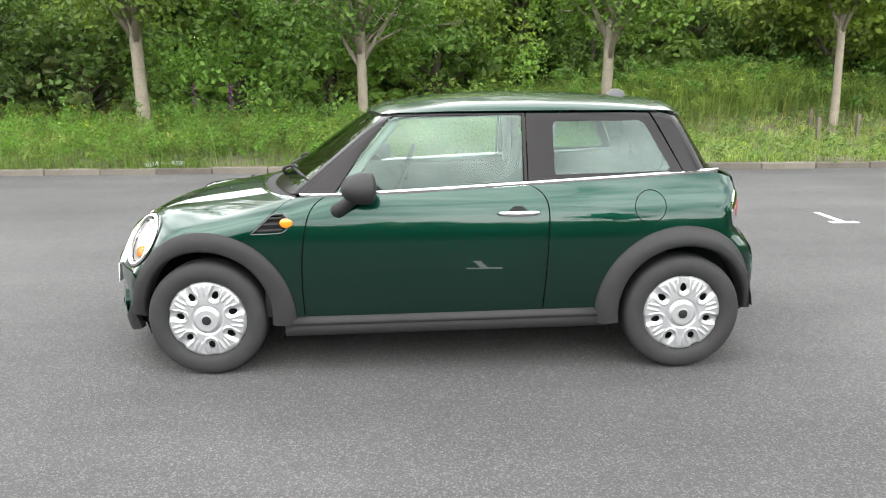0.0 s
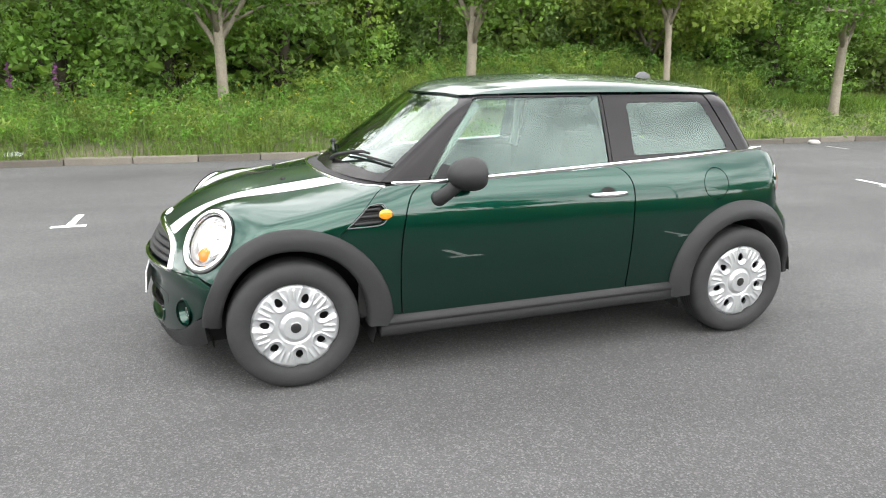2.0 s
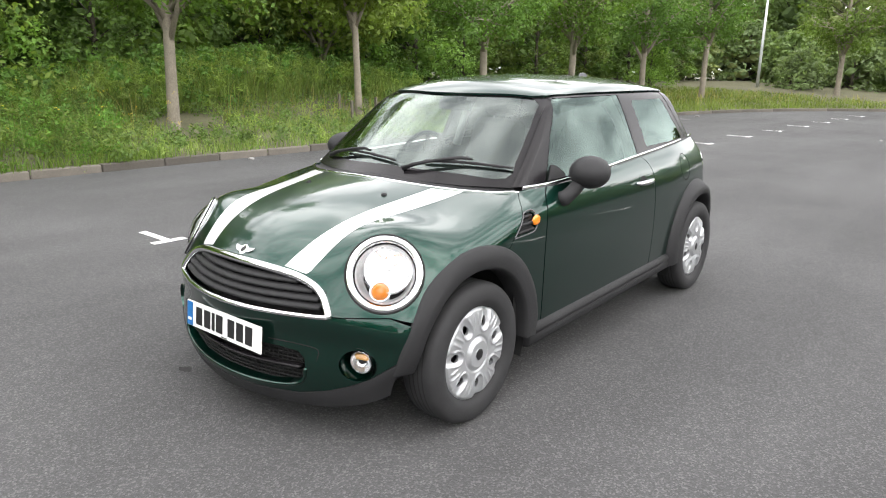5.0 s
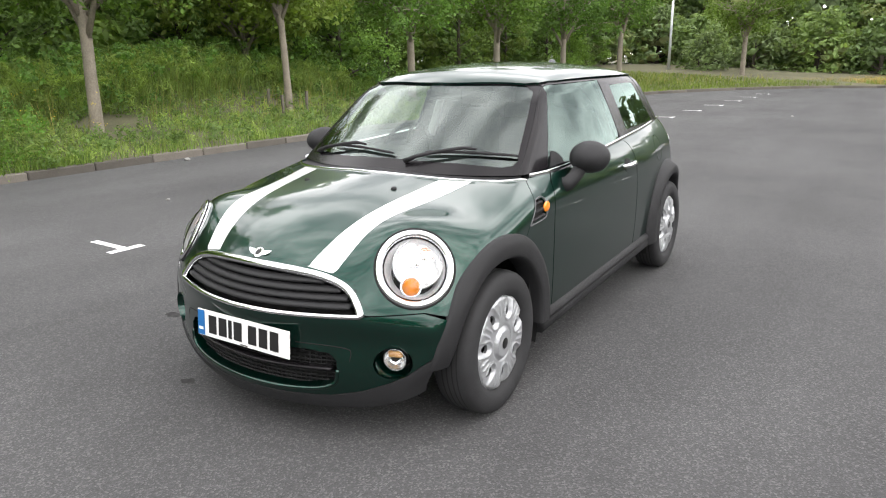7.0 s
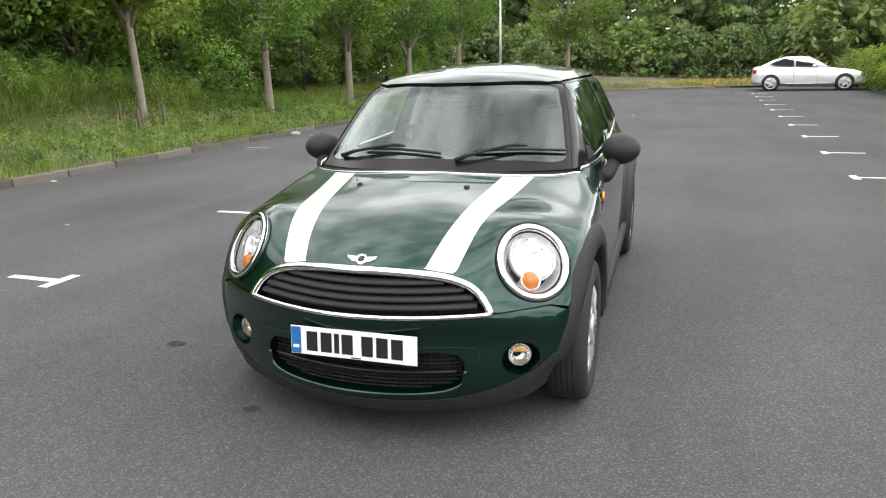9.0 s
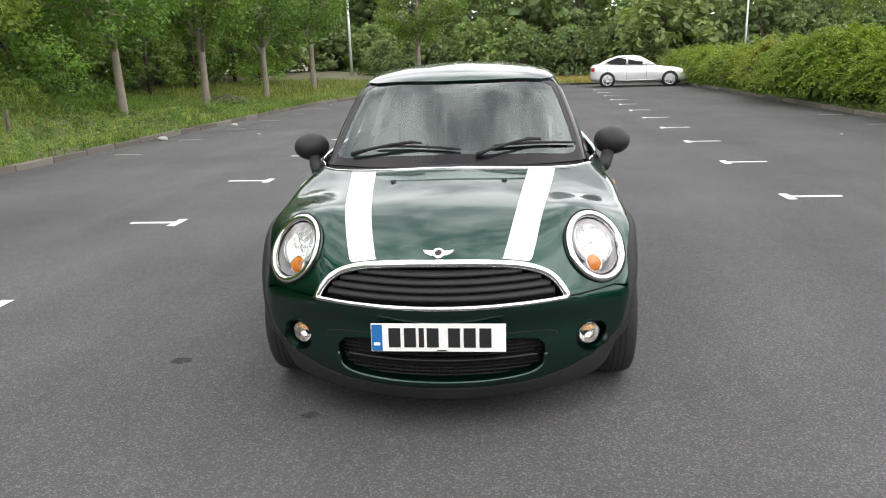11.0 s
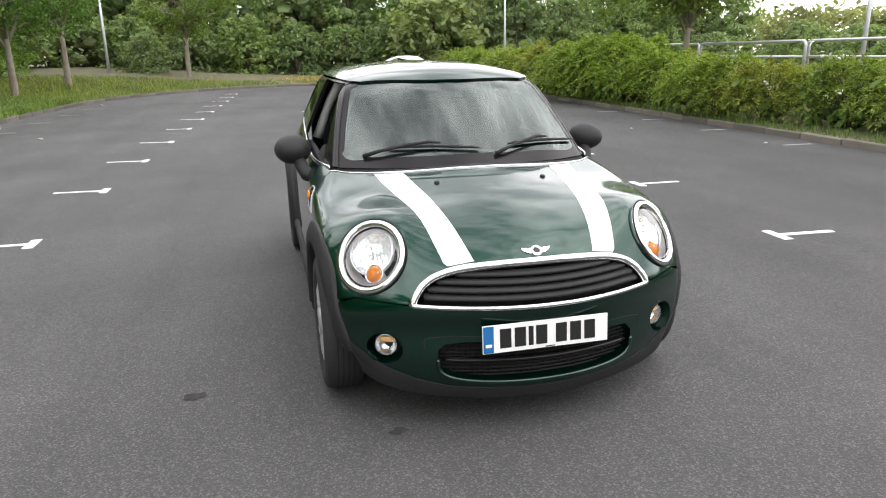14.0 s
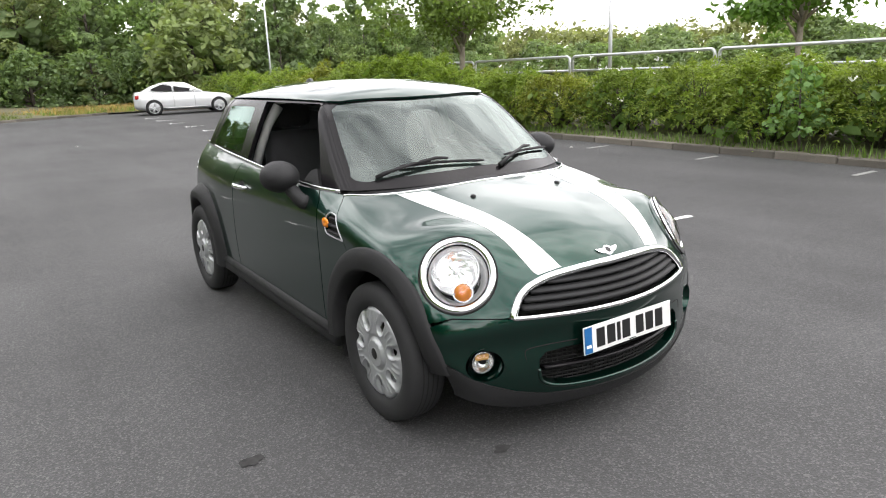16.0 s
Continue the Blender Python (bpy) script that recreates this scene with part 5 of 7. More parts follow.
# --- mirrors, handles, vents, lights, aerial
for s in (1, -1):
    mirror = empty("door_mirror")
    mirror.parent = car
    tagged(mirror, label="matt black door mirror on a stalk")
    bm = bmesh.new()
    bmesh.ops.create_uvsphere(bm, u_segments=32, v_segments=20, radius=1.0)
    for v in bm.verts:
        x, y, z = v.co
        if x > 0.45:
            x = 0.45 + (x - 0.45) * 0.30
        v.co = (x * 0.110, y * 0.098, z * 0.078 * (1 + 0.06 * x))
    bmesh.ops.transform(bm, matrix=pose(0.825, s * 0.855, 0.982, 0, 0, s * -8), verts=bm.verts)
    part("mirror_housing", bm, BLACK_PLASTIC, mirror)
    bm = bmesh.new()
    bmesh.ops.create_uvsphere(bm, u_segments=24, v_segments=10, radius=1.0)
    for v in bm.verts:
        v.co = (v.co.x * 0.004, v.co.y * 0.080, v.co.z * 0.062)
    bmesh.ops.transform(bm, matrix=pose(0.872, s * 0.853, 0.982, 0, 0, s * -8), verts=bm.verts)
    part("mirror_glass", bm, CHROME, mirror, "silvered mirror glass")
    bm = bmesh.new()
    tube(bm, [(0.688, s * 0.765, 0.856), (0.698, s * 0.798, 0.866), (0.730, s * 0.815, 0.893), (0.776, s * 0.830, 0.932), (0.812, s * 0.842, 0.962)], [0.042, 0.037, 0.034, 0.033, 0.032], 14)
    part("mirror_stalk", bm, BLACK_PLASTIC, mirror)
    # handle
    y0 = float(at_side(1.605, 0.842)[1])
    bm = bmesh.new()
    tube(bm, [(1.497, s * (y0 + 0.002), 0.842), (1.515, s * (y0 + 0.020), 0.8425), (1.56, s * (y0 + 0.031), 0.843), (1.605, s * (y0 + 0.034), 0.8435), (1.66, s * (y0 + 0.030), 0.844), (1.698, s * (y0 + 0.018), 0.8445), (1.713, s * (y0 + 0.002), 0.845)], [0.007, 0.011, 0.014, 0.0145, 0.014, 0.011, 0.007], 12)
    part("door_handle", bm, CHROME, car, "chrome door handle")
    dish = [(1.602 + 0.058 * math.cos(a), 0.840 + 0.048 * math.sin(a)) for a in np.linspace(0, math.tau, 32, endpoint=False)]
    panel("handle_recess", side_map(s), dish, PAINT, car, step=0.02, lift=0.0014, depth=0.0012)
    # dark half-disc laid on the door as the shade in the handle's recess
    lower = [(1.602 + 0.05 * math.cos(a), 0.836 + 0.040 * math.sin(a)) for a in np.linspace(0, math.pi, 16)]
    panel("handle_shade", side_map(s), lower, DARK, car, step=0.02, lift=0.0026, depth=0.0012)
    # side vent with repeater
    m = side_map(s)
    panel("vent_back", m, [(0.262, 0.757), (0.405, 0.762), (0.432, 0.800), (0.415, 0.846), (0.345, 0.832)], DARK, car, step=0.02, lift=-0.012, depth=0)
    for z0, xa, xb in ((0.768, 0.285, 0.41), (0.797, 0.315, 0.405), (0.826, 0.345, 0.405)):
        bm = bmesh.new()
        pts, ns = m([(x, z0 + 0.004 * (x - 0.3) / 0.1) for x in np.linspace(xa, xb, 6)])
        sweep(bm, pts, [(-0.010, -0.009), (0.003, -0.006), (0.004, 0.002), (-0.006, 0.008)], [(tuple(n), (0, 0, 1)) for n in ns])
        part("vent_slat", bm, BLACK_PLASTIC, car)
    bm = bmesh.new()
    frame_line = list(curve([(0.252, 0.750), (0.300, 0.790), (0.345, 0.832), (0.368, 0.845), (0.420, 0.850), (0.436, 0.835)], 18)) + list(curve([(0.438, 0.780), (0.410, 0.758), (0.340, 0.752), (0.252, 0.750)], 12))
    pts, ns = m(frame_line)
    tube(bm, [Vector(q + 0.001 * n) for q, n in zip(pts, ns)], 0.0032, 6)
    part("vent_trim", bm, SILVER if s > 0 else GREY_CAP, car)
    p, n = m([[0.432, 0.805]])
    bm = bmesh.new()
    bmesh.ops.create_uvsphere(bm, u_segments=24, v_segments=12, radius=1.0)
    for v in bm.verts:
        v.co = (v.co.x * 0.033, v.co.y * 0.010, v.co.z * 0.024)
    bmesh.ops.transform(bm, matrix=Matrix.Translation(p[0] + 0.002 * n[0]), verts=bm.verts)
    part("side_repeater", bm, AMBER, car, "amber side repeater")
    # tail lamp
    for name, k, lift, mat in (("tail_lamp_ring", 1.0, 0.003, CHROME), ("tail_lamp", 0.45, 0.004, RED_GLASS)):
        loop = [(2.752 + 0.018 * (1 - k) + 0.036 * k * math.cos(a), 0.835 + 0.098 * k * math.sin(a)) for a in np.linspace(0, math.tau, 30, endpoint=False)]
        panel(name, m, loop, mat, car, step=0.015, lift=lift, depth=0.006)
    tailside = [(2.79, 0.56), (2.86, 0.52), (2.88, 0.42), (2.86, 0.31), (2.80, 0.29), (2.82, 0.40)]
    panel("bumper_corner", m, tailside, BLACK_PLASTIC, car, step=0.03)
bm = bmesh.new()
fin = [(2.215, 1.390), (2.24, 1.415), (2.262, 1.438), (2.30, 1.440), (2.335, 1.424), (2.352, 1.385)]
hi = [bm.verts.new((x, 0.012, z)) for x, z in fin]
lo = [bm.verts.new((x, -0.012, z)) for x, z in fin]
bm.faces.new(hi)
bm.faces.new(lo[::-1])
for k in range(len(fin)):
    bm.faces.new((hi[k], lo[k], lo[(k + 1) % len(fin)], hi[(k + 1) % len(fin)]))
bmesh.ops.recalc_face_normals(bm, faces=bm.faces)
bmesh.ops.bevel(bm, geom=list(bm.edges), offset=0.006, segments=2, profile=0.5, affect="EDGES")
part("aerial", bm, GREY_CAP, car, "small grey roof aerial")

# --- inside
headliner = [(0.86, 0.0), (0.88, 0.5), (0.98, 0.86), (2.35, 0.88), (2.5, 0.5), (2.55, 0.0), (2.5, -0.5), (2.35, -0.88), (0.98, -0.86), (0.88, -0.5)]
panel("headliner", roof_map, headliner, CABIN_GREY, car, step=0.08, lift=-0.025, depth=0)
bm = bmesh.new()
box(bm, (0.50, -0.69, 0.60), (0.95, 0.69, 0.925), 0.06, 3)
box(bm, (0.72, 0.18, 0.85), (0.98, 0.54, 0.965), 0.05, 3)
part("dashboard", bm, CABIN, car, "dark grey dashboard")
bm = bmesh.new()
box(bm, (0.55, -0.68, 0.25), (2.72, 0.68, 0.40), 0.03)
part("cabin_floor", bm, CABIN, car)


def seat(y, x, name):
    st = empty(name)
    st.parent = car
    b = bmesh.new()
    box(b, (x, y - 0.24, 0.40), (x + 0.50, y + 0.24, 0.62), 0.06, 3)
    part("seat_cushion", b, CABIN, st)
    b = bmesh.new()
    box(b, (-0.07, -0.235, 0), (0.07, 0.235, 0.60), 0.055, 3)
    for v in b.verts:
        v.co.y *= 1 - 0.22 * max(0, v.co.z - 0.25) / 0.35
    bmesh.ops.transform(b, matrix=pose(x + 0.50, y, 0.55, 0, 16, 0), verts=b.verts)
    part("seat_back", b, CABIN, st)
    b = bmesh.new()
    box(b, (-0.05, -0.125, 0.62), (0.05, 0.125, 0.80), 0.045, 3)
    bmesh.ops.transform(b, matrix=pose(x + 0.49, y, 0.55, 0, 15, 0), verts=b.verts)
    part("headrest", b, CABIN, st)
    for dy in (-0.05, 0.05):
        b = bmesh.new()
        tube(b, [(x + 0.655, y + dy, 1.12), (x + 0.67, y + dy, 1.19)], 0.007, 8)
        part("headrest_post", b, CHROME, st)


seat(-0.36, 1.12, "passenger_seat")
seat(0.36, 1.16, "driver_seat")
bm = bmesh.new()
box(bm, (1.98, -0.58, 0.42), (2.34, 0.58, 0.66), 0.06, 3)
box(bm, (2.30, -0.56, 0.60), (2.44, 0.56, 1.02), 0.05, 3)
box(bm, (2.38, -0.44, 1.00), (2.46, -0.20, 1.13), 0.035, 3)
box(bm, (2.38, 0.20, 1.00), (2.46, 0.44, 1.13), 0.035, 3)
part("rear_bench", bm, CABIN, car, "dark cloth rear bench")
steer = empty("steering_wheel")
steer.parent = car
bm = bmesh.new()
centre = pose(1.00, 0.36, 0.915, 0, -68, 0)
tube(bm, [centre @ Vector((0.175 * math.cos(a), 0.175 * math.sin(a), 0)) for a in np.linspace(0, math.tau, 33)], 0.014, 8, caps=False)
part("wheel_grip", bm, CABIN, steer)
bm = bmesh.new()
lathe(bm, [(0.0, 0.02), (0.05, 0.018), (0.06, 0.0), (0.05, -0.04)], centre, 20)
for a in (0, 2.3, -2.3):
    tube(bm, [centre @ Vector((0.05 * math.cos(a), 0.05 * math.sin(a), 0)), centre @ Vector((0.172 * math.cos(a), 0.172 * math.sin(a), 0))], 0.014, 6)
part("wheel_boss", bm, CABIN, steer)
bm = bmesh.new()
box(bm, (0.800, -0.045, 1.275), (0.84, 0.045, 1.318), 0.010)
box(bm, (0.845, -0.11, 1.235), (0.87, 0.11, 1.292), 0.012)
part("rear_view_mirror", bm, GREY_CAP, car)
for s in (1, -1):
    bm = bmesh.new()
    pts = [(1.715, s * 0.655, 0.94), (1.715, s * 0.610, 1.06), (1.70, s * 0.560, 1.18), (1.68, s * 0.49, 1.29)]
    tube(bm, pts, [0.030, 0.028, 0.028, 0.034], 8)
    part("pillar_trim", bm, CABIN_GREY, car, "pale grey inner pillar trim")
    bm = bmesh.new()
    pts = [(0.70, s * 0.625, 0.95), (0.84, s * 0.575, 1.12), (0.98, s * 0.50, 1.28)]
    tube(bm, pts, [0.022, 0.022, 0.022], 8)
    part("screen_pillar_trim", bm, CABIN_GREY, car)
    bm = bmesh.new()
    box(bm, (0.62, s * 0.70 - 0.02, 0.35), (1.72, s * 0.70 + 0.02, 0.93), 0.02)
    part("door_lining", bm, CABIN, car)

# ---------------------------------------------------------------- trees, bushes, hedge, grass
rng = np.random.default_rng(7)


def leaf_cloud(name, centres, spread, count, size, mat, parent=None, squash=0.7, outward=None, aspect=0.55, folded=False):
    """Many small leaves round cluster centres, as one mesh of separate four-sided leaves."""
    centres, spread = np.asarray(centres, float), np.broadcast_to(np.asarray(spread, float), (len(centres),))
    pick = rng.integers(0, len(centres), count)
    d = rng.normal(size=(count, 3))
    d /= np.linalg.norm(d, axis=1, keepdims=True)
    r = rng.random(count) ** 0.45
    p = centres[pick] + d * (r * spread[pick])[:, None] * (1, 1, squash)
    nrm = d * 0.6 + rng.normal(size=(count, 3)) * 0.5 + (0, 0, 0.55)
    nrm /= np.linalg.norm(nrm, axis=1, keepdims=True)
    a = np.cross(nrm, rng.normal(size=(count, 3)))
    a /= np.linalg.norm(a, axis=1, keepdims=True)
    b = np.cross(nrm, a)
    s = size * (0.55 + 0.9 * rng.random(count))[:, None]
    v = np.stack([p - a * s, p + b * s * aspect + a * s * 0.1, p + a * s, p - b * s * aspect + a * s * 0.1], 1).reshape(-1, 3)
    me = bpy.data.meshes.new(name)
    me.vertices.add(len(v))
    me.vertices.foreach_set("co", v.ravel())
    me.loops.add(count * 4)
    me.loops.foreach_set("vertex_index", np.arange(count * 4))
    me.polygons.add(count)
    me.polygons.foreach_set("loop_start", np.arange(count) * 4)
    me.update(calc_edges=True)
    me.materials.append(mat)
    ob = new(name, me)
    if parent:
        ob.parent = parent
    return ob


def limbs(seed, height, first, reach, trunk_r, n, lift0=0.28):
    """A trunk with limbs: the mesh, and the points where twigs carry leaves."""
    r = random.Random(seed)
    bm = bmesh.new()
    lean = Vector((r.uniform(-0.12, 0.12), r.uniform(-0.12, 0.12), 0))
    spine = [Vector((0, 0, -0.15)), Vector((0, 0, 0.05)), Vector((0, 0, first * 0.5)) + lean * 0.4, Vector((0, 0, first)) + lean, Vector((0, 0, first + (height - first) * 0.45)) + lean * 2.2, Vector((0, 0, height * 0.92)) + lean * 3]
    tube(bm, spine, [trunk_r * 1.35, trunk_r * 1.1, trunk_r * 0.95, trunk_r * 0.9, trunk_r * 0.5, trunk_r * 0.12], 10)
    tips = []
    for k in range(n):
        t = r.random() ** 1.5
        base = spine[3].lerp(spine[5], t * 0.85)
        a = k * 2.4 + r.uniform(-0.5, 0.5)
        span = reach * (1.0 - 0.62 * t) * r.uniform(0.65, 1.1)
        lift = r.uniform(lift0, lift0 + 0.55)
        if k < 4:
            base, span, lift = spine[3] - Vector((0, 0, 0.12 * k)), reach * r.uniform(0.42, 0.62), r.uniform(1.1, 1.9)
        end = base + Vector((math.cos(a) * span, math.sin(a) * span, span * lift))
        mid = base.lerp(end, 0.5) + Vector((0, 0, span * 0.10))
        w = trunk_r * (0.60 if k < 4 else 0.36 - 0.24 * t)
        tube(bm, [base, mid, end], [w, w * 0.6, 0.010], 6)
        for j in range(5):
            f = 0.45 + 0.55 * (j + r.random()) / 5
            q = base.lerp(mid, min(1, f * 2)) if f < 0.5 else mid.lerp(end, f * 2 - 1)
            tip = q + Vector((r.uniform(-1, 1), r.uniform(-1, 1), r.uniform(-0.35, 0.6))) * span * 0.36
            tube(bm, [q, tip], [w * 0.28, 0.005], 4, caps=False)
            tips.append(tip)
    return bm, tips


def build_tree(name, seed, height, first, reach, trunk_r, n, leaves, size, mat, label, group, bark=BARK):
    t = empty(name, label=label, category="tree", group=group)
    bm, tips = limbs(seed, height, first, reach, trunk_r, n)
    part("trunk", bm, bark, t)
    leaf_cloud("crown", [q - Vector((0, 0, 0.12 * reach)) for q in tips], rng.uniform(0.35, 0.62, len(tips)) * reach / 1.9, leaves, size, mat, t)
    return t


ROW = "young trees along the verge"
row_label = "young broadleaf tree with slim grey trunk on the verge"
kinds = [build_tree("verge_tree", 11, 8.8, 1.80, 2.0, 0.105, 44, 14500, 0.054, LEAF_KERB, row_label, ROW),
         build_tree("verge_tree", 12, 9.2, 1.95, 2.05, 0.11, 44, 14500, 0.054, LEAF_KERB, row_label, ROW),
         build_tree("verge_tree", 13, 5.6, 2.2, 1.6, 0.08, 24, 9500, 0.075, LEAF_YELLOW, "slim young tree with thin yellowish leaves on the verge", ROW)]
spots = [(-4.85, 9.9, 1, 40, 1.15), (-0.45, 10.0, 0, 100, 1.0), (4.4, 10.0, 1, 200, 1.0), (9.0, 10.0, 2, 20, 1.0), (13.8, 10.1, 0, 310, 1.05), (18.5, 10.1, 1, 150, 1.05), (23.7, 10.1, 0, 60, 1.1), (29.5, 10.0, 1, 270, 1.15), (-9.8, 10.0, 0, 10, 1.1), (36.0, 6.0, 0, 90, 1.2)]
used = set()
for u, v, k, a, s in spots:
    m = SITE @ pose(u, v, verge_height(min(u, 33), v), 0, 0, a) @ Matrix.Scale(s, 4)
    if k not in used:
        kinds[k].matrix_world = m
        used.add(k)
    else:
        copy_thing(kinds[k], SITE @ pose(u, v, verge_height(min(u, 33), v), 0, 0, a)).scale = (s, s, s)

far_tree = build_tree("verge_tree", 14, 5.6, 0.9, 2.5, 0.08, 44, 22000, 0.075, LEAF_BUSH, "bright green young maple behind the mound", "trees on the mound")
far_tree.matrix_world = SITE @ pose(10.7, 13.3, verge_height(10.7, 13.3), 0, 0, 30)

# the wood behind: trees with leaves down to the ground
def build_wood_tree(seed, height, wide, leaves, size, mat, label, core_size=0.40, cores=70):
    t = empty("wood_tree", label=label, category="tree", group="trees of the wood")
    r = random.Random(seed)
    bm = bmesh.new()
    tube(bm, [(0, 0, -0.2), (0.1, 0, height * 0.4), (0, 0.1, height * 0.85)], [0.16, 0.11, 0.02], 7)
    centres, spread = [], []
    for k in range(70):
        z = height * (0.08 + 0.9 * r.random() ** 0.85)
        f = wide * (1.05 - 0.75 * (z / height) ** 2.2) * r.uniform(0.55, 1.0)
        a = r.random() * math.tau
        end = Vector((f * math.cos(a), f * math.sin(a), z))
        if k < 24:
            tube(bm, [(0, 0, max(0.3, z - f * 0.6)), end], [0.045, 0.01], 4, caps=False)
        centres.append(end)
        spread.append(r.uniform(0.45, 0.95))
    part("trunk", bm, DARK_BARK, t)
    leaf_cloud("crown", centres, spread, leaves, size, mat, t)
    # solid lumps added inside the crown to block sky gaps and darken it
    core = bmesh.new()
    for c, w in list(zip(centres, spread))[:cores]:
        lump = bmesh.new()
        bmesh.ops.create_icosphere(lump, subdivisions=1, radius=w * core_size)
        for v in lump.verts:
            v.co = Vector((v.co.x, v.co.y, v.co.z * 0.7)) * r.uniform(0.6, 1.25) + c * 0.70
        add(core, lump)
    part("inner_foliage", core, mat, t, smooth=False)
    return t


wood = [build_wood_tree(21, 8.5, 2.6, 5600, 0.110, LEAF_WOOD, "dark green broadleaf tree in the dense wood"),
        build_wood_tree(22, 7.2, 2.3, 5600, 0.108, LEAF_WOOD, "dark green leafy tree in the dense wood"),
        build_wood_tree(23, 4.6, 2.3, 12000, 0.064, LEAF_BUSH, "bright green spreading bush before the wood", 0.25),
        build_wood_tree(24, 4.0, 2.1, 9000, 0.075, LEAF_GREY, "grey-green willow bush before the wood", 0.28),
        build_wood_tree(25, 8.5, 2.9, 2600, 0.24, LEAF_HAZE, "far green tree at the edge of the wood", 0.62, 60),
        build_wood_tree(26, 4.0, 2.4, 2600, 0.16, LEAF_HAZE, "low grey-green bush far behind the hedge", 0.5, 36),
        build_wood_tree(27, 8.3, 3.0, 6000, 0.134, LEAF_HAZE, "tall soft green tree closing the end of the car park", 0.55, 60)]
places = []
for u in np.arange(-19, 47, 3.4):
    places.append((u + rng.uniform(-0.8, 0.8), 17.0 + rng.uniform(-1, 1), int(rng.integers(0, 2)), rng.uniform(0.85, 1.1)))
    places.append((u + 1.7 + rng.uniform(-0.8, 0.8), 21.5 + rng.uniform(-1, 1), int(rng.integers(0, 2)), rng.uniform(1.0, 1.25)))
for v in np.arange(-30, 17, 3.8):
    places.append((47 + 0.12 * v + rng.uniform(-1.2, 1.2), v, 6, rng.uniform(0.95, 1.12) * (1 if v > -13 else 0.72)))
    places.append((53 + rng.uniform(-1.2, 1.2), v + 2, int(rng.integers(0, 2)), rng.uniform(1.2, 1.45) * (1 if v > -13 else 0.66)))
for u in np.arange(-28, 47, 2.7):
    places.append((u + rng.uniform(-0.8, 0.8), -34 + rng.uniform(-2, 2), 3, rng.uniform(0.6, 0.85)))
for v in np.arange(-31, -8, 2.7):
    places.append((41.5 - (v + 8) * 0.12, v, 6, rng.uniform(0.5, 0.66)))
for u in np.arange(4, 42, 2.6):
    places.append((u + rng.uniform(-0.7, 0.7), -27 + rng.uniform(-1.5, 1.5), 3, rng.uniform(0.42, 0.62)))
# unseen row ahead of the nose, added only to be mirrored in the paint
for v in np.arange(-24, 16, 4.0):
    places.append((-34 + rng.uniform(-1, 1), v, int(rng.integers(0, 2)), rng.uniform(0.9, 1.1)))
for v in np.arange(-22, 14, 3.2):
    places.append((43.5 + rng.uniform(-1, 1), v, 3, rng.uniform(0.75, 1.0)))
for u in np.arange(5, 44, 4.5):
    places.append((u, 15.0 + rng.uniform(-0.6, 0.6), int(rng.integers(0, 2)), rng.uniform(0.5, 0.65)))
places += [(-3.7, 13.0, 2, 0.95), (-1.6, 13.4, 2, 1.12), (0.9, 13.7, 2, 1.05), (3.2, 15.4, 2, 0.9), (-7.8, 13.4, 3, 1.0), (-11.0, 13.8, 3, 1.1), (-14.5, 14.2, 2, 1.0), (12.5, 15.8, 2, 1.0), (16.0, 15.0, 2, 0.9),
           (30.5, 13.0, 2, 0.5), (40.5, -8.0, 3, 1.35), (38.5, 8.5, 3, 0.55), (41.5, -13.5, 0, 0.8), (45.0, -18.0, 3, 1.2)]
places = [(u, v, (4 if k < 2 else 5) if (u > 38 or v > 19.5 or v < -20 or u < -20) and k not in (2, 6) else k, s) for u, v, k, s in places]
used = set()
for u, v, k, s in places:
    z = verge_height(min(u, 33), min(v, 24)) if v > 8 else 0.1
    m = SITE @ pose(u, v, z, 0, 0, rng.uniform(0, 360))
    if k not in used:
        wood[k].matrix_world = m @ Matrix.Scale(s, 4)
        used.add(k)
    else:
        copy_thing(wood[k], m).scale = (s, s, s)

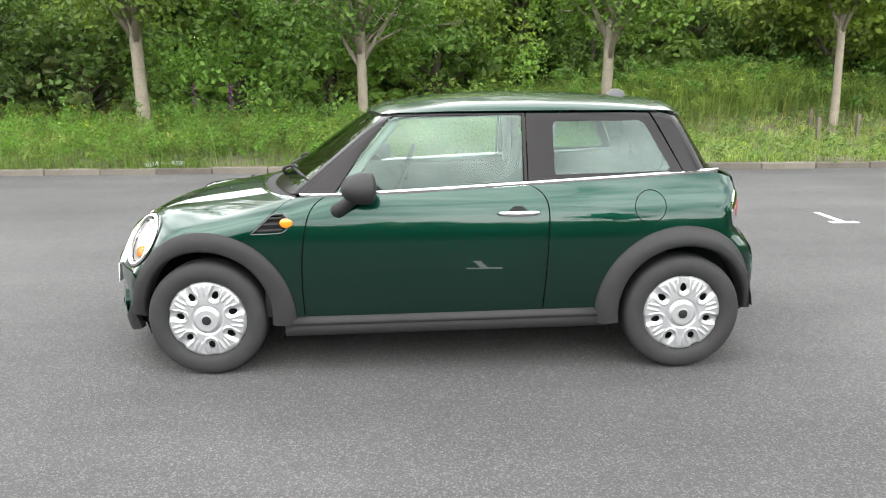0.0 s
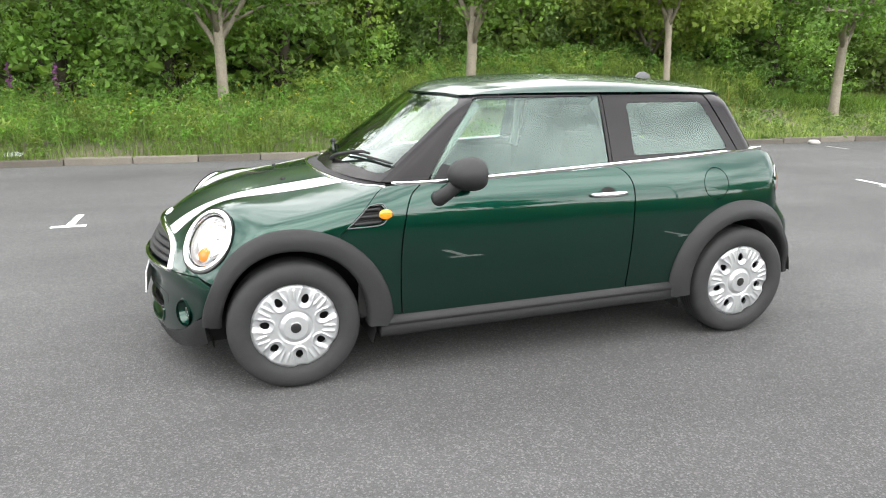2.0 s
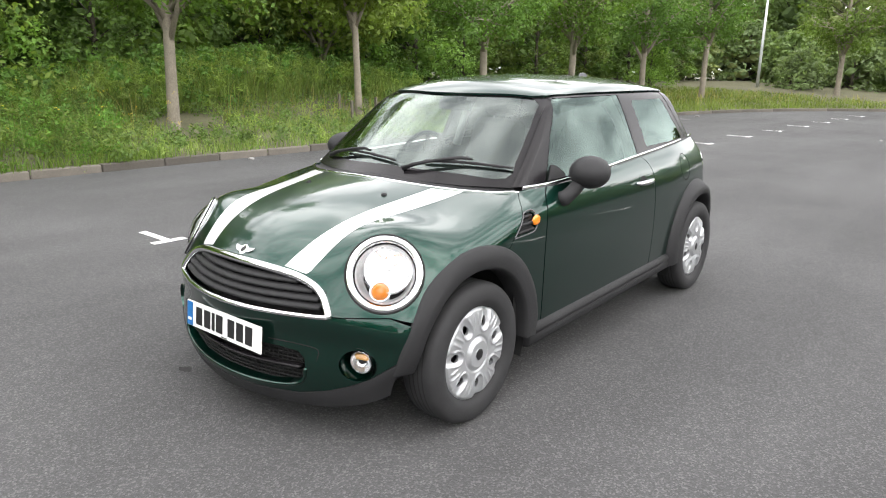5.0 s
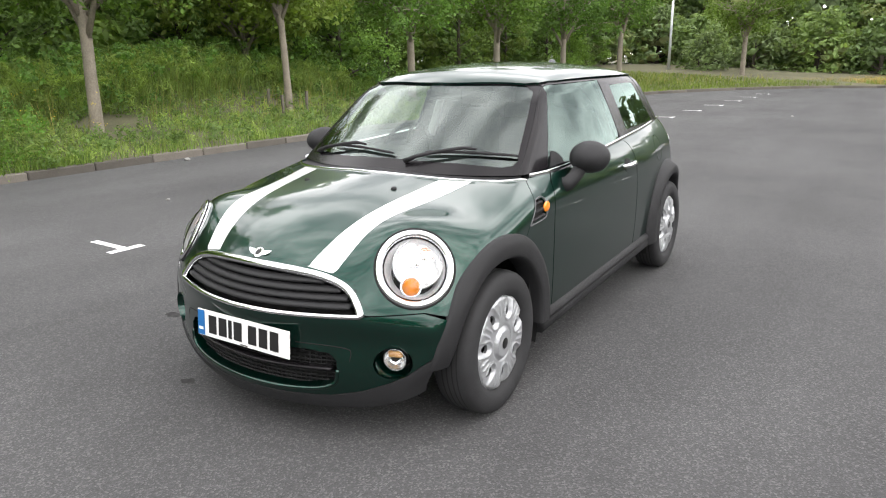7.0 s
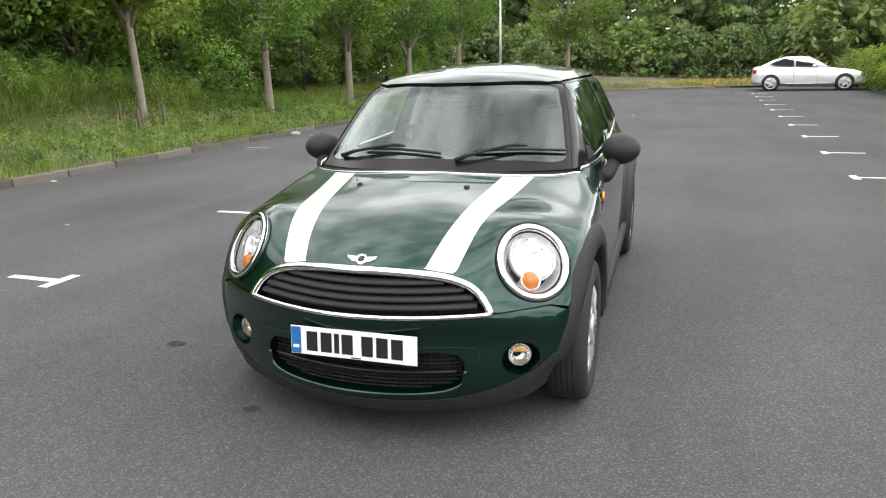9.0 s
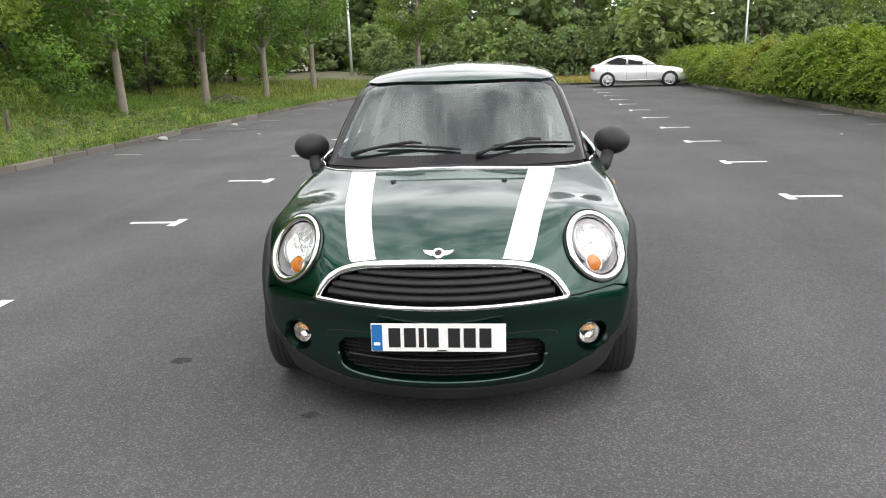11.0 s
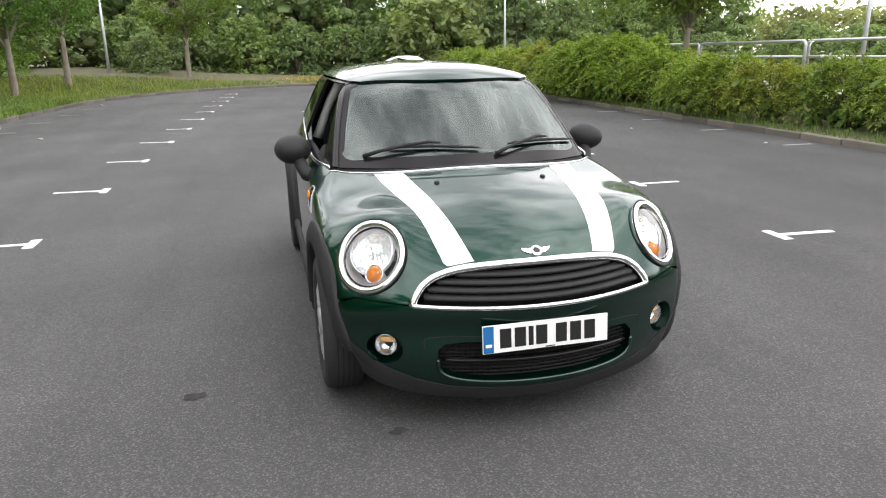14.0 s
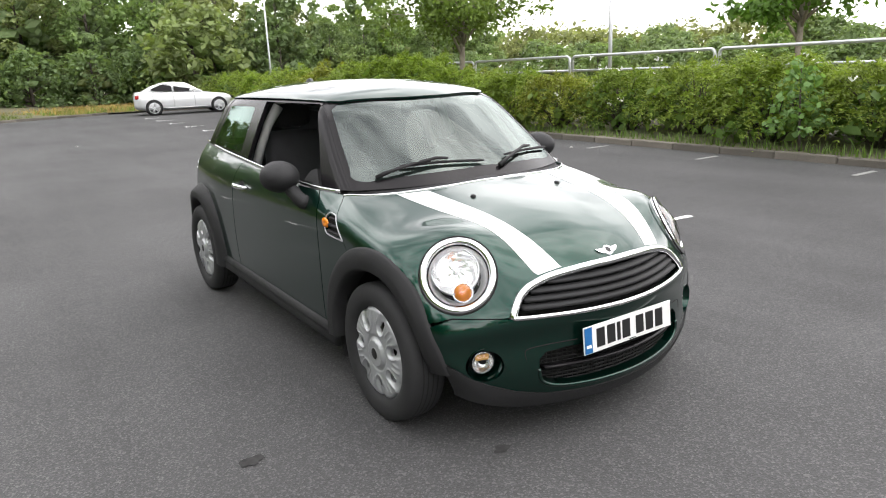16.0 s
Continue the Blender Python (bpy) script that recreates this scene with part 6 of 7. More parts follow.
# --- the hedge of arching shrubs
def sprays(name, roots, ends, droop, per, length, width, mat, parent):
    """Feathery shoots: small leaves in pairs along arching lines, as one mesh of separate leaves."""
    n = len(roots)
    t = np.tile(np.linspace(0.22, 1.0, per), n) + rng.uniform(-0.03, 0.03, n * per)
    a, e = np.repeat(roots, per, 0), np.repeat(ends, per, 0)
    sag = np.repeat(droop, per)
    p = a + (e - a) * t[:, None]
    p[:, 2] += 4 * sag * t * (1 - t) - sag * t ** 3 * 0.8
    d = e - a
    d[:, 2] += sag * (4 - 8 * t - 2.4 * t ** 2)
    d /= np.linalg.norm(d, axis=1, keepdims=True)
    side = np.cross(d, (0, 0, 1.0)) + rng.normal(size=d.shape) * 0.25
    side /= np.linalg.norm(side, axis=1, keepdims=True)
    side *= np.where(np.arange(n * per) % 2, 1.0, -1.0)[:, None]
    way = side * 0.85 + d * 0.55 + rng.normal(size=d.shape) * 0.22
    way /= np.linalg.norm(way, axis=1, keepdims=True)
    up = np.cross(way, np.cross((0, 0, 1.0), way)) + rng.normal(size=d.shape) * 0.35
    across = np.cross(way, up)
    across /= np.linalg.norm(across, axis=1, keepdims=True)
    ln = (length * (1.15 - 0.5 * t) * rng.uniform(0.7, 1.3, n * per))[:, None]
    w = ln * width
    v = np.stack([p, p + way * ln * 0.45 + across * w, p + way * ln, p + way * ln * 0.45 - across * w], 1).reshape(-1, 3)
    count = n * per
    me = bpy.data.meshes.new(name)
    me.vertices.add(len(v))
    me.vertices.foreach_set("co", v.ravel())
    me.loops.add(count * 4)
    me.loops.foreach_set("vertex_index", np.arange(count * 4))
    me.polygons.add(count)
    me.polygons.foreach_set("loop_start", np.arange(count) * 4)
    me.update(calc_edges=True)
    me.materials.append(mat)
    ob = new(name, me)
    if parent:
        ob.parent = parent
    return ob


def build_shrub(seed, shoots, per, length, label):
    t = empty("hedge_shrub", label=label, category="shrub", group="hedge shrubs")
    r = np.random.default_rng(seed)
    a = r.random(shoots) * math.tau
    level = r.random(shoots) ** 0.8
    f = 1.30 * np.sqrt(1 - (level * 0.92) ** 2) * r.uniform(0.75, 1.08, shoots)
    z = 0.22 + 1.18 * level * r.uniform(0.8, 1.12, shoots)
    ends = np.stack([1.15 * f * np.cos(a), f * np.sin(a), z], 1)
    roots = np.stack([0.42 * f * np.cos(a), 0.42 * f * np.sin(a), z * 0.62 + 0.10], 1)
    sprays("foliage", roots, ends, r.uniform(0.10, 0.26, shoots), per, length, 0.21, LEAF_HEDGE, t)
    bm = bmesh.new()
    for q, e in list(zip(roots, ends))[:40]:
        tube(bm, [(0.2 * q[0], 0.2 * q[1], 0), tuple(q), tuple((q + e) / 2 + (0, 0, 0.14))], [0.016, 0.011, 0.004], 4, caps=False)
    part("branchwork", bm, DARK_BARK, t)
    # added filler in a darker leaf colour, standing for the shrub's inner shade
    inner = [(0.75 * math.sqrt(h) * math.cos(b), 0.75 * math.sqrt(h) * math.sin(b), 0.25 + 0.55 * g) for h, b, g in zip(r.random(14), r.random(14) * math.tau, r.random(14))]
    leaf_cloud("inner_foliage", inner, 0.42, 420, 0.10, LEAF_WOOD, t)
    return t


shrubs = [build_shrub(31, 340, 34, 0.092, "arching yellow-green hedge shrub by the kerb"), build_shrub(32, 340, 34, 0.088, "arching yellow-green hedge shrub by the kerb"), build_shrub(33, 170, 24, 0.125, "dense yellow-green hedge shrub by the kerb")]
used = set()
for i, u in enumerate(np.arange(-3, 36, 1.5)):
    for j, v in enumerate((-8.75 if u < 8 else -8.25, -10.3)):
        k = 2 if u > 19 or j else int(rng.integers(0, 2))
        s = rng.uniform(0.84, 1.18) * (1.0 if u < 15 else 1.15) * (0.84 if j else 1.0)
        m = SITE @ pose(u + rng.uniform(-0.3, 0.3), v + rng.uniform(-0.2, 0.2), 0.08, 0, 0, rng.uniform(0, 360))
        if k not in used:
            shrubs[k].matrix_world = m @ Matrix.Scale(s, 4)
            used.add(k)
        else:
            copy_thing(shrubs[k], m).scale = (s, s, s)
t = build_tree("hedge_tree", 41, 5.4, 2.1, 2.7, 0.10, 26, 9500, 0.08, LEAF_KERB, "dark open-branched tree behind the hedge", "trees behind the hedge")
t.matrix_world = SITE @ pose(17.3, -11.2, 0.1, 0, 0, 40)
t2 = build_tree("hedge_tree", 42, 4.2, 2.0, 1.7, 0.075, 18, 4600, 0.08, LEAF_KERB, "dark open-branched tree behind the hedge", "trees behind the hedge")
t2.matrix_world = SITE @ pose(6.8, -13.2, 0.1, 0, 0, 10)

sapling = empty("hedge_sapling", label="broad-leaved sapling growing through the hedge", category="sapling")
bm = bmesh.new()
tube(bm, [(0, 0, -0.05), (0.02, 0.05, 0.7), (0.0, 0.12, 1.25)], [0.02, 0.015, 0.006], 6)
part("stem", bm, DARK_BARK, sapling)
c = [(0.30 * math.cos(2.4 * k) * (1.2 - k / 24), 0.30 * math.sin(2.4 * k) * (1.2 - k / 24) + 0.1, 0.30 + 0.045 * k) for k in range(22)]
leaf_cloud("foliage", c, 0.16, 420, 0.046, LEAF_BROAD, sapling, aspect=0.75)
sapling.matrix_world = SITE @ pose(3.3, -7.75, 0.08)
c, w = [], []
for k in range(900):
    a = rng.uniform(-62, 12)
    far = rng.uniform(78, 96)
    rise = 5.0 + 2.4 * noise.noise((a * 0.09, 0, 4)) + 1.6 * noise.noise((a * 0.31, 2, 4))
    c.append((far * math.cos(radians(a)), far * math.sin(radians(a)), rise * rng.random() ** 0.6 + 0.4))
    w.append(rng.uniform(0.8, 1.9))
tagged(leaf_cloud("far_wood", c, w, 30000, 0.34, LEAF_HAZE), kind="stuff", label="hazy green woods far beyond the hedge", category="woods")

# --- grass and weeds of the verge
def blades(name, u, v, height, width, mat, label, base=None):
    n = len(u)
    z = np.array([verge_height(min(a, 33.5), b) for a, b in zip(u, v)]) if base is None else np.full(n, base)
    a = rng.random(n) * math.tau
    lean = rng.uniform(0.15, 0.95, n) * height
    d, s = np.stack([np.cos(a), np.sin(a)], 1), np.stack([-np.sin(a), np.cos(a)], 1)
    root = np.stack([u, v], 1)
    w = (width * rng.uniform(0.6, 1.3, n))[:, None]
    mid, tip = root + d * (lean * 0.35)[:, None], root + d * lean[:, None]
    lay = lambda xy, zz: np.concatenate([xy, zz[:, None]], 1)
    pts = np.stack([lay(root - s * w, z - 0.03), lay(root + s * w, z - 0.03), lay(mid + s * w * 0.8, z + height * 0.6), lay(mid - s * w * 0.8, z + height * 0.6), lay(tip, z + height)], 1).reshape(-1, 3)
    c, sn = math.cos(SKEW), math.sin(SKEW)
    pts = np.stack([pts[:, 0] * c - pts[:, 1] * sn, pts[:, 0] * sn + pts[:, 1] * c, pts[:, 2]], 1)
    base_i = np.arange(n)[:, None] * 5
    loops = np.concatenate([base_i + [0, 1, 2, 3], base_i + [3, 2, 4]], 1).ravel()
    starts = (np.arange(n)[:, None] * 7 + [0, 4]).ravel()
    me = bpy.data.meshes.new(name)
    me.vertices.add(len(pts))
    me.vertices.foreach_set("co", pts.ravel())
    me.loops.add(len(loops))
    me.loops.foreach_set("vertex_index", loops)
    me.polygons.add(len(starts))
    me.polygons.foreach_set("loop_start", starts)
    me.update(calc_edges=True)
    me.materials.append(mat)
    return tagged(new(name, me), kind="stuff", label=label, category="grass")


def scatter(n, u0, u1, d0, d1, patch=0.0):
    u, d = rng.uniform(u0, u1, n), rng.uniform(d0, d1, n)
    if patch:
        keep = np.array([noise.noise((a * 0.7, b * 0.7, 5.0)) for a, b in zip(u, d)]) > rng.uniform(-patch, patch * 0.6, n)
        u, d = u[keep], d[keep]
    return u, np.array([kerb_edge(min(a, 33.5)) for a in u]) + d


u, v = scatter(9000, -16, 2.5, 0.45, 4.2, 0.9)
blades("tall_grass", u, v, rng.uniform(0.2, 0.8, len(u)), 0.007, GRASS, "tall green grass and weeds on the verge")
u, v = scatter(26000, 1.5, 12.5, 3.6, 8.0, 0.9)
blades("tall_grass", u, v, rng.uniform(0.25, 0.85, len(u)), 0.008, GRASS_PALE, "tall pale green grass on the mound")
u, v = scatter(44000, 1.5, 20, 0.12, 4.6, 0.35)
blades("short_grass", u, v, rng.uniform(0.04, 0.16, len(u)) * rng.uniform(0.5, 1.4, len(u)), 0.006, GRASS_PALE, "patchy low grass and weeds on the verge")
u, v = scatter(14000, 12, 18, 3.5, 8.0)
blades("short_grass", u, v, rng.uniform(0.15, 0.45, len(u)), 0.010, GRASS, "green meadow grass under the trees")
u, v = scatter(34000, 17, 34, 0.15, 11.0)
blades("short_grass", u, v, rng.uniform(0.05, 0.20, len(u)), 0.010, GRASS, "green grass on the far verge")
u, v = scatter(3600, -16, 3, 0.0, 0.34, 0.9)
blades("kerb_grass", u, v, rng.uniform(0.05, 0.24, len(u)), 0.006, GRASS, "ragged grass hanging over the kerb")
u, v = scatter(4200, -16, 22, 0.0, 0.34, 0.8)
blades("kerb_grass", u, v, rng.uniform(0.06, 0.30, len(u)), 0.006, GRASS, "ragged grass hanging over the kerb")
u, v = scatter(2600, -16, 12, 2.2, 7, 0.5)
blades("dry_grass", u, v, rng.uniform(0.3, 0.9, len(u)), 0.004, STRAW, "dry seeded grass stems among the weeds")
u, v = scatter(900, 22, 34, 1.5, 8)
blades("dry_grass", u, v, rng.uniform(0.2, 0.45, len(u)), 0.006, STRAW, "dry grass on the far verge")
u, v = rng.uniform(FAR_END + 0.2, 42, 9000), rng.uniform(-8.5, 6, 9000)
blades("end_grass", u, v, rng.uniform(0.10, 0.32, 9000), 0.011, STRAW, "dry straw-coloured grass beyond the car park", base=0.10)
u, v = rng.uniform(FAR_END + 0.1, 40, 6000), rng.uniform(-8.5, 6, 6000)
blades("end_grass", u, v, rng.uniform(0.08, 0.26, 6000), 0.014, GRASS, "green grass beyond the car park", base=0.10)
u, v = rng.uniform(-9, 33, 5000), KERB_L - 0.1 - rng.random(5000) ** 2 * 0.5
blades("kerb_weeds", u, v, rng.uniform(0.05, 0.22, 5000), 0.006, GRASS, "weeds along the hedge kerb", base=0.09)


def verge_leaves(count, u0, u1, d0, d1, zmin, zmax, size, mat, name, label, aspect=0.55):
    u, v = scatter(count // 40, u0, u1, d0, d1)
    c = np.array([SITE @ Vector((a, b, verge_height(min(a, 33.5), b) + rng.uniform(zmin, zmax))) for a, b in zip(u, v)])
    return tagged(leaf_cloud(name, c, rng.uniform(0.10, 0.26, len(c)), count, size, mat, aspect=aspect), kind="stuff", label=label, category="weeds")


verge_leaves(60000, -16, 2.5, 0.05, 4.2, 0.05, 0.72, 0.023, LEAF_BRIGHT, "leafy_weeds", "broad-leaved green weeds on the verge")
verge_leaves(16000, 2, 20, 0.05, 5.0, 0.03, 0.25, 0.035, LEAF_GREY, "low_weeds", "low creeping weeds on the verge")
verge_leaves(16000, 1, 16, 3.5, 8.0, 0.15, 0.95, 0.045, LEAF_BRIGHT, "leafy_weeds", "broad-leaved green weeds on the mound")
verge_leaves(26000, 1, 13, 3.6, 8.0, 0.1, 0.75, 0.075, GRASS_PALE, "feathery_weeds", "feathery green weeds on the mound", 0.16)
verge_leaves(16000, -16, 2.5, 0.1, 4.2, 0.1, 0.65, 0.065, GRASS, "feathery_weeds", "feathery green weeds on the verge", 0.18)
verge_leaves(7000, 1.5, 20, 0.1, 4.6, 0.02, 0.14, 0.05, GRASS_PALE, "feathery_weeds", "low feathery weeds on the verge", 0.2)
def herbs(count, u0, u1, d0, d1, tall, leaves, size, mat, name, label, aspect, patch):
    """Upright weeds: clumps of stems clad in narrow leaves."""
    u, v = scatter(count, u0, u1, d0, d1, patch)
    c, w = [], []
    for a, b in zip(u, v):
        h = tall * rng.uniform(0.45, 1.15)
        foot = SITE @ Vector((a, b, verge_height(min(a, 33.5), b)))
        lean = Vector((rng.uniform(-0.2, 0.2), rng.uniform(-0.2, 0.2), 1.0))
        for k in range(7):
            f = (k + 0.6) / 7
            c.append(foot + lean * (h * f))
            w.append(0.15 * (1.15 - 0.85 * f) + 0.02)
    return tagged(leaf_cloud(name, c, w, leaves, size, mat, aspect=aspect, squash=1.1), kind="stuff", label=label, category="weeds")


herbs(1000, -16, 3.0, 0.04, 3.6, 0.62, 60000, 0.026, LEAF_HERB, "tall_herbs", "tall feathery green herbs crowding the verge", 0.24, 0.8)
herbs(330, -16, 3.0, 0.9, 3.9, 0.95, 26000, 0.030, LEAF_BRIGHT, "tall_herbs", "tall leafy green herbs in the verge", 0.35, 0.9)
herbs(520, 4.5, 12.5, 4.0, 7.6, 0.75, 30000, 0.032, LEAF_HERB, "tall_herbs", "tall feathery green herbs on the mound", 0.22, 0.8)
herbs(300, 1.5, 22, 0.25, 4.4, 0.26, 12000, 0.026, LEAF_HERB, "low_herbs", "low tufts of green herbs on the verge", 0.3, 0.9)
YELLOW = material("yellow_petal", (0.75, 0.58, 0.03), rough=0.7, vary=0.15)
PURPLE = material("purple_petal", (0.28, 0.10, 0.26), rough=0.7, vary=0.2, per="island")
WHITE_PETAL = material("white_petal", (0.75, 0.75, 0.70), rough=0.7, vary=0.1)
u, v = scatter(170, -14, 4, 0.3, 3.8)
c = [SITE @ Vector((a, b, verge_height(a, b) + rng.uniform(0.35, 0.95))) for a, b in zip(u, v)]
tagged(leaf_cloud("yellow_flowers", c, 0.05, 1100, 0.010, YELLOW), kind="stuff", label="small yellow flower heads among the weeds", category="flowers")
c = [SITE @ Vector((uu, 11.4, 0.55 + z)) for uu in (-4.35, -3.55) for z in np.linspace(0.35, 0.85, 8)]
tagged(leaf_cloud("purple_flowers", c, 0.06, 260, 0.030, PURPLE), kind="stuff", label="purple flower spikes among the weeds", category="flowers")
c = [SITE @ Vector((7.6 + rng.uniform(-0.5, 0.5), 12.6 + rng.uniform(-0.4, 0.4), 0.9 + rng.uniform(0, 0.45))) for _ in range(30)]
tagged(leaf_cloud("purple_flowers", c, 0.07, 500, 0.025, PURPLE), kind="stuff", label="dusty purple flower spikes on the mound", category="flowers")
c = [SITE @ Vector((rng.uniform(2, 12), -7.75 - rng.uniform(0, 1.2), rng.uniform(0.6, 1.6))) for _ in range(26)]
tagged(leaf_cloud("white_flowers", c, 0.10, 160, 0.028, WHITE_PETAL), kind="stuff", label="small white flowers in the hedge", category="flowers")

# dense undergrowth at the foot of the wood
uu = rng.uniform(-32, 46, 420)
c = [SITE @ Vector((a, 16.6 + rng.uniform(-0.8, 1.6), 0.75 + rng.uniform(-0.3, 2.4))) for a in uu]
tagged(leaf_cloud("undergrowth", c, 0.6, 20000, 0.11, LEAF_WOOD), kind="stuff", label="dark leafy undergrowth at the foot of the wood", category="undergrowth")
c = [SITE @ Vector((a, 15.9 + rng.uniform(-0.4, 0.6), 0.9 + rng.uniform(-0.3, 1.3))) for a in rng.uniform(-8, 8, 170)]
tagged(leaf_cloud("undergrowth", c, 0.5, 10000, 0.10, LEAF_WOOD), kind="stuff", label="dark leafy undergrowth below the bright bushes", category="undergrowth")
c = [SITE @ Vector((a, 25.5 + rng.uniform(-0.8, 0.8), 0.3 + rng.uniform(0, 2.6))) for a in rng.uniform(-20, 24, 260)]
tagged(leaf_cloud("undergrowth", c, 0.9, 7000, 0.26, LEAF_WOOD), kind="stuff", label="dark leafy undergrowth at the back of the wood", category="undergrowth")
vv = rng.uniform(-30, 15, 240)
c = [SITE @ Vector((45.5 + rng.uniform(-0.8, 1.2), b, 0.6 + rng.uniform(-0.3, 0.9))) for b in vv]
tagged(leaf_cloud("undergrowth", c, 0.6, 8000, 0.16, LEAF_WOOD), kind="stuff", label="leafy undergrowth at the far end of the car park", category="undergrowth")
uu = rng.uniform(-34, 46, 300)
c = [SITE @ Vector((a, 19.3 + rng.uniform(-0.6, 0.8), 0.6 + rng.uniform(-0.3, 3.0))) for a in rng.uniform(-16, 20, 260)]
tagged(leaf_cloud("undergrowth", c, 0.75, 11000, 0.20, LEAF_WOOD), kind="stuff", label="dark leafy thicket between the trunks of the wood", category="undergrowth")
c = [SITE @ Vector((a, 23.5 + rng.uniform(-0.8, 1.6), 1.5 + rng.uniform(-0.8, 3.2))) for a in uu]
tagged(leaf_cloud("undergrowth", c, 0.9, 8000, 0.24, LEAF_WOOD), kind="stuff", label="dark leafy undergrowth deep in the wood", category="undergrowth")

# ---------------------------------------------------------------- fence, posts, the silver saloon
def post(name, u, v, h, r, label):
    p = empty(name, label=label, category="post")
    bm = bmesh.new()
    tube(bm, [(0, 0, -0.2), (0, 0, h * 0.3), (0, 0, h)], [r * 1.25, r, r * 0.75], 12)
    part("pole", bm, GALV, p)
    bm = bmesh.new()
    box(bm, (-0.35, -0.11, h - 0.02), (0.25, 0.11, h + 0.07), 0.03)
    part("lamp_head", bm, GALV, p)
    p.matrix_world = SITE @ pose(u, v, 0.1)
    return p


post("lamp_post", 37.5, 10.2, 6.0, 0.075, "grey steel lamp post on the verge")
post("lamp_post", 13.8, -14.5, 6.5, 0.06, "grey steel lamp post behind the hedge")
post("lamp_post", 40.0, -12.3, 7.0, 0.06, "grey steel lamp post behind the hedge")
for k in range(5):
    f = empty("rail_fence_panel", label="galvanised tubular guard rail behind the hedge", category="fence", group="guard rails")
    L = 4.6
    bm = bmesh.new()
    arc = [(0.0 + 0.12 * (1 - math.cos(a)), 0, 1.46 + 0.12 * math.sin(a)) for a in np.linspace(0, math.pi / 2, 6)]
    top = [(0, 0, 0)] + arc + [(L - x, 0, z) for x, _, z in arc[::-1]] + [(L, 0, 0)]
    tube(bm, top, 0.038, 10)
    part("rail_loop", bm, GALV, f)
    bm = bmesh.new()
    tube(bm, [(0, 0, 1.20), (L, 0, 1.20)], 0.030, 8)
    part("middle_rail", bm, GALV, f)
    f.matrix_world = SITE @ pose(-1.7 + 4.72 * k, -11.6, 0.08)

# --- the silver saloon at the end of the car park
SILVER_PAINT = material("silver_paint", (0.72, 0.73, 0.74), rough=0.3, metal=0.2, coat=1.0, vary=0.04, scale=2)
saloon = empty("saloon_car", label="silver four-door saloon parked at the car park's end", category="car")


def sx_loft(name, stations, mat, parent, label="", n=20):
    """Lofts a body through (x, half-width, low, high, shoulder) stations."""
    bm = bmesh.new()
    rings = []
    for x, w, lo, hi, e in stations:
        ring = []
        for k in range(n):
            a = k * math.tau / n
            c, s = math.cos(a), math.sin(a)
            y = math.copysign(abs(c) ** (2 / e), c) * w
            z = (lo + hi) / 2 + math.copysign(abs(s) ** (2 / e), s) * (hi - lo) / 2
            ring.append(bm.verts.new((x, y, z)))
        rings.append(ring)
    for p, q in zip(rings, rings[1:]):
        for k in range(n):
            bm.faces.new((p[k], p[(k + 1) % n], q[(k + 1) % n], q[k]))
    bm.faces.new(rings[0])
    bm.faces.new(rings[-1])
    bmesh.ops.recalc_face_normals(bm, faces=bm.faces)
    return part(name, bm, mat, parent, label)


body = [(-0.78, 0.45, 0.30, 0.60, 3), (-0.72, 0.72, 0.24, 0.68, 3.5), (-0.56, 0.84, 0.20, 0.76, 4), (-0.30, 0.885, 0.19, 0.84, 4.5), (0.2, 0.895, 0.19, 0.90, 5), (0.65, 0.895, 0.19, 0.955, 5), (1.4, 0.90, 0.19, 0.98, 5), (2.4, 0.90, 0.19, 1.01, 5), (2.9, 0.895, 0.19, 1.03, 5), (3.25, 0.87, 0.22, 1.04, 4.5), (3.45, 0.80, 0.26, 1.02, 4), (3.54, 0.62, 0.34, 0.92, 3)]
sx_loft("body", body, SILVER_PAINT, saloon, "silver painted bodywork", 28)
cabin = [(0.62, 0.70, 0.90, 0.96, 3), (1.0, 0.70, 0.90, 1.20, 4), (1.35, 0.68, 0.90, 1.385, 4), (1.8, 0.665, 0.9, 1.425, 4), (2.3, 0.655, 0.9, 1.405, 4), (2.75, 0.655, 0.9, 1.28, 4), (3.1, 0.67, 0.92, 1.10, 3.5), (3.25, 0.68, 0.95, 1.03, 3)]
sx_loft("cabin", cabin, SILVER_PAINT, saloon)
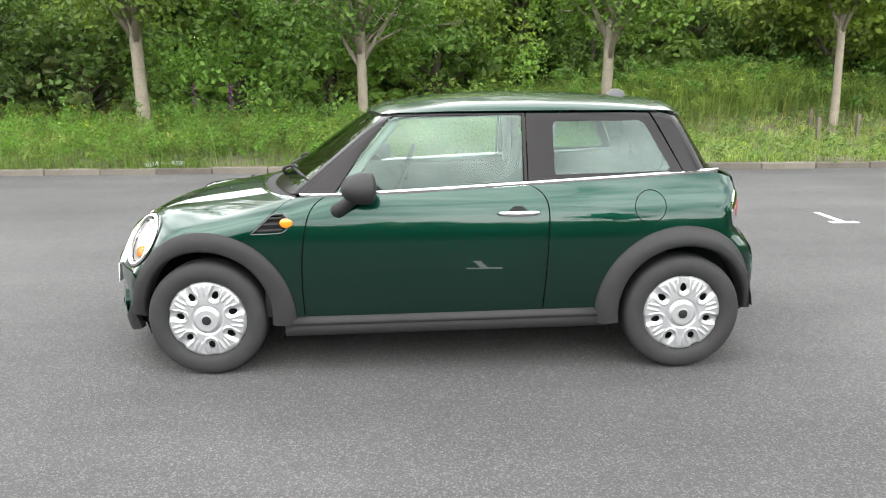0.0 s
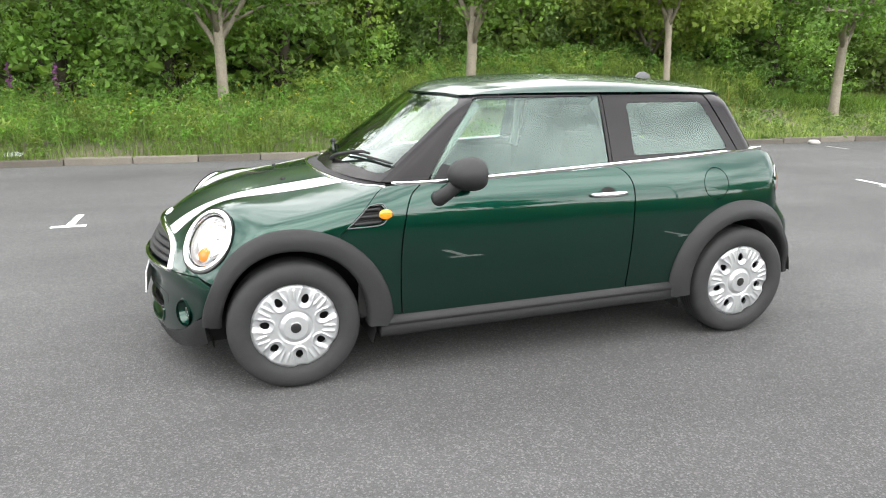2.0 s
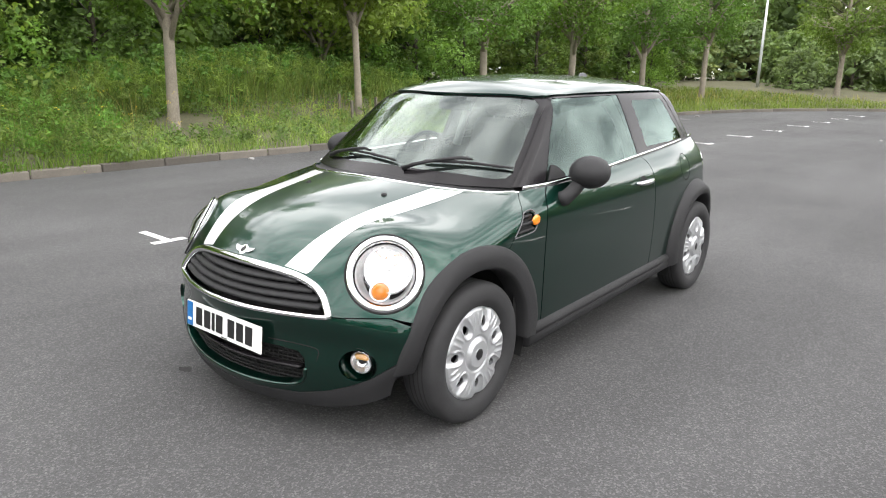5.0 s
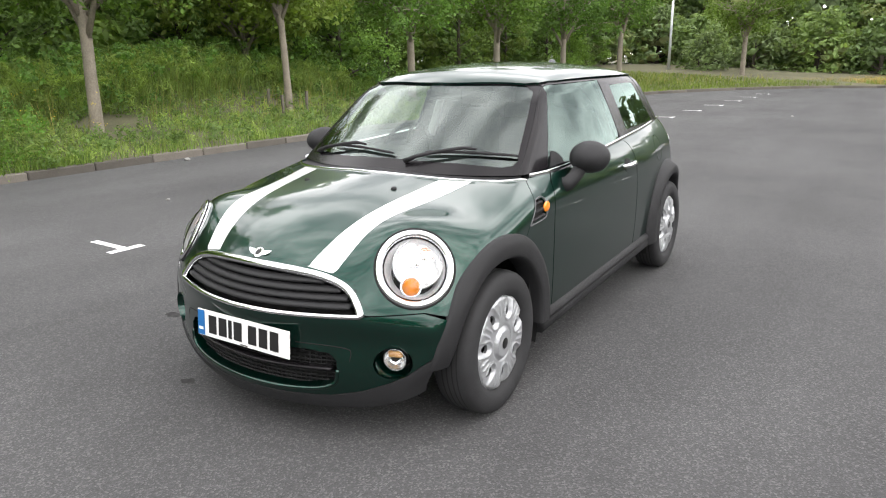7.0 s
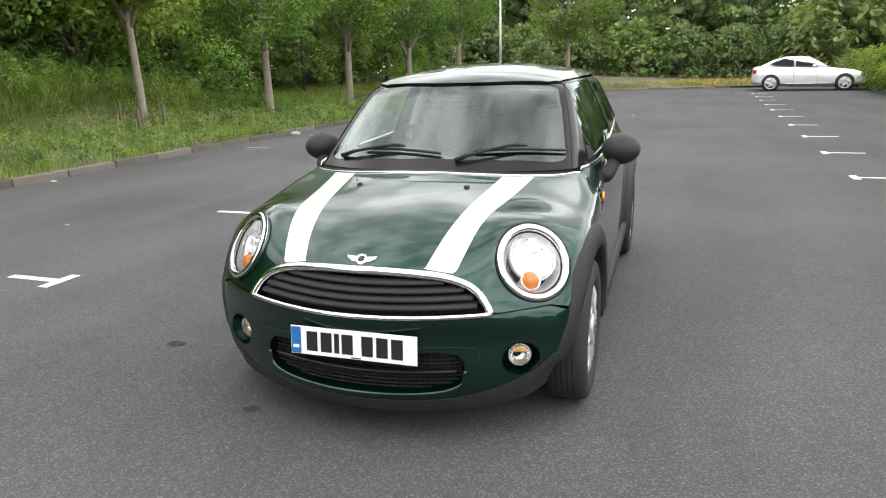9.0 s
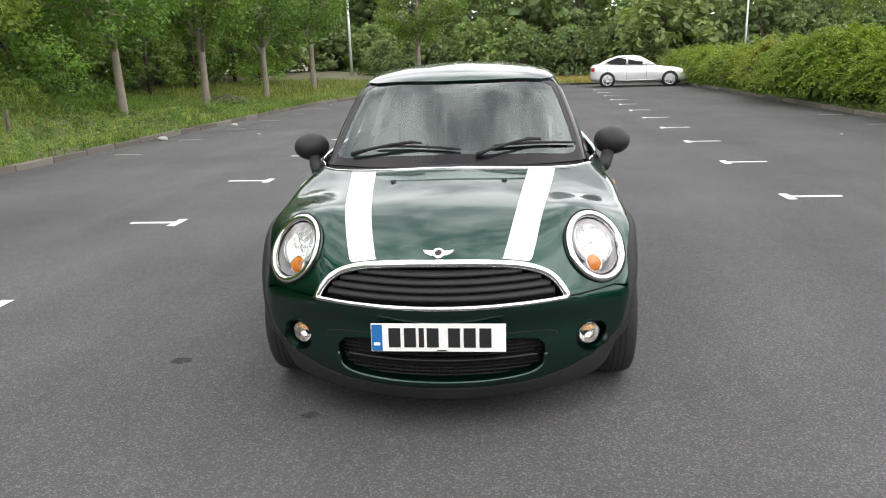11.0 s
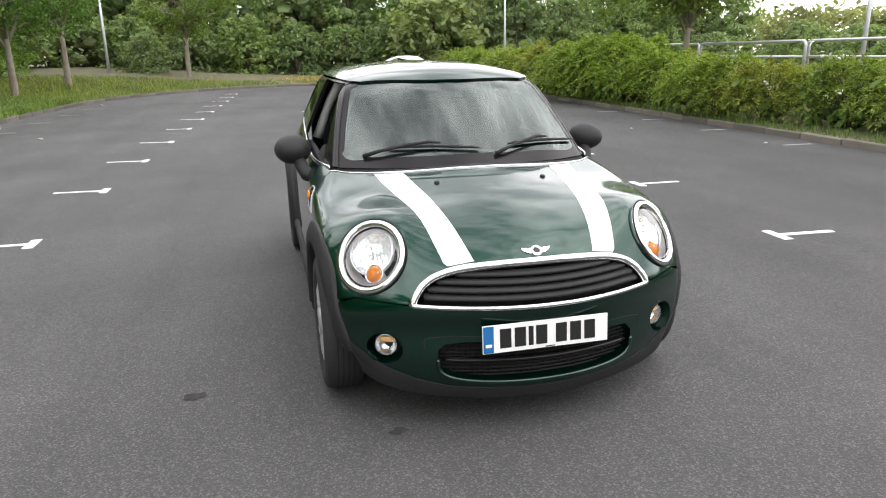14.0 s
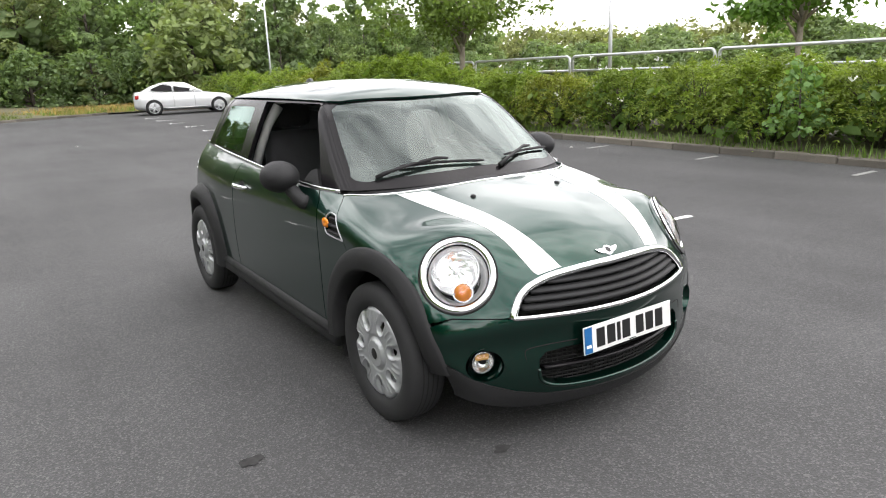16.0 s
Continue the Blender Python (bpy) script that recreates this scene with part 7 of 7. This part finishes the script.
for s in (1, -1):
    for name, loop in (("front_side_window", [(1.02, 0.985), (1.85, 1.005), (1.87, 1.335), (1.62, 1.34), (1.38, 1.26)]), ("rear_side_window", [(1.93, 1.005), (2.62, 1.03), (2.86, 1.10), (2.66, 1.20), (2.35, 1.315), (1.95, 1.335)])):
        bm = bmesh.new()
        bm.faces.new([bm.verts.new((x, s * (0.712 - 0.085 * (z - 1.0) / 0.35), z)) for x, z in loop])
        part(name, bm, GLOSS_BLACK, saloon, "dark side window", smooth=False)
    bm = bmesh.new()
    bmesh.ops.create_uvsphere(bm, u_segments=12, v_segments=8, radius=1.0)
    for v in bm.verts:
        v.co = (1.16 + v.co.x * 0.07, s * (0.95 + v.co.y * 0.09), 1.02 + v.co.z * 0.06)
    part("door_mirror", bm, SILVER_PAINT, saloon)
    bm = bmesh.new()
    box(bm, (3.32, s * 0.80 - 0.06, 0.72), (3.50, s * 0.80 + 0.03, 0.90), 0.03)
    part("tail_lamp", bm, RED_GLASS, saloon)
    bm = bmesh.new()
    box(bm, (-0.70, s * 0.70 - 0.12, 0.56), (-0.52, s * 0.70 + 0.10, 0.70), 0.04)
    part("headlamp", bm, GLOSS_BLACK, saloon)
    bm = bmesh.new()
    tube(bm, [(0.5, s * 0.899, 0.30), (2.3, s * 0.899, 0.30)], 0.02, 6)
    part("sill_trim", bm, SILVER_PAINT, saloon)
    for x in (1.02, 1.90, 2.75):
        bm = bmesh.new()
        tube(bm, [(x, s * 0.897, 0.36), (x + 0.01, s * 0.902, 0.7), (x + 0.03, s * 0.893, 0.97)], 0.006, 4)
        part("door_gap", bm, DARK, saloon)
    for cx in (0.0, 2.76):
        bm = bmesh.new()
        lathe(bm, [(0.20, 0.895), (0.355, 0.9), (0.36, 0.88)], Matrix.Translation((cx, 0, 0.33)) @ Matrix.Rotation(radians(-90 * s), 4, "X"), 32)
        part("wheel_well", bm, DARK, saloon)
        w = empty("wheel")
        w.parent = saloon
        m = pose(cx, s * 0.79, 0.32, -90 * s, 0, 0)
        bm = bmesh.new()
        lathe(bm, [(0.225, 0.12), (0.24, 0.125), (0.30, 0.12), (0.32, 0.09), (0.32, -0.09)], m, 36)
        part("tyre", bm, RUBBER, w)
        bm = bmesh.new()
        lathe(bm, [(0.0, 0.118), (0.05, 0.120), (0.05, 0.10), (0.0, 0.10)], m, 16)
        lathe(bm, [(0.205, 0.10), (0.215, 0.128), (0.235, 0.124), (0.235, 0.10)], m, 36)
        for k in range(5):
            for off in (-0.16, 0.16):
                a = k * math.tau / 5 + off
                tube(bm, [m @ Vector((0.04 * math.cos(a), 0.04 * math.sin(a), 0.112)), m @ Vector((0.22 * math.cos(a + off * 0.3), 0.22 * math.sin(a + off * 0.3), 0.118))], 0.016, 5)
        part("alloy_rim", bm, SILVER_PAINT, w)
saloon.matrix_world = SITE @ pose(31.1, -6.55, 0.0, 0, 0, 84)
